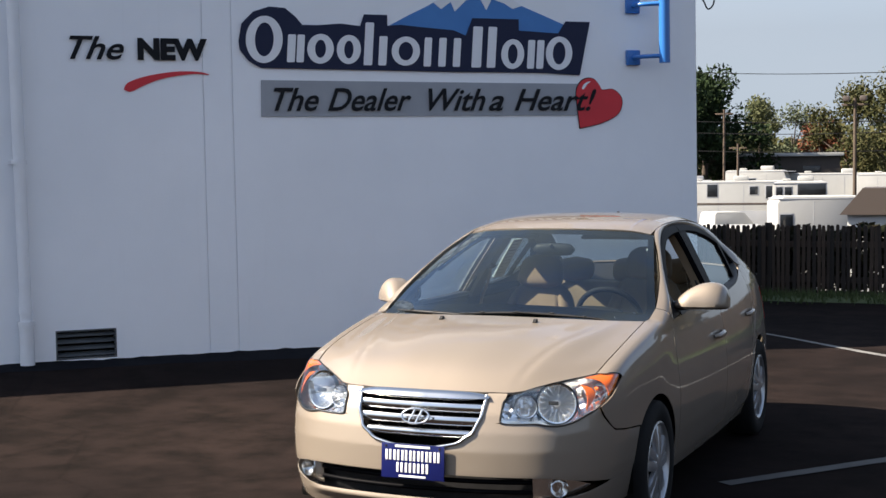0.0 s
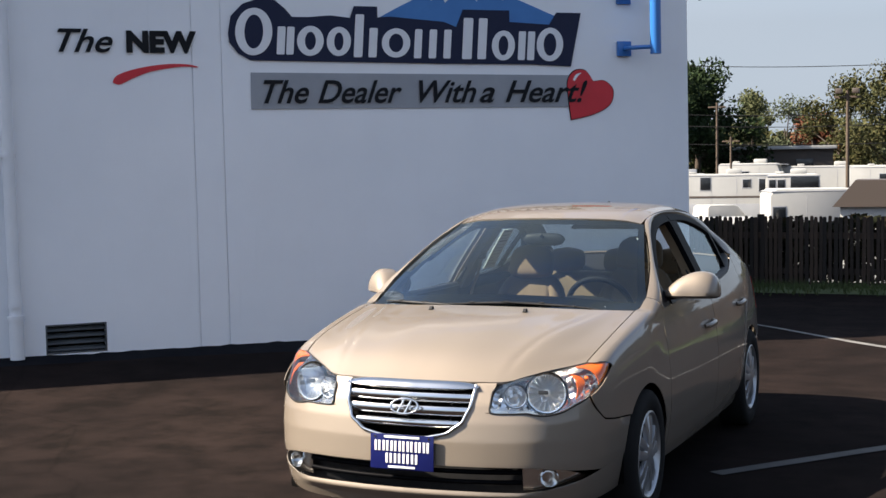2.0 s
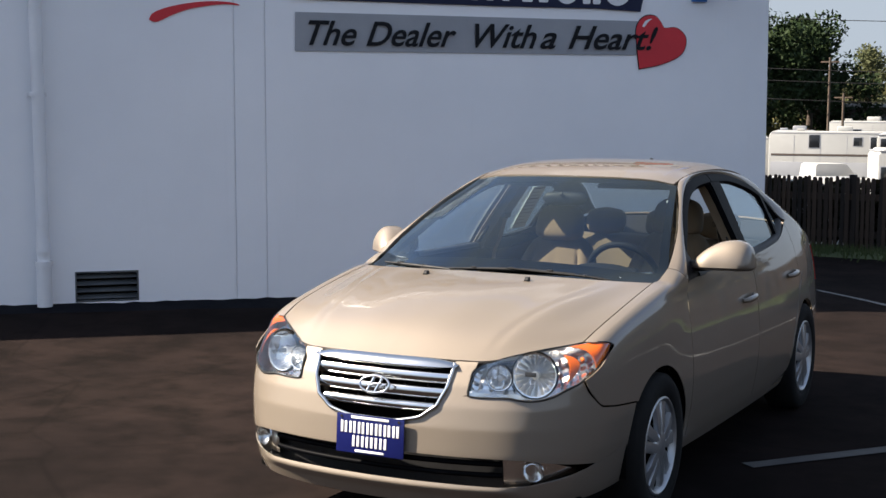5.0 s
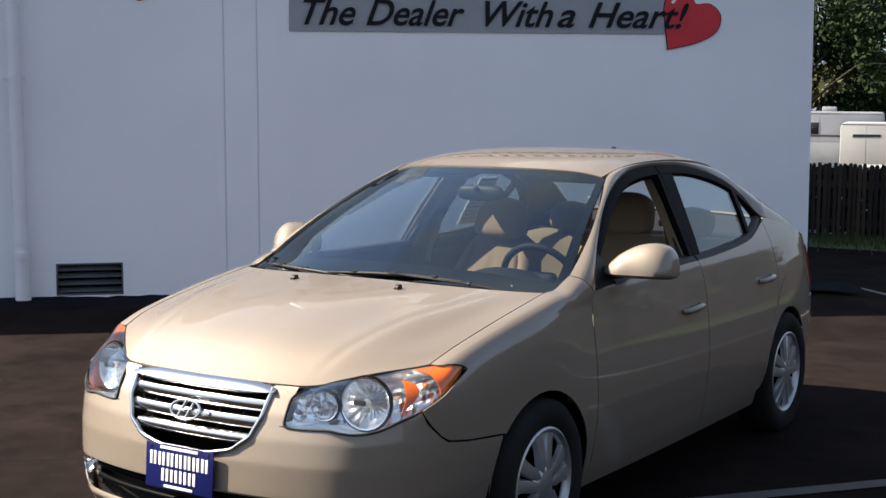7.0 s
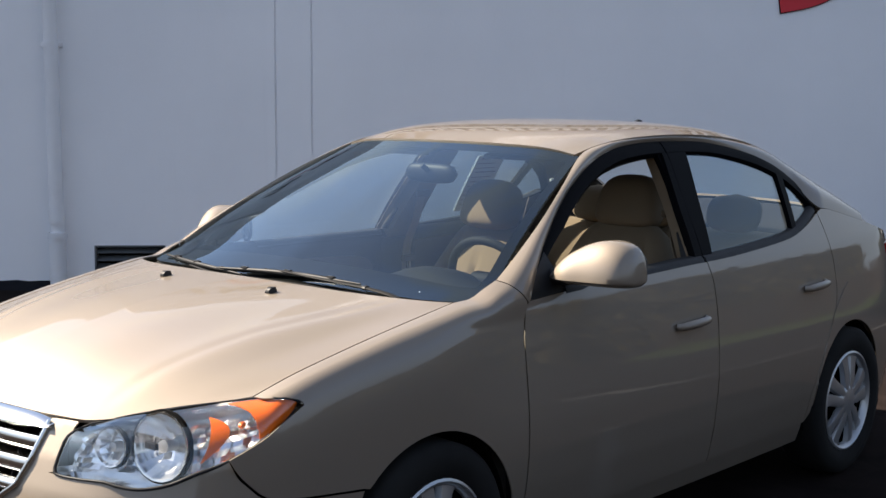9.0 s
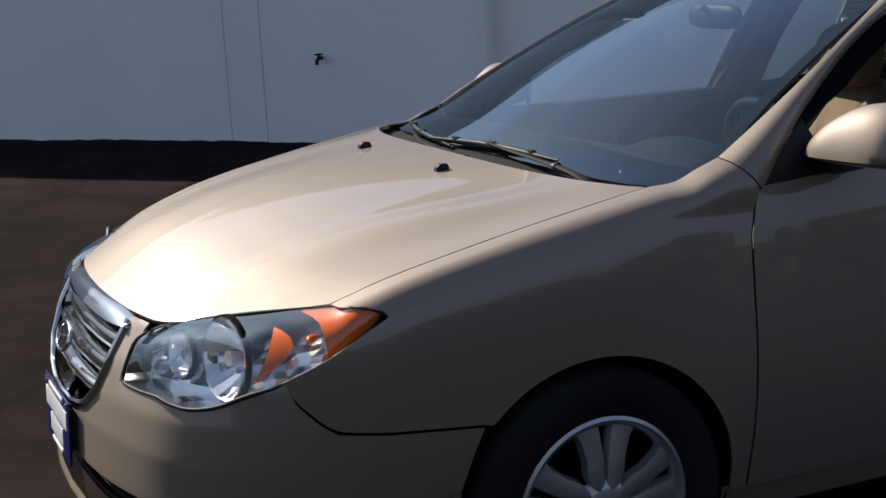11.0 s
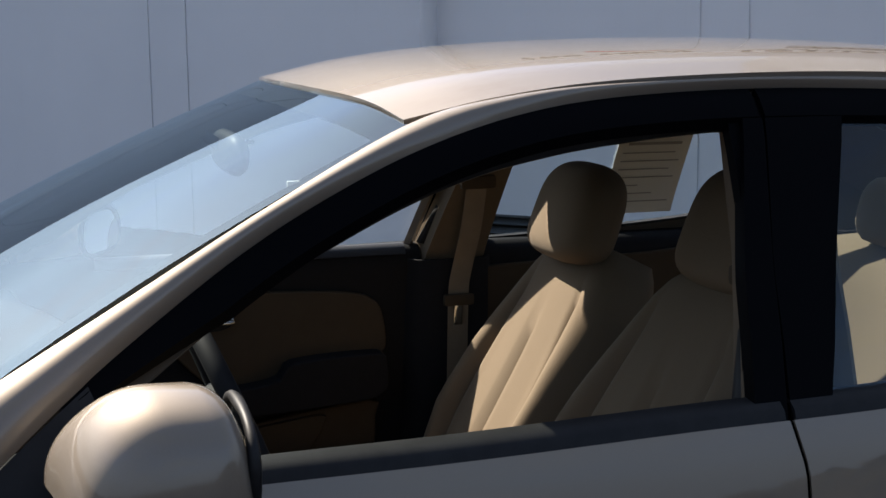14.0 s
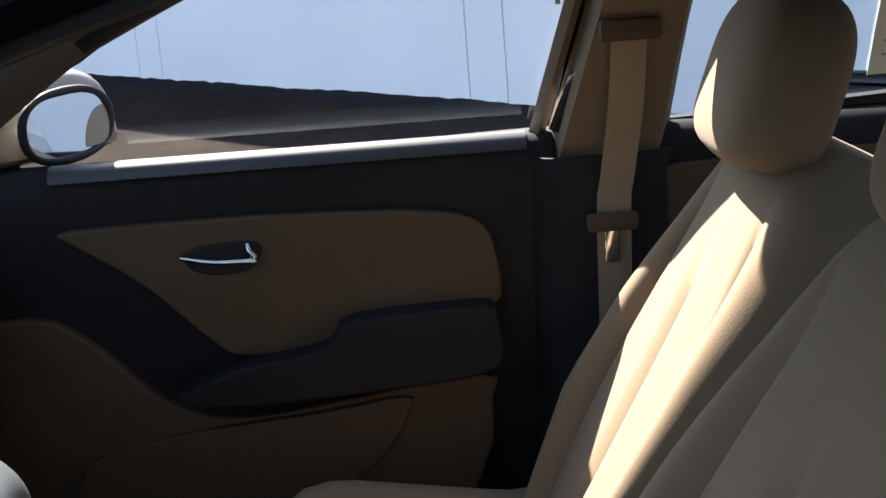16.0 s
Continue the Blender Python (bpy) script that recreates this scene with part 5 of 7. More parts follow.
def build_mirrors():
    for m, k in ((1, "l"), (-1, "r")):
        door = DOORS["front_door", k]
        xs = [0.780, 0.810, 0.845, 0.90, 0.96, 1.005, 1.03, 1.042, 1.047]
        y0 = [0.650, 0.630, 0.622, 0.630, 0.640, 0.656, 0.680, 0.705, 0.728]
        y1 = [0.750, 0.782, 0.800, 0.815, 0.822, 0.822, 0.812, 0.790, 0.765]
        z0 = [1.018, 1.014, 1.012, 1.012, 1.012, 1.013, 1.015, 1.020, 1.028]
        z1 = [1.068, 1.098, 1.124, 1.150, 1.158, 1.146, 1.120, 1.086, 1.052]
        g = []
        for i in range(len(xs)):
            row, mid, half, fold_z = [], (y0[i] + y1[i]) / 2, (y1[i] - y0[i]) / 2, 1.036
            for a in np.linspace(0, 2 * math.pi, 45):
                c, s = math.cos(a), math.sin(a)
                cy = abs(c) ** 0.4 if c > 0 else -abs(c)  # flat towards the driver, domed in front
                if s >= 0:
                    row.append((xs[i], mid + half * cy, fold_z + (z1[i] - fold_z) * abs(s)))
                else:  # below the crease the shell draws in
                    cy = math.copysign(abs(c) ** 0.5, c)
                    row.append((xs[i], mid + half * cy * (1 - 0.42 * abs(s)), fold_z - (fold_z - z0[i] - 0.004) * abs(s) ** 0.8))
            g.append(row)
        g = np.array(g)
        g = np.stack([catmull(g[:, j], 26) for j in range(45)], 1)
        fold = np.eye(3)
        hinge, slide = np.array((0.80, 0.70, 0)), np.array((0.012, 0.022, 0.0))
        if m < 0:  # the far mirror is folded in towards the door
            c, s = math.cos(radians(36)), math.sin(radians(36))
            fold, slide = np.array(((c, -s, 0), (s, c, 0), (0, 0, 1))), np.array((-0.028, -0.055, -0.012))
        g = (g - hinge) @ fold.T + hinge + slide
        verts, faces = [], []
        verts = list((g * (m, 1, 1)).reshape(-1, 3))
        faces = grid_faces(26, 45, 0, m < 0)
        faces.append(tuple(range(44)) if m < 0 else tuple(range(44))[::-1])
        faces.append(tuple(25 * 45 + j for j in range(44))[::-1] if m < 0 else tuple(25 * 45 + j for j in range(44)))
        mir = make("side_mirror", verts, faces, PAINT, door, "champagne door mirror on a black foot")
        bm = bmesh.new()
        bm.from_mesh(mir.data)
        bmesh.ops.remove_doubles(bm, verts=bm.verts, dist=0.0008)
        bmesh.ops.recalc_face_normals(bm, faces=bm.faces)
        bm.to_mesh(mir.data)
        bm.free()
        mir.data.polygons.foreach_set("use_smooth", [True] * len(mir.data.polygons))
        mir.data.set_sharp_from_angle(angle=radians(52))
        # black foot and the mirror glass
        tube("mirror_foot", [(m * 0.765, 0.70 + slide[1] * 0.6, 1.032 + slide[2]), (m * 0.80, 0.71 + slide[1], 1.03 + slide[2]), (m * 0.85, 0.715 + slide[1], 1.03 + slide[2])], [0.048, 0.04, 0.03], BLACK_PLASTIC, door, "black mirror foot", sides=14, flat=0.6)
        ring = [(0.925 + 0.092 * math.copysign(abs(math.cos(a)) ** 0.8, math.cos(a)), 0.821, 1.076 + 0.052 * math.copysign(abs(math.sin(a)) ** 0.8, math.sin(a))) for a in np.linspace(0, 2 * math.pi, 32, endpoint=False)]
        if m < 0:  # the glass itself is set a little outwards
            ring = [(x, y - 0.105 * (x - 0.925) + 0.004, z) for x, y, z in ring]
        ring = [tuple(((np.array(p) - hinge) @ fold.T + hinge + slide) * (m, 1, 1)) for p in ring]
        bm = bmesh.new()
        bm.faces.new([bm.verts.new(p) for p in ring])
        part("mirror_glass", bm, principled("mirror_silver", (0.85, 0.87, 0.88), 0.02, 1.0), door, "mirror glass")
        make("mirror_rim", *ring_mesh(ring, 0.007), BLACK_PLASTIC, door, "black mirror rim")


build_mirrors()


def build_trim():
    for m, k in ((1, "l"), (-1, "r")):
        for door, y, z in ((DOORS["front_door", k], 1.415, 0.812), (DOORS["rear_door", k], 2.385, 0.845)):
            s = [skin_yz(y + d, z + h, o) * (m, 1, 1) for d, h, o in ((-0.095, -0.006, 0.002), (-0.075, -0.004, 0.022), (0.0, 0.0, 0.03), (0.075, 0.003, 0.024), (0.098, 0.004, 0.002))]
            tube("door_handle", s, [0.012, 0.015, 0.016, 0.015, 0.012], PAINT, door, "champagne pull handle", sides=12, flat=1.0)
    # washer nozzles on the hood
    for x in (-0.252, 0.252):
        bm = bmesh.new()
        rings = []
        for y, w, h in ((-0.012, 0.010, 0.004), (0.0, 0.012, 0.014), (0.018, 0.010, 0.013), (0.024, 0.006, 0.004)):
            rings.append([bm.verts.new((x + a * w, y, 1.003 + b * h)) for a, b in ((-1, -0.6), (1, -0.6), (0.7, 1), (-0.7, 1))])
        for a, b in zip(rings, rings[1:]):
            for i in range(4):
                bm.faces.new((a[i], a[(i + 1) % 4], b[(i + 1) % 4], b[i]))
        bm.faces.new(rings[0][::-1])
        bm.faces.new(rings[-1])
        bmesh.ops.recalc_face_normals(bm, faces=bm.faces)
        part("washer_nozzle", bm, BLACK_PLASTIC, car, "black washer nozzle", True)
    # antenna fin at the back of the roof
    bm = bmesh.new()
    pts = [(2.30, 0.0), (2.33, 0.022), (2.365, 0.034), (2.385, 0.030), (2.39, 0.0)]
    left = [bm.verts.new((-0.012 * (1 if z == 0 else 0.5), y, 1.452 + z)) for y, z in pts]
    right = [bm.verts.new((0.012 * (1 if z == 0 else 0.5), y, 1.452 + z)) for y, z in pts]
    bm.faces.new(left)
    bm.faces.new(right[::-1])
    for i in range(len(pts)):
        j = (i + 1) % len(pts)
        bm.faces.new((left[i], right[i], right[j], left[j]))
    bmesh.ops.recalc_face_normals(bm, faces=bm.faces)
    part("roof_antenna", bm, BLACK_PLASTIC, car, "small dark antenna base")
    # tail lamps
    for m in (1, -1):
        g = []
        for z in np.linspace(0.72, 0.94, 10):
            g.append([skin(s, z, 0.006) for s in np.linspace(s_at_y(3.28), s_at_y(3.28) + 0.42, 14)])
        panel("tail_lamp", [np.array(g) * (m, 1, 1)], RED_LENS, car, "red tail lamp", thick=0.01)


build_trim()


def build_cowl():
    """The black scuttle under the windscreen, with both wipers lying on it."""
    a = np.array([(0, 0.10, 0.990), (0.2, 0.108, 0.988), (0.38, 0.135, 0.982), (0.57, 0.18, 0.978), (0.68, 0.235, 0.974), (0.728, 0.30, 0.976)])
    b = np.array([(0, 0.240, 0.994), (0.2, 0.246, 0.993), (0.38, 0.258, 0.988), (0.57, 0.276, 0.984), (0.66, 0.300, 0.982), (0.724, 0.342, 0.982)])
    half = loft(np.array([a, (a + b) / 2 - (0, 0, 0.008), b]), 8, 20)
    panel("cowl", [np.concatenate([mirrored(half[:, :0:-1]), half], 1)], COWL_GREY, car, "faded black cowl panel", outward=(0, 0, 1))
    for arm, ends in (([(0.612, 0.232, 0.972), (0.54, 0.224, 0.998), (0.44, 0.223, 1.010), (0.20, 0.228, 1.018), (0.04, 0.236, 1.024)], [(0.375, 0.262, 1.012), (0.07, 0.240, 1.018), (-0.24, 0.205, 1.010)]),
                      ([(0.235, 0.155, 0.978), (0.16, 0.150, 0.992), (0.08, 0.152, 0.996), (-0.20, 0.172, 0.998), (-0.40, 0.222, 1.002)], [(-0.12, 0.205, 1.000), (-0.40, 0.245, 1.006), (-0.65, 0.318, 1.008)])):
        w = tube("wiper", arm[:3], [0.012, 0.012, 0.010], WIPER_GREY, car, "dark windscreen wiper lying on the cowl", sides=10, flat=0.45)
        tube("wiper_arm", arm[2:], [0.009, 0.008, 0.005], WIPER_GREY, w, "dark arm", sides=10, flat=0.5)
        tube("wiper_collar", [arm[2], tuple(np.array(arm[2]) + (-0.012, 0, 0.001))], 0.0125, BLACK_PLASTIC, w, "black joint", sides=10, flat=0.6)
        for dy, r in ((0.0, 0.008), (0.009, 0.006)):
            tube("wiper_blade", [tuple(np.array(p) + (0, dy, -dy * 0.7)) for p in ends], [0.003, r, r, 0.003], BLACK_PLASTIC, w, "black blade", sides=8)
        for k in (0.2, 0.5, 0.8):
            p = catmull(ends, 21)[int(k * 20)]
            box("blade_clip", (0.03, 0.014, 0.014), tuple(p + (0, 0.002, 0.004)), BLACK_PLASTIC, w, "", 0.004)


build_cowl()

# ---- inside the car ----
def cloth(name, a, b):
    m = principled(name, a, 0.9, 0.0, Sheen_Weight=0.03)
    v = coords(m)
    weave, big = noise_node(m, v, 420, 2, 0.5), noise_node(m, v, 6, 4)
    base(m, mix(m, spread(m, big, 0.2, 0.8), a, b))
    bump(m, weave, 0.25, 0.0015)
    return m


SEAT_CLOTH = cloth("beige_seat_cloth", (0.175, 0.122, 0.074), (0.150, 0.104, 0.062))
SEAT_SIDE = cloth("beige_seat_side", (0.175, 0.122, 0.074), (0.150, 0.104, 0.062))
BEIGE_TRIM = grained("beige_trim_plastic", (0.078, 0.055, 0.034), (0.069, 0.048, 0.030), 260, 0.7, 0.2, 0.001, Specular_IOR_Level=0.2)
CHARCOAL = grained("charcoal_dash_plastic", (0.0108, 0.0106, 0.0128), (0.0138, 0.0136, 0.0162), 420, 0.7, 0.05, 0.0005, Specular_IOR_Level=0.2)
# the door trim's beige, lightened for the light on the pillars
PILLAR_TRIM_LIT = grained("lit_beige_pillar_plastic", (0.17, 0.125, 0.083), (0.15, 0.11, 0.073), 260, 0.7, 0.2, 0.001, Specular_IOR_Level=0.2)
DASH_PAD = principled("dark_dash_pad", (0.011, 0.0105, 0.011), 0.75, 0.0, Specular_IOR_Level=0.2)
base(DASH_PAD, mix(DASH_PAD, noise_node(DASH_PAD, coords(DASH_PAD), 5, 3), (0.009, 0.0086, 0.0092), (0.0125, 0.012, 0.0125)))
STACK_SILVER = principled("pale_silver_plastic", (0.46, 0.47, 0.47), 0.45, 0.25)
HEADLINER = grained("beige_headliner", (0.08, 0.064, 0.047), (0.068, 0.055, 0.04), 200, 0.95, 0.2, 0.001)
CARPET = grained("dark_carpet", (0.05, 0.042, 0.035), (0.035, 0.03, 0.026), 150, 0.98, 0.6, 0.004)
BELT_WEB = grained("beige_belt_web", (0.25, 0.19, 0.13), (0.22, 0.165, 0.11), 300, 0.8, 0.2, 0.001)


def loops(name, rings, mat, parent, label="", cap=True):
    """A smooth closed body through rings of points."""
    g = np.array(rings, float)
    n, k = g.shape[:2]
    verts = list(g.reshape(-1, 3))
    faces = []
    for i in range(n - 1):
        for j in range(k):
            a, b = i * k + j, i * k + (j + 1) % k
            faces.append((a, b, b + k, a + k))
    if cap:
        faces += [tuple(range(k))[::-1], tuple(range((n - 1) * k, n * k))]
    ob = make(name, verts, faces, mat, parent, label)
    bm = bmesh.new()
    bm.from_mesh(ob.data)
    bmesh.ops.recalc_face_normals(bm, faces=bm.faces)
    bm.to_mesh(ob.data)
    bm.free()
    return ob


def build_seat(cx, y0, z0, rest, name="front_seat"):
    """A bucket seat; (y0, z0) is the hinge of the backrest, rest the way from there to the headrest."""
    lean = radians(27)
    up, fwd = np.array((0, math.sin(lean), math.cos(lean))), np.array((0, -math.cos(lean), math.sin(lean)))
    org = np.array((cx, y0, z0))
    rings = []
    hs = np.r_[-0.10, -0.06, np.linspace(-0.02, 0.44, 12), 0.49, 0.525, 0.55, 0.565, 0.572]
    for h in hs:
        t = h / 0.57
        half = np.interp(t, [-0.17, 0, 0.2, 0.42, 0.6, 0.76, 0.88, 0.95, 1.0], [0.185, 0.238, 0.262, 0.258, 0.240, 0.215, 0.190, 0.160, 0.110])
        deep = np.interp(t, [0, 0.5, 0.9, 0.97, 1.0], [0.10, 0.09, 0.085, 0.07, 0.045])
        bolster = np.interp(t, [0, 0.2, 0.5, 0.72, 0.88, 1.0], [0.040, 0.050, 0.036, 0.016, 0.004, 0])
        ring = []
        n = 120
        for j in range(n):
            a = 2 * math.pi * j / n
            c, s = math.cos(a), math.sin(a)
            x = half * math.copysign(abs(c) ** 0.8, c)
            q = abs(x) / half
            if s >= 0:
                d = deep * (abs(s) ** 0.55)
                d += bolster * math.exp(-(((q - 0.80) / 0.17) ** 2))
                # sewn grooves beside the middle and along it
                d -= 0.016 * math.exp(-(((abs(x) - 0.62 * half) / 0.009) ** 2)) * min(1, max(0, (0.85 - t) * 8))
                d -= 0.013 * math.exp(-((x / 0.009) ** 2)) * min(1, max(0, (0.72 - t) * 8))
            else:
                d = -0.085 * (abs(s) ** 0.5)
            ring.append(org + np.array((x, 0, 0)) + up * h + fwd * d)
        rings.append(ring)
    seat = loops(name, rings, SEAT_CLOTH, car, "beige cloth front seat")
    # headrest
    c0 = org + rest
    tip = radians(13)
    up_h, fwd_h = np.array((0, math.sin(tip), math.cos(tip))), np.array((0, -math.cos(tip), math.sin(tip)))
    rings = []
    for t in np.sin(np.linspace(-1, 1, 25) * math.pi / 2):
        k = (1 - abs(t) ** (3.0 if t > 0 else 5.0)) ** (1 / 2.6) if abs(t) < 1 else 0.05
        k = max(k, 0.05)
        ring = []
        for j in range(40):
            a = 2 * math.pi * j / 40
            c, s = math.cos(a), math.sin(a)
            x = 0.138 * k * math.copysign(abs(c) ** 0.66, c) * (1 - 0.07 * t)
            d = 0.066 * k * math.copysign(abs(s) ** 0.66, s) - 0.012 * t
            ring.append(c0 + np.array((x, 0, 0)) + up_h * (0.108 * t) + fwd_h * d)
        rings.append(ring)
    loops("headrest", rings, SEAT_SIDE, seat, "beige headrest")
    for dx in (-0.055, 0.055):
        p = c0 + np.array((dx, 0, 0))
        tube("headrest_post", [tuple(p - up_h * 0.13 - fwd * 0.012), tuple(p - up_h * 0.06 - fwd * 0.012)], 0.006, CHROME, seat, "chrome post", sides=8)
    # cushion
    rings = []
    for y in np.r_[np.linspace(0.04, -0.44, 14), -0.465, -0.485, -0.497, -0.503]:
        t = -y / 0.50
        half = np.interp(t, [-0.1, 0.2, 0.75, 0.88, 0.95, 1.0], [0.235, 0.262, 0.258, 0.235, 0.205, 0.165])
        top = np.interp(t, [-0.1, 0.3, 0.80, 0.90, 0.96, 1.0], [0.02, 0.0, 0.040, 0.034, 0.010, -0.04])
        ring = []
        for j in range(36):
            a = 2 * math.pi * j / 36
            c, s = math.cos(a), math.sin(a)
            x = half * math.copysign(abs(c) ** 0.7, c)
            q = abs(x) / half
            if s >= 0:
                z = top + (abs(s) ** 0.5 - 1) * 0.06 + 0.045 * math.exp(-(((q - 0.8) / 0.16) ** 2)) - 0.008 * math.exp(-(((abs(x) - 0.13) / 0.01) ** 2))
            else:
                z = -0.10 - 0.05 * abs(s) ** 0.5
            ring.append(org + np.array((x, y, z - 0.035)))
        rings.append(ring)
    loops("seat_cushion", rings, SEAT_CLOTH, seat, "beige seat cushion")
    box("seat_base", (0.40, 0.42, 0.14), tuple(org + np.array((0, -0.24, -0.20))), CHARCOAL, seat, "dark seat base", 0.02)
    return seat


build_seat(-0.335, 1.588, 0.53, np.array((0.006, 0.185, 0.596)))
build_seat(0.365, 1.53, 0.585, np.array((0, 0.243, 0.598)))


def build_rear_seat():
    rings = []
    for x in np.linspace(-0.62, 0.62, 34):
        q = abs(x) / 0.62
        dip = 0.02 * math.exp(-(((abs(x) - 0.32) / 0.16) ** 2))
        ring = []
        for y, z in ((2.02, 0.42), (1.98, 0.50), (2.02, 0.545), (2.25, 0.53), (2.36, 0.56), (2.42, 0.70), (2.48, 0.88), (2.53, 0.985), (2.60, 1.0), (2.66, 0.97), (2.62, 0.40)):
            ring.append((x, y + (dip if z > 0.55 else 0), z - (dip if z <= 0.55 else 0) - 0.03 * max(0, q - 0.9) * 10 * 0.3))
        rings.append([tuple(p) for p in catmull(np.array([*ring, ring[0]]), 41)[:-1]])
    seat = loops("rear_seat", rings, SEAT_CLOTH, car, "beige cloth rear bench")
    for x, w in ((-0.36, 0.13), (0.36, 0.13), (0.0, 0.10)):
        rr = []
        for t in np.linspace(-1, 1, 13):
            k = max((1 - abs(t) ** 3) ** (1 / 2.5) if abs(t) < 1 else 0, 0.05)
            rr.append([(x + w * k * math.copysign(abs(math.cos(a)) ** 0.75, math.cos(a)), 2.585 + 0.045 * k * math.sin(a) + 0.02 * t, 1.085 + 0.085 * t) for a in np.linspace(0, 2 * math.pi, 24, endpoint=False)])
        loops("rear_headrest", rr, SEAT_SIDE, seat, "beige rear headrest")
    g = loft(np.array([[(-0.66, 2.60, 0.995), (0, 2.60, 1.0), (0.66, 2.60, 0.995)], [(-0.62, 2.85, 1.03), (0, 2.87, 1.04), (0.62, 2.85, 1.03)], [(-0.58, 3.08, 1.085), (0, 3.12, 1.10), (0.58, 3.08, 1.085)]]), 10, 12)
    panel("parcel_shelf", [g], CHARCOAL, car, "dark parcel shelf", outward=(0, 0, 1), thick=0.02)


build_rear_seat()

PASSENGER_SIDE = Matrix.Rotation(radians(90), 4, "Z")  # x to world y, -y to world +x


def door_plate(name, outline, x, thick, mat, parent, label, m=-1, n=64, round_off=True):
    """A trim plate inside a door: outline in y and z, its back at |x| from the middle, standing inwards."""
    pts = smooth_outline(outline, n) if round_off else outline
    at = Matrix.Translation((-x, 0, 0)) @ PASSENGER_SIDE
    if m > 0:
        at = Matrix.Diagonal((-1, 1, 1, 1)) @ at
    ob = flat_shape(name, pts, thick, mat, parent, label, at)
    mod = ob.modifiers.new("edge", "BEVEL")
    mod.width, mod.segments, mod.limit_method, mod.angle_limit = 0.006, 2, "ANGLE", radians(50)
    return ob


def build_door_cards():
    for m, k in ((-1, "r"), (1, "l")):
        fd, rd = DOORS["front_door", k], DOORS["rear_door", k]
        # full dark card with a rolled sill under the pane
        g = np.array([[(m * xx, y, z) for xx, z in ((0.775, 0.30), (0.765, 0.45), (0.745, 0.62), (0.735, 0.80), (0.730, 0.90), (0.725, 0.955), (0.728, 0.990), (0.745, 1.006), (0.775, 1.008))] for y in np.linspace(0.50, 1.545, 18)])
        g = np.stack([catmull(r, 24) for r in g])
        panel("door_card", [g], CHARCOAL, fd, "dark inner door card", outward=(-m, 0, 0.2), thick=0.006)
        g2 = g.copy()
        g2[..., 1] = 1.62 + (g[..., 1] - 0.5) / 1.045 * 0.86
        keep = g2[:, 6:]
        panel("door_card", [keep], CHARCOAL, rd, "dark inner door card", outward=(-m, 0, 0.2), thick=0.006)
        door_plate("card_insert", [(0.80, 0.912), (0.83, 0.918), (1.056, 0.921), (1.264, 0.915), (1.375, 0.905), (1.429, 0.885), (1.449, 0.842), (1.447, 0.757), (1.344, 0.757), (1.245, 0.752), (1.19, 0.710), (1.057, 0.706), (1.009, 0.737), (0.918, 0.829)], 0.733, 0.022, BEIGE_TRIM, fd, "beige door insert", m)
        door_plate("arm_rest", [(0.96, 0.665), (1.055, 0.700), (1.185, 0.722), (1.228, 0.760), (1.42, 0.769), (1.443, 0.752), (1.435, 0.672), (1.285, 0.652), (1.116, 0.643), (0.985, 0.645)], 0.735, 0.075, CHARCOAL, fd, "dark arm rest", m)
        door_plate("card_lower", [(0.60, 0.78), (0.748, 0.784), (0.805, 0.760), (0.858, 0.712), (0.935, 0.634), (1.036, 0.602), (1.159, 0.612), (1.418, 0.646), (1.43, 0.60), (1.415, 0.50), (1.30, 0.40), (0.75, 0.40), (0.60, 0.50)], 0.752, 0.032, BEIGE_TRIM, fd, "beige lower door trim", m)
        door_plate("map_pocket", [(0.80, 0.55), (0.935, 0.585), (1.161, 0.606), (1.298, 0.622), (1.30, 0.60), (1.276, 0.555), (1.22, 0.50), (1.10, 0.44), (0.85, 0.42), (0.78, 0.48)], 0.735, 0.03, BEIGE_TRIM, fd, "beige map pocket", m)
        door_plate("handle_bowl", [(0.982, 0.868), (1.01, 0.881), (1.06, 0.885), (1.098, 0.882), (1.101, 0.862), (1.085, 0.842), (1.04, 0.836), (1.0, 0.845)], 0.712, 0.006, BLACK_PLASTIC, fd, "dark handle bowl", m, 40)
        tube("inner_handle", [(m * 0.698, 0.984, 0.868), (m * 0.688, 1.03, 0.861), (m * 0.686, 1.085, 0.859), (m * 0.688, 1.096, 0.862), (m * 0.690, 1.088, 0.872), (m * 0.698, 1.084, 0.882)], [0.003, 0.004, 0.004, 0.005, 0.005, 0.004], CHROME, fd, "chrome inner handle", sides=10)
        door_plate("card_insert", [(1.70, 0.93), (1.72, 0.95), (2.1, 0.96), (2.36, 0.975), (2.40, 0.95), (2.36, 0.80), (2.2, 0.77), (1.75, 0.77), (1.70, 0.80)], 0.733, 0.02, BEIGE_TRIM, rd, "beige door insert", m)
        # post between the doors: beige above, dark below
        g = coons([(1.530, 0.965), (1.72, 0.975)], [(1.622, 1.375), (1.80, 1.385)], [(1.530, 0.965), (1.592, 1.19), (1.622, 1.375)], [(1.72, 0.975), (1.745, 1.19), (1.80, 1.385)], 10, 18)
        tri = cabin(g, -0.075)
        tri[[0, -1], :, 0] += 0.05
        tri[1:-1, :, 0] -= 0.01
        panel("pillar_trim", [tri * (m, 1, 1)], PILLAR_TRIM_LIT, car, "beige pillar trim, paler for the light on it", outward=(-m, 0, 0), thick=0.008)
        g = np.array([[(m * xx, y, z) for y, xx in ((1.50, 0.745), (1.53, 0.70), (1.62, 0.69), (1.70, 0.70), (1.73, 0.745))] for z in np.linspace(0.32, 0.975, 12)])
        panel("pillar_foot", [g], CHARCOAL, car, "dark lower pillar trim", outward=(-m, 0, 0), thick=0.008)
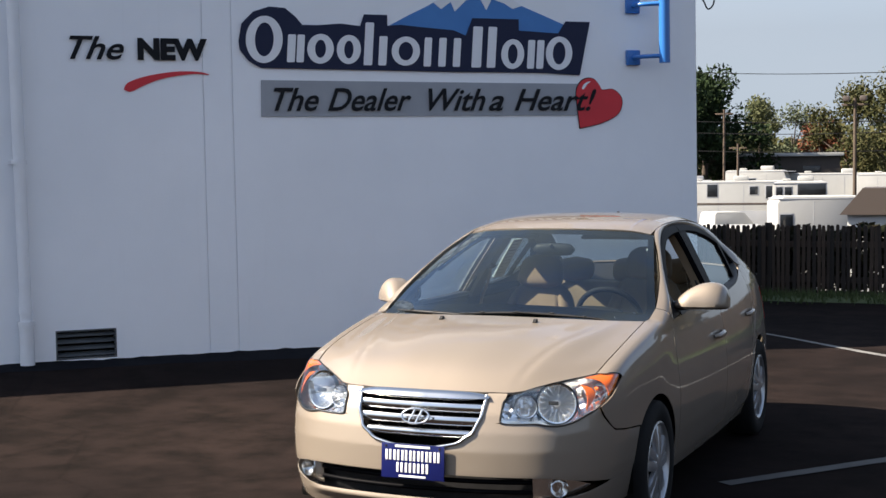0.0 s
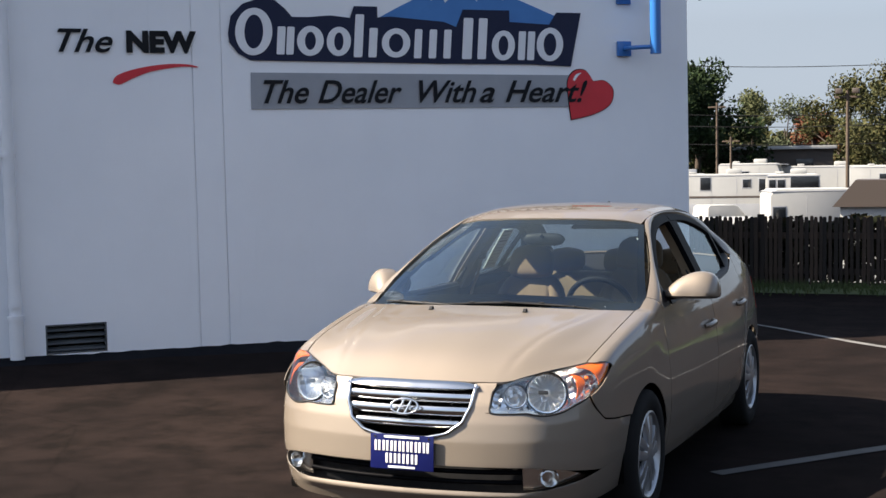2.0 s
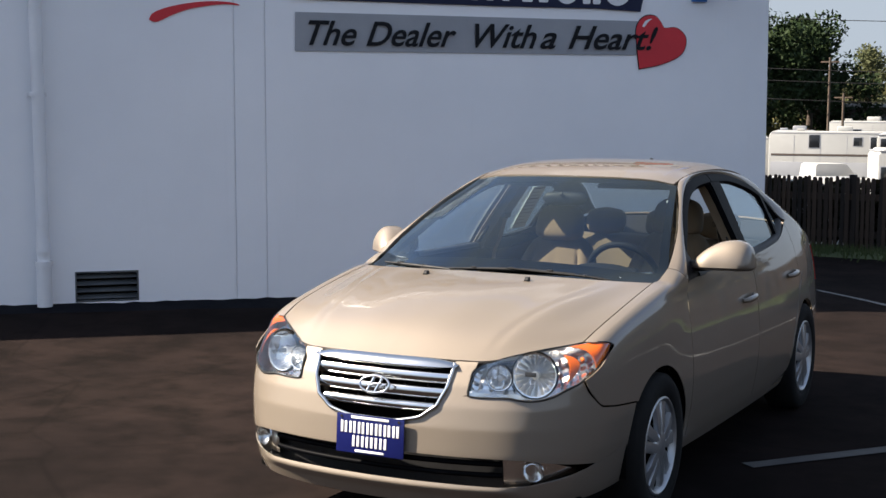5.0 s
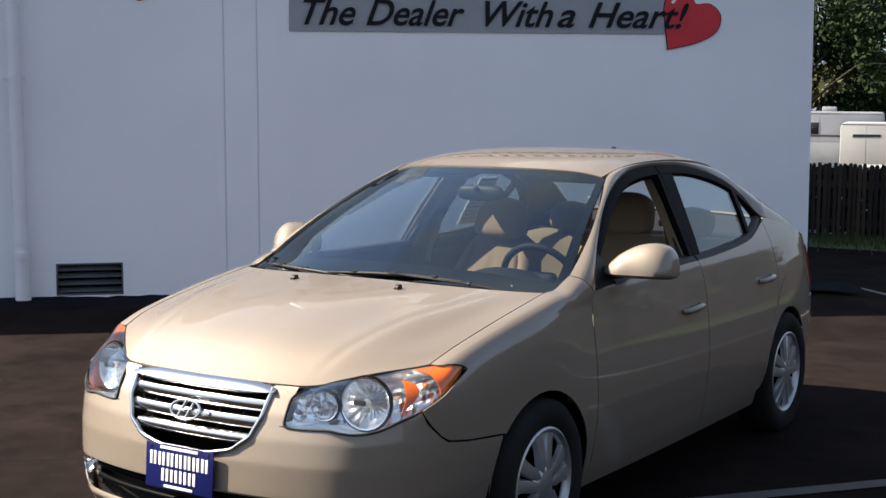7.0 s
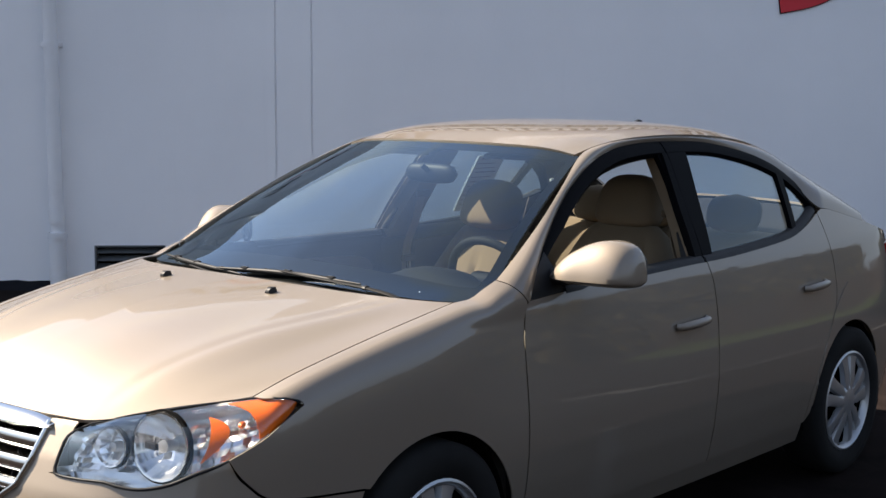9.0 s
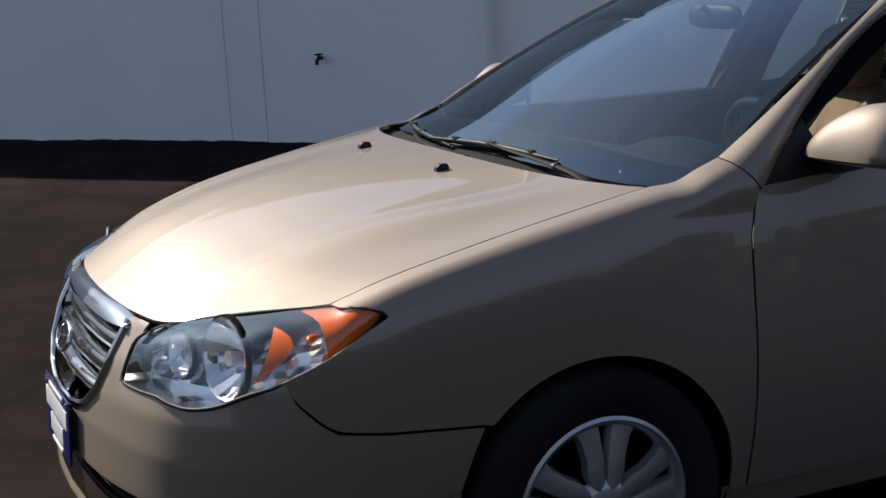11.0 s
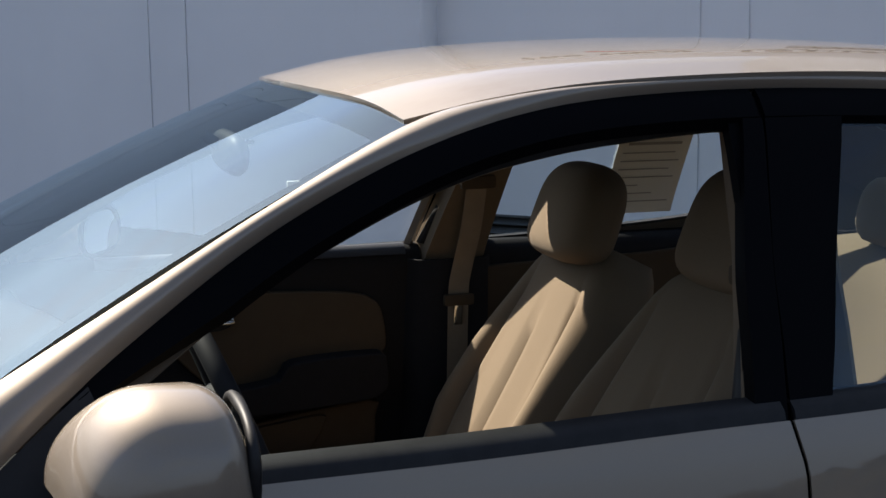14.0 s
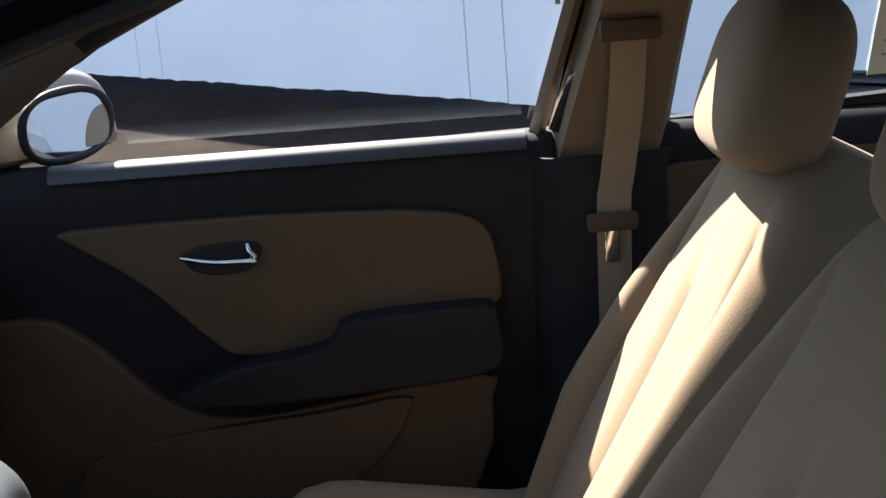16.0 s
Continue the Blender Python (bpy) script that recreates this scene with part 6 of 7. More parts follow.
        # front pillar and roof side lining
        a = catmull([(0.725, 0.50, 1.035), (0.678, 0.76, 1.182), (0.620, 0.95, 1.283), (0.552, 1.14, 1.366), (0.53, 1.35, 1.40), (0.528, 1.75, 1.415), (0.52, 2.2, 1.39), (0.515, 2.5, 1.33), (0.55, 2.75, 1.23), (0.60, 2.95, 1.14)], 60)
        b = cabin(catmull(np.vstack([DLO_TOP[6:-6:3] + (0.03, -0.045), [(2.66, 1.115), (2.85, 1.07)]]), 60), -0.035)
        mid = (a + b) / 2 + np.array((-0.012, 0, -0.004))
        g = np.stack([a - (0.0, 0, 0.008), mid, b], 1)
        g = np.stack([catmull(r, 7) for r in g])
        panel("side_lining", [g * (m, 1, 1)], HEADLINER, car, "beige pillar and roof lining", outward=(-m, 0, -0.6), thick=0.004)
        if m < 0:  # bright rear edge of the far door's window frame
            g = np.array([[(-(house_x(z, y) - 0.032), y - 0.010, z), (-(house_x(z, y) - 0.044), y + 0.004, z), (-(house_x(z, y) - 0.030), y + 0.016, z)] for y, z in catmull([(1.520, 1.0), (1.560, 1.15), (1.594, 1.28), (1.616, 1.365)], 16)])
            panel("frame_edge", [g], PAINT, fd, "champagne edge of the window frame", outward=(1, 0, 0), thick=0.004)
            # top of the dark card's sill, in a paler grey for the sun on it
            g = np.array([[(-0.752, y, 1.006), (-0.744, y, 1.013), (-0.730, y, 1.012), (-0.718, y, 1.003), (-0.713, y, 0.990)] for y in np.linspace(0.80, 1.505, 16)])
            panel("sunlit_sill", [g], principled("sunlit_sill_grey", (0.038, 0.038, 0.042), 0.42), fd, "sill top under the pane, greyed for the sun on it", outward=(1, 0, 1), thick=0.003)
        # black reveal round the window opening, rounded at its upper rear corner
        line = catmull([(0.90, 1.180), (1.03, 1.239), (1.126, 1.279), (1.227, 1.312), (1.349, 1.337), (1.47, 1.352), (1.60, 1.362), (1.632, 1.359), (1.648, 1.345), (1.648, 1.32), (1.640, 1.285), (1.581, 1.122), (1.541, 1.012)], 90)
        way = np.gradient(line, axis=0)
        way /= np.linalg.norm(way, axis=1, keepdims=True)
        away = np.stack([-way[:, 1], way[:, 0]], 1)
        rows = []
        for off, back in ((0.030, 0.020), (0.012, 0.024), (0.003, 0.033), (0.0, 0.046), (0.004, 0.058), (0.022, 0.066)):
            q = line + away * off
            rows.append(np.stack([m * (house_x(q[:, 1], q[:, 0]) - back), q[:, 0], q[:, 1]], 1))
        panel("door_seal", [np.stack(rows, 1)], BLACK_PLASTIC, fd, "black rubber seal round the window", outward=(-m, 0, 0), thick=0)
        # seat belt
        bx = 0.655
        belt_rows = []
        for y, z, w in ((1.648, 1.155, 0.025), (1.642, 1.05, 0.025), (1.632, 0.95, 0.025), (1.624, 0.89, 0.025), (1.618, 0.60, 0.025)):
            xx = bx + 0.025 * (z < 1.0) - 0.035 * max(0, (z - 1.0) / 0.15)
            belt_rows.append([(m * xx, y - w, z), (m * (xx - 0.002), y, z), (m * xx, y + w, z)])
        belt_ob = panel("seat_belt", [loft(np.array(belt_rows), 24, 5)], BELT_WEB, car, "beige seat belt", outward=(-m, 0, 0), thick=0.002)
        box("belt_loop", (0.02, 0.085, 0.03), (m * 0.612, 1.648, 1.163), BEIGE_TRIM, belt_ob, "beige belt loop", 0.008)
        box("belt_tongue", (0.02, 0.075, 0.028), (m * 0.668, 1.620, 0.882), BEIGE_TRIM, belt_ob, "beige belt tongue", 0.008)
        box("belt_clip", (0.006, 0.022, 0.05), (m * 0.664, 1.617, 0.848), CHROME, belt_ob, "bright belt clip", 0.003)


build_door_cards()


def build_dash():
    # top pad from the windscreen back, then the face with the instrument hood
    prof = [(0.30, 0.985), (0.45, 0.985), (0.61, 0.975), (0.72, 0.955), (0.785, 0.915), (0.80, 0.86), (0.79, 0.78), (0.785, 0.66), (0.75, 0.56)]
    net = []
    for x in np.linspace(-0.70, 0.70, 29):
        hood = 0.055 * math.exp(-(((x - 0.365) / 0.17) ** 4))
        bow = -0.10 * (abs(x) / 0.7) ** 2.5
        row = []
        for i, (y, z) in enumerate(prof):
            start = 0.14 * (abs(x) / 0.62) ** 2 if i == 0 else 0
            row.append((x, y + (bow if i > 2 else 0) + start + (0.03 * hood / 0.055 if i in (3, 4) else 0), z + (hood if i in (2, 3) else hood * 0.6 if i == 4 else 0) - 0.012 * (abs(x) / 0.7) ** 2))
        net.append(catmull(np.array(row), 36))
    dash = panel("dashboard", [np.array(net)], DASH_PAD, car, "dark moulded dashboard", outward=(0, 0.6, 0.8), thick=0.01)
    for x in (-0.55, 0.62):
        for k in range(3):
            box("air_vent", (0.10, 0.02, 0.006), (x, 0.69, 0.86 + 0.02 * k), BLACK_GLOSS, dash, "black air vent slat", 0.002)
    box("instrument_panel", (0.27, 0.01, 0.10), (0.365, 0.79, 0.905), BLACK_GLOSS, dash, "dark instrument panel", 0.004, Matrix.Rotation(radians(-25), 4, "X"))
    # the centre stack slopes back from the dash under pale silver plates
    slope = [(0.73, 0.930), (0.800, 0.890), (0.868, 0.845), (0.918, 0.797), (0.925, 0.730), (0.912, 0.630), (0.890, 0.55)]
    wide = [0.135, 0.140, 0.145, 0.148, 0.145, 0.130, 0.115]
    stack = []
    for (y, z), w in zip(slope, wide):
        stack.append([(0.03 + x * w * 0.85, y - 0.03 * abs(x) ** 6, z - 0.012 * abs(x) ** 6) for x in np.linspace(-1, 1, 17)])
    stack = loft(np.array(stack), 40, 30)
    radio = panel("radio_panel", [stack], CHARCOAL, dash, "dark centre stack with silver plates", outward=(0, 0.5, 0.9), thick=0.02)

    def stack_plate(name, i0, i1, j0, j1, mat, label):
        panel(name, [stack[i0:i1, j0:j1] + np.array((0, 0.003, 0.005))], mat, radio, label, outward=(0, 0.5, 0.9), thick=0.003)

    stack_plate("stack_plate", 4, 15, 1, 29, STACK_SILVER, "pale silver plate")
    stack_plate("stack_plate", 16, 22, 1, 21, SILVER, "silver button plate")
    stack_plate("stack_plate", 16, 22, 22, 29, STACK_SILVER, "pale silver plate")
    stack_plate("radio_screen", 24, 28, 6, 24, BLACK_GLOSS, "black radio display")
    for k in range(3):
        spun("knob", [(0.0, 0.02), (0.018, 0.018), (0.02, 0.001)], CHARCOAL, dash, "", pose(-0.08 + 0.08 * k, 0.922, 0.68, 0, 0, 90), 18)
    g = np.array([[(x, 0.372 + 0.10 * (x / 0.62) ** 2 + d, 0.994 - 0.012 * (x / 0.7) ** 2 + h) for d, h in ((0, 0), (0.003, 0.006), (0.018, 0.006), (0.022, 0))] for x in np.linspace(-0.42, 0.46, 30)])
    lip = panel("defroster_lip", [g], principled("grey_defroster_lip", (0.11, 0.11, 0.115), 0.5), dash, "grey defroster outlet", outward=(0, 0, 1), thick=0.004)
    for k in range(9):
        x = 0.10 + 0.024 * k
        box("defroster_slot", (0.014, 0.012, 0.004), (x, 0.365 + 0.10 * (x / 0.62) ** 2, 1.000), SILVER, lip, "", 0.001)
    # steering wheel
    tilt = pose(0.36, 0.935, 0.93, 22, 0, 0)
    ring = [tilt @ Vector((0.183 * math.cos(a), 0, 0.183 * math.sin(a))) for a in np.linspace(0, 2 * math.pi, 64, endpoint=False)]
    wheel = make("steering_wheel", *ring_mesh(ring, 0.0155, 12), CHARCOAL, car, "dark steering wheel")
    hub = box("wheel_hub", (0.17, 0.06, 0.13), (0, 0, 0), CHARCOAL, wheel, "dark horn pad", 0.028, None, 3)
    hub.data.transform(tilt @ Matrix.Translation((0, -0.012, -0.005)))
    mark = [tilt @ Vector((0.020 * math.cos(a), 0.020, 0.012 * math.sin(a) - 0.005)) for a in np.linspace(0, 2 * math.pi, 24, endpoint=False)]
    make("emblem", *ring_mesh(mark, 0.0022, 6), CHROME, hub, "small oval chrome emblem")
    for a in (8, 172, 250, 290):
        c, s = math.cos(radians(a)), math.sin(radians(a))
        tube("wheel_spoke", [tuple(tilt @ Vector((0.06 * c, -0.01, 0.05 * s))), tuple(tilt @ Vector((0.12 * c, -0.008, 0.115 * s))), tuple(tilt @ Vector((0.178 * c, 0, 0.178 * s)))], [0.018, 0.015, 0.013], SILVER if a < 180 else CHARCOAL, wheel, "silver spoke" if a < 180 else "", sides=10, flat=0.5)
    for sx in (-1, 1):
        pad = box("spoke_pad", (0.075, 0.022, 0.085), (0, 0, 0), SILVER, wheel, "silver spoke cover", 0.010)
        pad.data.transform(tilt @ Matrix.Translation((sx * 0.118, 0.002, -0.008)) @ Matrix.Rotation(radians(-8 * sx), 4, "Y"))
    tube("steering_column", [tuple(tilt @ Vector((0, -0.03, 0))), (0.36, 0.74, 0.84)], 0.05, CHARCOAL, wheel, "dark column shroud", sides=14)
    for sx in (-1, 1):
        tube("column_stalk", [(0.36 + sx * 0.04, 0.84, 0.88), (0.36 + sx * 0.13, 0.855, 0.91), (0.36 + sx * 0.20, 0.865, 0.94)], [0.008, 0.007, 0.010], SILVER, wheel, "grey stalk", sides=8)
    # mirror on the windscreen
    c = (0.02, 0.985, 1.308)
    rr = []
    for t in np.linspace(-1, 1, 13):
        k = max((1 - abs(t) ** 4) ** 0.4 if abs(t) < 1 else 0, 0.08)
        rr.append([(c[0] + 0.125 * t, c[1] + 0.022 * k * math.sin(a), c[2] + 0.036 * k * math.cos(a)) for a in np.linspace(0, 2 * math.pi, 18, endpoint=False)])
    mir = loops("inner_mirror", rr, BLACK_PLASTIC, car, "black rear-view mirror")
    tube("mirror_stem", [(0.02, 0.978, 1.315), (0.015, 0.960, 1.325), (0.01, 0.945, 1.338)], 0.010, BLACK_PLASTIC, mir, "black mirror stem", sides=8)
    # lining, floor, tunnel, visors
    g = ROOF.copy()
    g[..., 2] -= 0.035
    g[..., 0] *= 0.99
    panel("headliner", [np.concatenate([mirrored(g[:, :0:-1]), g], 1)], HEADLINER, car, "beige headliner", outward=(0, 0, -1), thick=0.006)
    for x in (-0.33, 0.33):
        box("sun_visor", (0.40, 0.15, 0.018), (x, 1.215, 1.385), HEADLINER, car, "beige sun visor", 0.008, Matrix.Rotation(radians(14), 4, "X"))
    g = loft(np.array([[(-0.74, y, 0.30), (-0.3, y, 0.285), (-0.12, y, 0.40), (0.12, y, 0.40), (0.3, y, 0.285), (0.74, y, 0.30)] for y in (0.45, 1.0, 1.6, 2.05)]), 16, 30)
    panel("carpet", [g], CARPET, car, "dark carpet", outward=(0, 0, 1), thick=0.01)
    g = np.array([[(x, 0.46 + 0.02 * abs(x), z) for z in np.linspace(0.28, 0.98, 10)] for x in np.linspace(-0.74, 0.74, 12)])
    panel("firewall", [g], CARPET, car, "dark bulkhead", outward=(0, 1, 0), thick=0.01)
    box("centre_console", (0.20, 0.95, 0.22), (0, 1.25, 0.47), CHARCOAL, car, "dark centre console", 0.03)
    tube("gear_lever", [(0, 1.0, 0.55), (0, 0.99, 0.68)], [0.012, 0.022], CHARCOAL, car, "dark gear lever", sides=12)
    # price sheet on the rear passenger window, printed lines as plain bars
    paper = principled("sticker_paper", (0.80, 0.77, 0.68), 0.8)
    ink = principled("sticker_ink", (0.38, 0.35, 0.30), 0.8)
    cz = lambda y, z: np.array((-(house_x(z, y) - 0.018), y, z))
    g = np.array([[cz(y, z) for z in np.linspace(1.055, 1.31, 6)] for y in np.linspace(2.015, 2.205, 6)])
    sheet_ob = panel("window_sheet", [g], paper, DOORS["rear_door", "r"], "printed buyer sheet on the window", outward=(1, 0, 0), thick=0.0008)
    random.seed(5)
    for i in range(11):
        z = 1.295 - 0.021 * i
        a, b = (2.04, 2.18) if i in (0, 3) else (2.03, 2.03 + random.uniform(0.06, 0.16))
        h = 0.007 if i in (0, 3) else 0.003
        gg = np.array([[cz(y, zz) + (0.003, 0, 0) for zz in (z, z + h)] for y in np.linspace(a, b, 3)])
        panel("print_bar", [gg], ink, DOORS["rear_door", "r"], "", outward=(1, 0, 0), thick=0)
    # paper tag at the top of the windscreen edge and the number plate on the dash as a plain bar
    white = principled("white_tag", (0.8, 0.8, 0.8), 0.6)
    box("dash_tag", (0.055, 0.012, 0.003), (0.588, 0.335, 1.002), white, car, "small white tag", 0.001, Matrix.Rotation(radians(42), 4, "Z") @ Matrix.Rotation(radians(20), 4, "X"))
    box("pillar_tag", (0.008, 0.022, 0.010), (0.562, 0.985, 1.312), white, car, "small white tag", 0.002)


build_dash()

# ---- beyond the lot: fence, vehicles, trees, poles ----
EYE0 = Vector((2.5, -6.2, 0))


def spot(yaw, far, z=-2.1):
    """A place at a bearing (degrees to the left of +y) and distance from the lot's near end."""
    a = radians(yaw)
    return Vector((EYE0.x - far * math.sin(a), EYE0.y + far * math.cos(a), z))


FENCE_WOOD = principled("weathered_fence_wood", (0.07, 0.05, 0.035), 0.9)
v_ = coords(FENCE_WOOD, (14, 14, 1.2))
info = FENCE_WOOD.node_tree.nodes.new("ShaderNodeObjectInfo")
grain_ = noise_node(FENCE_WOOD, v_, 5, 6, 0.7)
wood_ = mix(FENCE_WOOD, info.outputs["Random"], (0.014, 0.010, 0.008), (0.085, 0.052, 0.034))
base(FENCE_WOOD, mix(FENCE_WOOD, spread(FENCE_WOOD, grain_, 0.0, 0.7), wood_, (0.014, 0.011, 0.009)))
bump(FENCE_WOOD, grain_, 0.4, 0.004)
GRASS = grained("dark_grass", (0.03, 0.05, 0.012), (0.055, 0.075, 0.02), 12, 0.9, 0.5, 0.02)
RV_WHITE = grained("white_vehicle_skin", (0.38, 0.38, 0.37), (0.32, 0.32, 0.31), 3, 0.5, 0.05, coarse=0.5)
RV_GREY = grained("grey_vehicle_skin", (0.30, 0.31, 0.33), (0.24, 0.25, 0.27), 3, 0.4, 0.05, coarse=0.5)
RV_BAND = principled("vehicle_stripe", (0.065, 0.05, 0.042), 0.5)
WINDOW_DARK = principled("dark_vehicle_window", (0.015, 0.017, 0.02), 0.08)
BARK = grained("tree_bark", (0.07, 0.05, 0.038), (0.035, 0.028, 0.022), 20, 0.95, 0.8, 0.03)
POLE_WOOD = grained("utility_pole_wood", (0.085, 0.06, 0.042), (0.05, 0.037, 0.027), 15, 0.9, 0.5, 0.01)


def build_fence():
    fence = thing("picket_fence", "weathered dark wooden picket fence at the edge of the lot", "fence")
    a, b = Vector((-11.0, 13.9, 0)), Vector((9.0, 13.1, 0))
    d = (b - a).normalized()
    n = Vector((-d.y, d.x, 0))
    rnd = random.Random(3)
    shapes = []
    for k in range(6):
        bm = bmesh.new()
        w, h, t = 0.021 + 0.008 * rnd.random(), 0.965 + 0.035 * rnd.random(), 0.018
        prof = [(-w, 0.02), (w, 0.02), (w, h - 0.02), (w * 0.6, h), (-w * 0.6, h + 0.004 * rnd.random()), (-w, h - 0.02)]
        f = [bm.verts.new((x, -t / 2, z)) for x, z in prof]
        g = [bm.verts.new((x, t / 2, z)) for x, z in prof]
        bm.faces.new(f)
        bm.faces.new(g[::-1])
        for i in range(6):
            j = (i + 1) % 6
            bm.faces.new((f[i], g[i], g[j], f[j]))
        bmesh.ops.recalc_face_normals(bm, faces=bm.faces)
        me = bpy.data.meshes.new("picket")
        bm.to_mesh(me)
        bm.free()
        me.materials.append(FENCE_WOOD)
        shapes.append(me)
    length, u, yaw = (b - a).length, 0.0, math.atan2(d.y, d.x)
    while u < length:
        p = a + d * u
        ob = new("picket", rnd.choice(shapes))
        ob.parent = fence
        ob.matrix_basis = Matrix.Translation(p) @ Matrix.Rotation(yaw + rnd.gauss(0, 0.02), 4, "Z") @ Matrix.Rotation(rnd.gauss(0, 0.012), 4, "Y")
        u += 0.0695 + rnd.gauss(0, 0.007)
    for z in (0.22, 0.72):
        mid = (a + b) / 2 + n * 0.04
        box("rail", (length, 0.04, 0.085), (mid.x, mid.y, z), FENCE_WOOD, fence, "", 0.004, Matrix.Rotation(yaw, 4, "Z"))
    for k in range(9):
        p = a + d * (length * k / 8) + n * 0.10
        box("post", (0.09, 0.09, 1.02), (p.x, p.y, 0.51), FENCE_WOOD, fence, "", 0.006, Matrix.Rotation(yaw, 4, "Z"))
    return fence


build_fence()


def build_grass():
    """A dark verge of rough grass in front of the fence."""
    rnd = random.Random(11)
    verts, faces = [], []
    for i in range(9000):
        u = rnd.random()
        x, y = -10.5 + 19 * u, 13.75 - 0.75 * u - abs(rnd.gauss(0, 0.45))
        h, w, a = 0.06 + 0.09 * rnd.random(), 0.012, rnd.uniform(0, math.pi)
        dx, dy = w * math.cos(a), w * math.sin(a)
        bx, by = rnd.gauss(0, 0.03), rnd.gauss(0, 0.03)
        k = len(verts)
        verts += [(x - dx, y - dy, 0), (x + dx, y + dy, 0), (x + bx, y + by, h)]
        faces.append((k, k + 1, k + 2))
    tagged(make("verge_grass", verts, faces, GRASS, smooth=False), "rough dark green grass along the foot of the fence", "grass", kind="stuff")
    g = []
    for i in range(40):
        x = -10.5 + 19.5 * i / 39
        y = 13.8 - 0.8 * i / 39
        e = 1.0 + 0.25 * noise.noise((x * 0.8, 2, 0))
        g.append([(x, y + 0.3, 0.02), (x, y - e * 0.5, 0.025), (x, y - e, 0.004)])
    tagged(make("verge", [p for r in g for p in r], grid_faces(40, 3, 0, True), GRASS), "dark earth and grass verge beside the fence", "verge", kind="structure")


build_grass()


def leaf_material(name, a, b):
    m = principled(name, a, 0.7, 0.0, Specular_IOR_Level=0.1)
    v = coords(m)
    isl = m.node_tree.nodes.new("ShaderNodeNewGeometry")
    base(m, mix(m, isl.outputs["Random Per Island"], a, b))
    return m


def build_hedge():
    """Low dark shrubs that fill the view through the fence."""
    rnd = random.Random(31)
    shrub = leaf_material("shrub_leaves", (0.010, 0.014, 0.006), (0.035, 0.026, 0.012))
    verts, faces = [], []
    for i in range(24000):
        x = rnd.uniform(-11, 8.8)
        top = 0.88 + 0.14 * noise.noise((x * 0.7, 0, 3)) + 0.12 * noise.noise((x * 2.3, 5, 0))
        p = Vector((x, 14.35 - 0.04 * (x + 1) + rnd.gauss(0, 0.16), 0.02 + max(0.1, top) * rnd.random() ** 0.8))
        n = Vector((rnd.gauss(0, 1), rnd.gauss(0, 1), rnd.gauss(0.4, 1))).normalized()
        t = n.orthogonal().normalized() * rnd.uniform(0.045, 0.095)
        b = n.cross(t) * 0.6
        k = len(verts)
        verts += [p - t, p + b, p + t, p - b]
        faces.append((k, k + 1, k + 2, k + 3))
    tagged(make("hedge", verts, faces, shrub, smooth=False), "low dark shrubs growing behind the picket fence", "hedge", kind="stuff")


build_hedge()


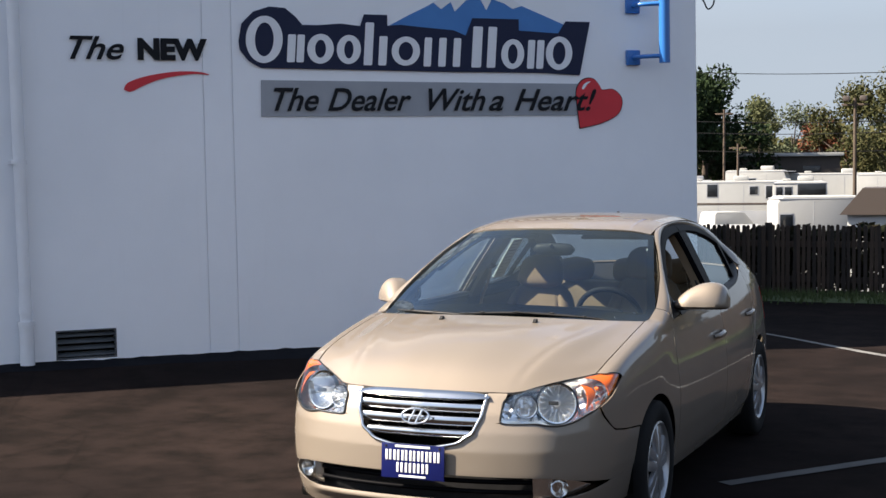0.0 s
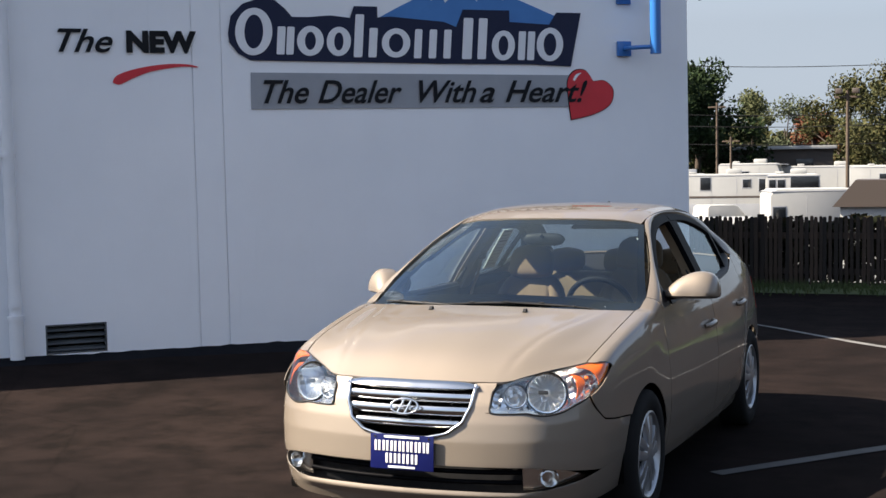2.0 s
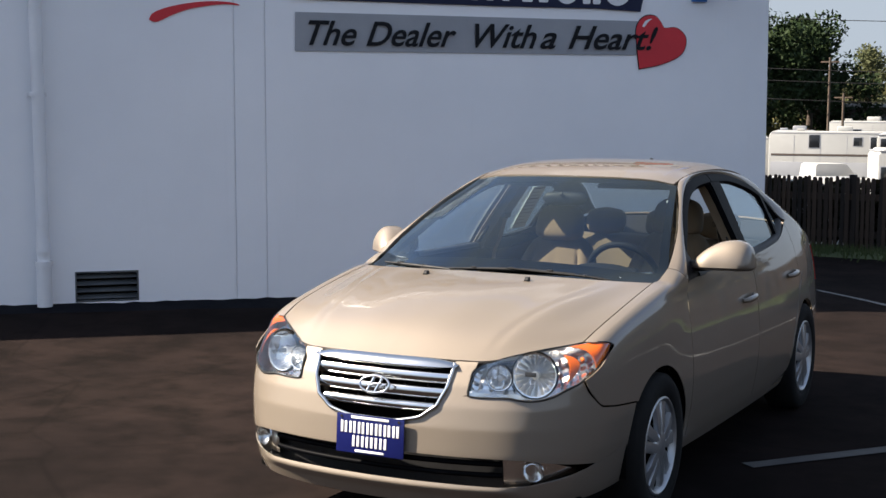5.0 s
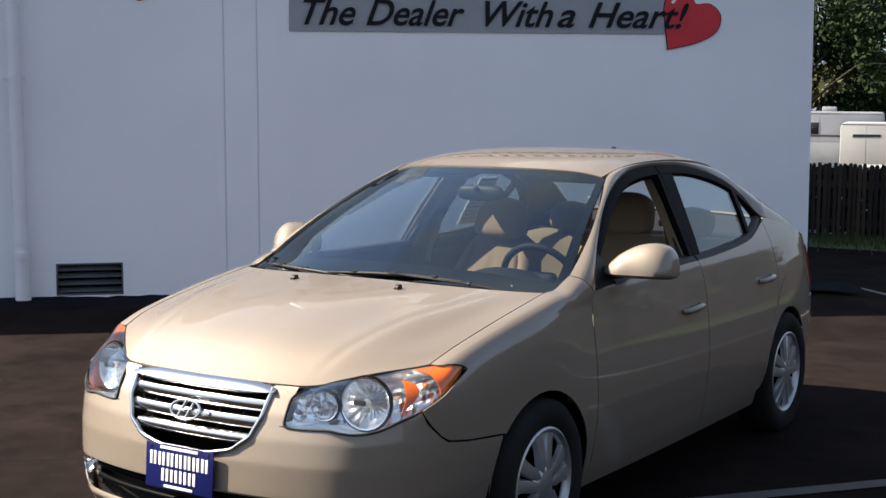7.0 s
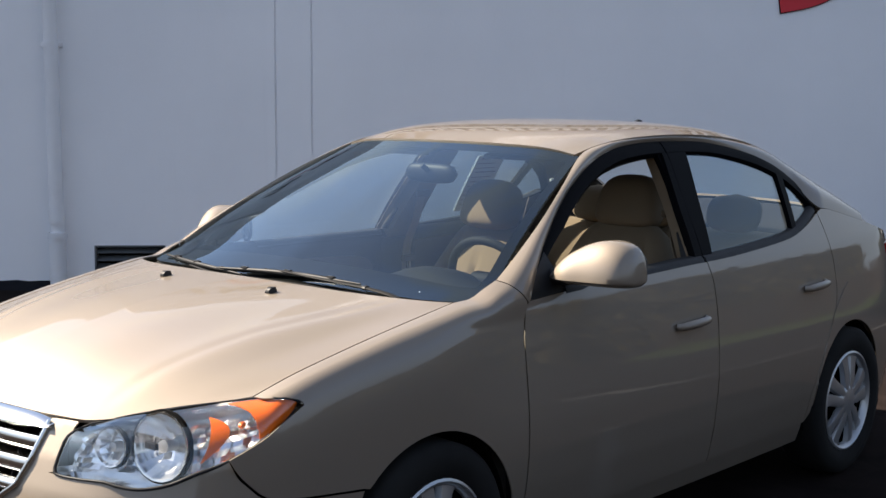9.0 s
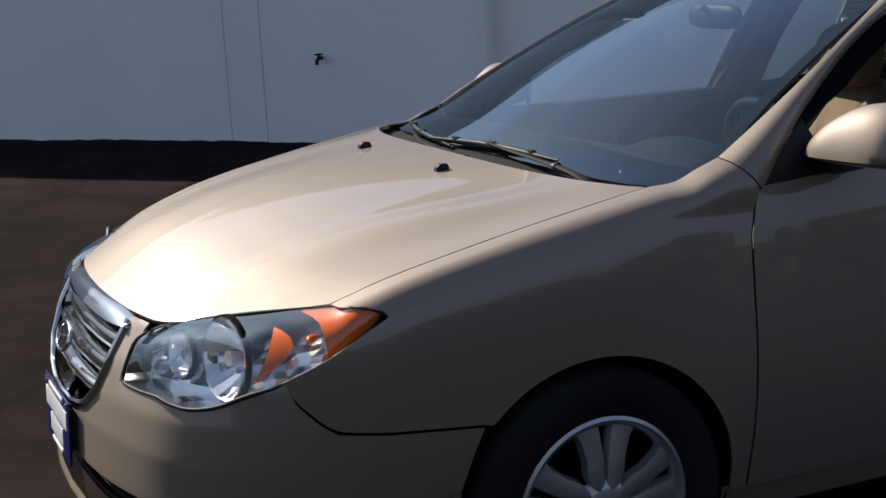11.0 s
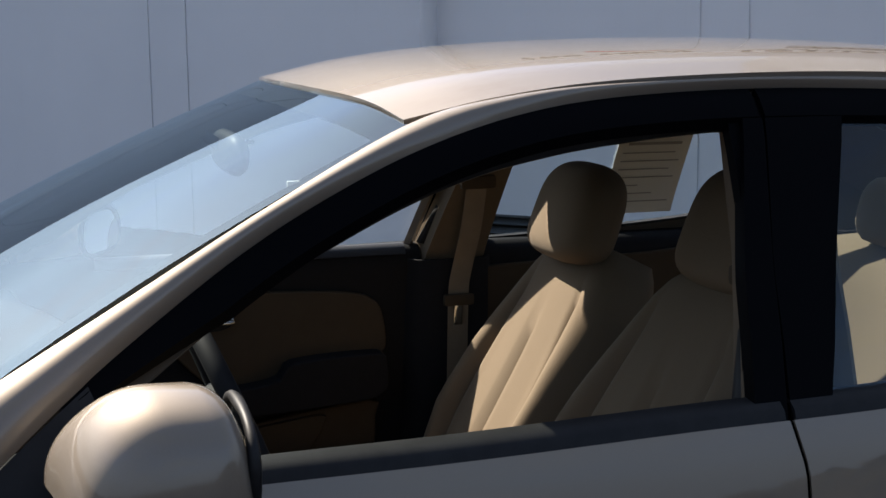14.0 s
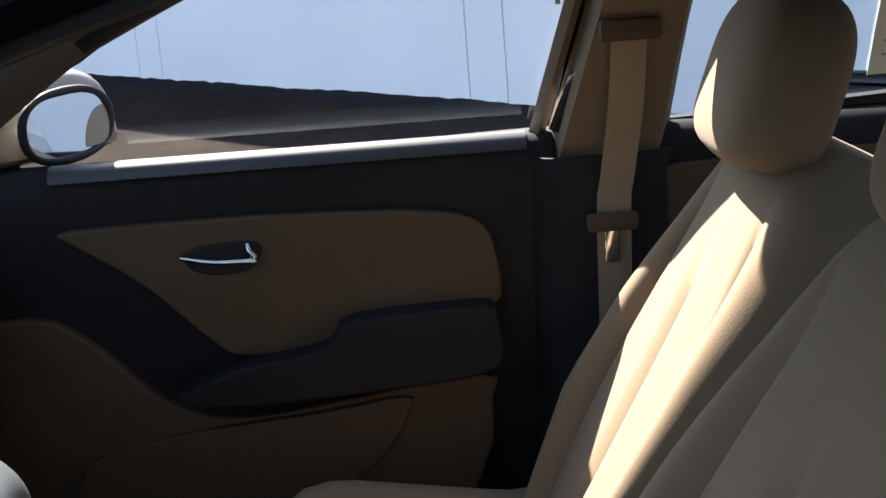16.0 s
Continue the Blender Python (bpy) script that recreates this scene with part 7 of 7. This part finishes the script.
def build_rv(name, at, yaw, length, height, width, skin_mat, label, nose="flat", windows=((0.25, 0.55), (0.7, 0.55)), stripe=True, roof_unit=True):
    """A caravan or motorhome: rounded body, windows, stripe, roof unit, wheels. Its long side faces local -y."""
    rv = thing(name, label, "camper", Matrix.Translation(at) @ Matrix.Rotation(radians(yaw), 4, "Z"), "parked campers")
    z0, r = 0.55, 0.18
    prof = [(-length / 2, z0), (length / 2, z0), (length / 2, z0 + height * 0.55), (length / 2 - (0.55 if nose == "slant" else 0.08), z0 + height - 0.05), (length / 2 - (0.75 if nose == "slant" else 0.2), z0 + height), (-length / 2 + 0.2, z0 + height), (-length / 2, z0 + height - 0.2)]
    bm = bmesh.new()
    f = [bm.verts.new((x, -width / 2, z)) for x, z in prof]
    g = [bm.verts.new((x, width / 2, z)) for x, z in prof]
    bm.faces.new(f)
    bm.faces.new(g[::-1])
    for i in range(len(prof)):
        j = (i + 1) % len(prof)
        bm.faces.new((f[i], g[i], g[j], f[j]))
    bmesh.ops.recalc_face_normals(bm, faces=bm.faces)
    bmesh.ops.bevel(bm, geom=bm.edges[:], offset=0.07, segments=2, affect="EDGES", profile=0.6)
    part("body", bm, skin_mat, rv, "", True)
    for u, v, *size in windows:
        w, h = size or (0.75, 0.5)
        at = (-length / 2 + length * u, -width / 2 - 0.006, z0 + height * v)
        pane = box("window", (w, 0.03, h), at, WINDOW_DARK, rv, "dark window", 0.02)
        box("window_frame", (w + 0.08, 0.015, h + 0.08), (at[0], at[1] + 0.004, at[2]), RV_GREY, pane, "grey window frame", 0.01)
    for x in np.arange(-length / 2 + 1.2, length / 2 - 0.6, 1.25):
        box("seam", (0.02, 0.012, height * 0.86), (x, -width / 2 - 0.001, z0 + height * 0.5), RV_GREY, rv, "grey panel seam", 0.004)
    box("roof_edge", (length * 0.97, width * 1.01, 0.05), (0, 0, z0 + height - 0.09), RV_GREY, rv, "grey roof edge trim", 0.02)
    if nose == "slant":
        box("windscreen", (0.04, width * 0.82, height * 0.36), (length / 2 - 0.22, 0, z0 + height * 0.72), WINDOW_DARK, rv, "dark windscreen", 0.02, Matrix.Rotation(radians(-25), 4, "Y"))
    if stripe:
        box("stripe", (length * 0.96, 0.012, 0.10), (0, -width / 2 - 0.003, z0 + height * 0.60), RV_BAND, rv, "brown stripe", 0.004)
        box("lower_band", (length * 0.97, 0.014, height * 0.42), (0, -width / 2 - 0.004, z0 + height * 0.27), RV_GREY, rv, "grey lower band", 0.004)
    if roof_unit:
        box("roof_unit", (0.75, 0.6, 0.26), (length * 0.1, 0, z0 + height + 0.12), skin_mat, rv, "white roof unit", 0.08)
        box("roof_vent", (0.4, 0.4, 0.12), (-length * 0.25, 0, z0 + height + 0.06), skin_mat, rv, "white roof vent", 0.04)
    for u in (-0.28, 0.30):
        spun("wheel", [(-0.1, 0.05), (-0.1, 0.33), (0.1, 0.33), (0.1, 0.05)], RUBBER, rv, "black wheel", pose(length * u, -width / 2 + 0.12, 0.335, 0, 0, 90), 20)
        spun("wheel", [(-0.1, 0.05), (-0.1, 0.33), (0.1, 0.33), (0.1, 0.05)], RUBBER, rv, "black wheel", pose(length * u, width / 2 - 0.12, 0.335, 0, 0, 90), 20)
    box("skirt", (length * 0.9, width * 0.86, 0.35), (0, 0, z0 - 0.1), RV_BAND, rv, "dark skirt", 0.03)
    return rv


def build_pickup(at, yaw):
    """A crew-cab pickup truck, its nose towards local +x."""
    truck = thing("pickup_truck", "white crew-cab pickup truck parked before the campers", "truck", Matrix.Translation(at) @ Matrix.Rotation(radians(yaw), 4, "Z"))
    length, high = 5.3, 1.95

    def swept(name, prof, half, mat, parent, label="", tuck=0.0):
        bm = bmesh.new()
        f = [bm.verts.new((x, -half + tuck * (z > 1.3), z)) for x, z in prof]
        g = [bm.verts.new((x, half - tuck * (z > 1.3), z)) for x, z in prof]
        bm.faces.new(f)
        bm.faces.new(g[::-1])
        for i in range(len(prof)):
            j = (i + 1) % len(prof)
            bm.faces.new((f[i], g[i], g[j], f[j]))
        bmesh.ops.recalc_face_normals(bm, faces=bm.faces)
        bmesh.ops.bevel(bm, geom=bm.edges[:], offset=0.04, segments=2, affect="EDGES", profile=0.6)
        return part(name, bm, mat, parent, label, True)

    swept("body", [(-length / 2, 0.50), (length / 2, 0.50), (length / 2, 1.08), (length / 2 - 0.15, 1.20), (-length / 2, 1.24)], 0.95, RV_WHITE, truck)
    cab = swept("cab", [(-0.95, 1.15), (1.35, 1.15), (0.70, high - 0.05), (0.55, high), (-0.75, high), (-0.88, high - 0.08)], 0.92, RV_WHITE, truck, "", 0.12)
    for side in (-1, 1):
        for a, b in ((-0.78, -0.35), (-0.25, 0.20), (0.28, 0.72)):
            box("side_window", (b - a, 0.03, 0.40), ((a + b) / 2, side * 0.835, 1.56), WINDOW_DARK, cab, "dark side window", 0.02, Matrix.Rotation(radians(side * 10), 4, "X"))
        for x in (-1.7, 1.65):
            spun("wheel", [(-0.12, 0.05), (-0.12, 0.37), (0.12, 0.37), (0.12, 0.05)], RUBBER, truck, "black wheel", pose(x, side * 0.84, 0.372, 0, 0, 90), 20)
    box("windscreen", (0.03, 1.40, 0.62), (1.0, 0, 1.56), WINDOW_DARK, cab, "dark windscreen", 0.02, Matrix.Rotation(radians(-38), 4, "Y"))


def build_vehicles():
    white, motor = "white box trailer parked beyond the fence", "white motorhome with dark windows parked beyond the fence"
    build_rv("box_trailer", spot(8.1, 48), 20, 3.0, 2.50, 2.0, RV_WHITE, white, windows=((0.10, 0.66, 0.42, 0.5),), stripe=False, roof_unit=False)
    build_rv("camper", spot(11.55, 72), 12, 6.0, 2.90, 2.4, RV_WHITE, motor, "flat", ((0.36, 0.83, 0.5, 0.62), (0.70, 0.83, 0.4, 0.4), (0.87, 0.80, 0.85, 0.62)))
    build_rv("camper", spot(10.3, 84), 4, 4.0, 3.45, 2.4, RV_WHITE, motor, "slant", ((0.4, 0.80, 0.5, 0.4),))
    build_rv("camper", spot(8.75, 68), 9, 2.5, 2.88, 5.0, RV_WHITE, motor, "flat", ((0.12, 0.84, 0.28, 0.4), (0.28, 0.84, 0.32, 0.4), (0.70, 0.86, 1.25, 0.55)))
    build_rv("camper", spot(7.35, 86), 10, 6.6, 3.25, 2.4, RV_WHITE, motor, "flat", ((0.82, 0.79, 0.6, 0.42), (0.3, 0.79, 0.5, 0.42)), stripe=False)
    build_rv("camper", spot(4.9, 84), 6, 5.0, 3.2, 2.4, RV_WHITE, motor, "flat", ((0.4, 0.79, 0.6, 0.42),))
    build_rv("fifth_wheel_trailer", spot(16.9, 77), 17, 7.0, 3.1, 2.4, RV_GREY, "grey fifth-wheel trailer parked beyond the fence", "flat", ((0.25, 0.75), (0.5, 0.72, 0.4, 0.6)))
    build_rv("camper", spot(14.9, 74), 15, 2.5, 2.6, 3.0, RV_WHITE, "white trailer nose parked beyond the fence", "flat", ((0.5, 0.75, 1.3, 0.12),), stripe=False, roof_unit=False)
    build_rv("camper", spot(13.0, 80), 13, 2.4, 2.9, 3.0, RV_GREY, "grey camper parked beyond the fence", "flat", ((0.5, 0.75, 0.9, 0.5),))
    build_rv("camper", spot(21.0, 70), 21, 6.0, 2.9, 2.3, RV_GREY, "grey camper parked beyond the fence", "flat", ((0.3, 0.75),))
    build_pickup(spot(11.75, 69, -2.1), 38)
    # low white cars just behind the fence
    for yaw, far, w in ((15.6, 24.5, 4.3), (18.5, 26.5, 4.3), (11.9, 25.0, 4.2)):
        p = spot(yaw, far, -0.62)
        c = thing("parked_car", "white car parked just behind the picket fence", "car", Matrix.Translation(p) @ Matrix.Rotation(radians(yaw), 4, "Z"), "cars behind the fence")
        prof = [(-0.5, 0.25), (-0.48, 0.75), (-0.42, 0.95), (-0.27, 1.02), (-0.15, 1.40), (0.16, 1.42), (0.33, 1.02), (0.47, 0.92), (0.5, 0.72), (0.5, 0.25)]
        rows = []
        for y, k in ((-0.85, 0.80), (-0.80, 1.0), (0.80, 1.0), (0.85, 0.80)):
            rows.append([(x * w * (0.97 + 0.03 * k), y * (0.78 if z > 1.2 else 1), z if k == 1 else 0.25 + (z - 0.25) * 0.95) for x, z in prof])
        loops("body", rows, RV_WHITE, c)
        for x in (-0.30, 0.30):
            for y in (-0.78, 0.78):
                spun("wheel", [(-0.09, 0.05), (-0.09, 0.31), (0.09, 0.31), (0.09, 0.05)], RUBBER, c, "", pose(x * w, y, 0.31, 0, 0, 90), 18)
        for y in (-0.76, 0.76):
            box("side_window", (w * 0.34, 0.03, 0.30), (0, y * 0.93, 1.18), WINDOW_DARK, c, "dark window", 0.02)


build_vehicles()


def build_tree(at, height, spread_r, leaf, label, seed, trunk_share=0.22, count=2600, leaf_size=0.28, cone=False):
    tree = thing("tree", label, "tree", Matrix.Translation(at), "trees beyond the lot")
    rnd = random.Random(seed)
    count, leaf_size = int(count * 1.8), leaf_size * 0.70
    tube("trunk", [(0, 0, 0), (0.1 * rnd.gauss(0, 1), 0.1, height * 0.35), (0.15 * rnd.gauss(0, 1), 0, height * 0.8)], [0.28 * height / 9, 0.18 * height / 9, 0.05], BARK, tree, "brown trunk", sides=10)
    clumps = []
    for k in range(34):
        z = trunk_share + (1 - trunk_share) * rnd.random() ** 0.9
        t = (z - trunk_share) / (1 - trunk_share)
        env = (1 - t) ** 0.75 if cone else math.sin(math.pi * min(1, 0.18 + 0.80 * t)) ** 0.7
        a, r = rnd.uniform(0, 2 * math.pi), spread_r * env * rnd.random() ** 0.5
        clumps.append((Vector((r * math.cos(a), r * math.sin(a), z * height)), spread_r * (0.16 + 0.16 * rnd.random())))
    for c, s in clumps[:9]:
        root = Vector((0, 0, max(trunk_share * height * 0.8, c.z - spread_r * 0.6)))
        tube("limb", [tuple(root), tuple((root + c) / 2 + Vector((0, 0, 0.15))), tuple(c)], [0.09 * height / 9, 0.05, 0.02], BARK, tree, "", sides=6)
    verts, faces = [], []
    for i in range(count):
        c, s = clumps[rnd.randrange(len(clumps))]
        d = Vector((rnd.gauss(0, 1), rnd.gauss(0, 1), rnd.gauss(0, 0.75)))
        p = c + d.normalized() * s * (0.25 + 0.85 * rnd.random() ** 0.6)
        n = Vector((rnd.gauss(0, 1), rnd.gauss(0, 1), rnd.gauss(0.4, 1))).normalized()
        t = n.orthogonal().normalized()
        t = (Matrix.Rotation(rnd.uniform(0, 6.28), 3, n) @ t) * leaf_size * rnd.uniform(0.5, 1.1)
        b = n.cross(t) * rnd.uniform(0.35, 0.6)
        k = len(verts)
        verts += [p - t, p + b, p + t * 1.1, p - b]
        faces.append((k, k + 1, k + 2, k + 3))
    make("crown", verts, faces, leaf, tree, "crown of many small leaves", smooth=False)
    return tree


def build_trees():
    dark = leaf_material("dark_green_leaves", (0.010, 0.021, 0.008), (0.022, 0.037, 0.013))
    pale = leaf_material("pale_green_leaves", (0.060, 0.070, 0.032), (0.098, 0.104, 0.050))
    olive = leaf_material("olive_leaves", (0.036, 0.042, 0.016), (0.070, 0.064, 0.026))
    grey = leaf_material("grey_green_leaves", (0.05, 0.065, 0.035), (0.09, 0.10, 0.06))
    red = leaf_material("rust_red_leaves", (0.10, 0.035, 0.02), (0.15, 0.055, 0.03))
    d_l, p_l, o_l, g_l, r_l = "dark green broadleaf tree behind the campers", "pale green autumn tree behind the campers", "olive green tree behind the campers", "grey green tree behind the campers", "rust red autumn shrub behind the campers"
    build_tree(spot(12.6, 99), 10.5, 4.6, dark, d_l, 1, 0.12, 8640, 0.30)
    build_tree(spot(15.2, 93), 11.6, 5.2, dark, d_l, 2, 0.16, 8640, 0.30)
    build_tree(spot(17.6, 87), 11.9, 5.5, dark, d_l, 3, 0.18, 8640, 0.30)
    build_tree(spot(20.2, 90), 11.0, 5.2, dark, d_l, 9, 0.18, 6240, 0.30)
    build_tree(spot(10.35, 126), 9.8, 3.9, pale, p_l, 4, 0.2, 6240, 0.23)
    build_tree(spot(9.0, 123), 8.8, 3.9, grey, g_l, 5, 0.15, 5280, 0.23)
    build_tree(spot(7.9, 120), 7.8, 3.0, red, r_l, 6, 0.1, 3840, 0.22)
    build_tree(spot(6.6, 111), 10.0, 4.6, olive, o_l, 7, 0.14, 7680, 0.24)
    build_tree(spot(4.9, 108), 10.6, 4.8, olive, o_l, 8, 0.14, 7680, 0.24)
    build_tree(spot(3.0, 114), 10.0, 4.8, grey, g_l, 10, 0.14, 5760, 0.24)
    build_tree(spot(5.8, 132), 11.0, 3.8, grey, g_l, 12, 0.16, 5280, 0.24)
    # a far low row that closes the view
    rnd = random.Random(21)
    verts, faces = [], []
    for i in range(16000):
        yaw = rnd.uniform(-6, 30)
        p = spot(yaw, rnd.uniform(140, 160), -2.1 + (6.6 + 1.6 * noise.noise((yaw * 0.5, 0, 0)) + 1.2) * rnd.random() ** 0.7)
        n = Vector((rnd.gauss(0, 1), rnd.gauss(0, 1), rnd.gauss(0.4, 1))).normalized()
        t = n.orthogonal().normalized() * rnd.uniform(0.3, 0.7)
        b = n.cross(t) * 0.6
        k = len(verts)
        verts += [p - t, p + b, p + t, p - b]
        faces.append((k, k + 1, k + 2, k + 3))
    tagged(make("far_hedge", verts, faces, olive, smooth=False), "far low row of olive green trees on the horizon", "trees", kind="stuff")
    # foliage along the near side of the lot, behind the walk, unseen but mirrored in the paint
    verts, faces = [], []
    for i in range(42000):
        y = rnd.uniform(-42, 52)
        # rises past y = 9, height added to darken what the car's side mirrors
        top = float(np.interp(y, [-42, 9, 15, 22, 52], [1.7, 1.75, 3.9, 5.2, 5.6])) + 0.8 * noise.noise((y * 0.22, 4, 0)) + 0.7 * noise.noise((y * 0.9, 8, 0))
        p = Vector((15.5 + rnd.gauss(0, 0.9), y, 0.1 + (top - 0.1) * rnd.random() ** 0.85))
        n = Vector((rnd.gauss(0, 1), rnd.gauss(0, 1), rnd.gauss(0.4, 1))).normalized()
        t = n.orthogonal().normalized() * rnd.uniform(0.2, 0.45)
        b = n.cross(t) * 0.6
        k = len(verts)
        verts += [p - t, p + b, p + t, p - b]
        faces.append((k, k + 1, k + 2, k + 3))
    brown = leaf_material("brown_shrub_leaves", (0.030, 0.026, 0.014), (0.055, 0.045, 0.024))
    tagged(make("unseen_foliage_row", verts, faces, brown, smooth=False), "unseen row of brown-green foliage along the lot's near side, mirrored in the paint", "shrubs", kind="stuff")


build_trees()


def build_poles():
    for name, yaw, far, top, lamp in (("utility_pole", 6.65, 55, 4.55, True), ("utility_pole", 11.75, 79, 5.3, False), ("utility_pole", 11.2, 80, 3.4, False)):
        p = spot(yaw, far)
        pole = thing(name, "brown wooden utility pole with cross arm" if not lamp else "brown wooden pole with two floodlights", "pole", Matrix.Translation(p))
        h = top + 2.1
        if yaw == 11.75:
            wires_pole, p_wires = pole, p
        tube("shaft", [(0, 0, 0), (0, 0, h)], [0.085, 0.06], POLE_WOOD, pole, sides=10)
        box("cross_arm", (1.0, 0.07, 0.08), (0, 0, h - 0.25), POLE_WOOD, pole, "", 0.01)
        if lamp:
            for x in (-0.45, 0.45):
                box("floodlight", (0.26, 0.22, 0.20), (x * 0.7, -0.1, h - 0.02), RV_BAND, pole, "dark floodlight", 0.04)
    # overhead wires
    for y0, y1, z0, z1, far in ((15, 3.5, 7.5, 7.1, 79), (15, 3.5, 4.75, 4.5, 79), (15, 3.5, 4.1, 3.9, 79), (15, 3.5, 3.1, 2.9, 79)):
        a, b = spot(y0, far, z0) - p_wires, spot(y1, far, z1) - p_wires
        m_ = (a + b) / 2 - Vector((0, 0, 0.15))
        tube("wire", [tuple(a), tuple(m_), tuple(b)], 0.022, BLACK_PLASTIC, wires_pole, "thin dark overhead wire", sides=6, n=24)
    # the long low building behind the campers
    p = spot(9.9, 101)
    hut = thing("low_building", "long low dark building with a pale flat roof edge", "building", Matrix.Translation(p) @ Matrix.Rotation(radians(10), 4, "Z"))
    wall_mat = grained("brown_siding", (0.07, 0.055, 0.045), (0.05, 0.042, 0.036), 8, 0.85, 0.3)
    box("wall", (9.5, 4, 5.0), (0, 2, 2.5), wall_mat, hut, "", 0.02)
    box("roof", (10.0, 4.6, 0.24), (0, 2, 5.1), RV_WHITE, hut, "pale flat roof", 0.03)
    for x in (-2.6, 0.2, 2.8):
        box("window", (1.2, 0.05, 0.8), (x, -0.01, 3.9), WINDOW_DARK, hut, "dark window", 0.02)
    p = spot(5.0, 40)
    shed = thing("small_shed", "small white shed with a brown gable roof", "shed", Matrix.Translation(p) @ Matrix.Rotation(radians(5), 4, "Z"))
    box("wall", (2.6, 2.6, 2.7), (0, 0, 1.35), RV_WHITE, shed, "", 0.02)
    roof = flat_shape("roof", [(-1.5, 2.68), (1.5, 2.68), (0.9, 3.40), (-0.9, 3.40)], 2.9, RV_BAND, shed, "brown roof", pose(0, 1.45, 0))
    box("door", (0.9, 0.05, 1.6), (0.4, -1.305, 0.85), RV_GREY, shed, "grey door", 0.01)


build_poles()
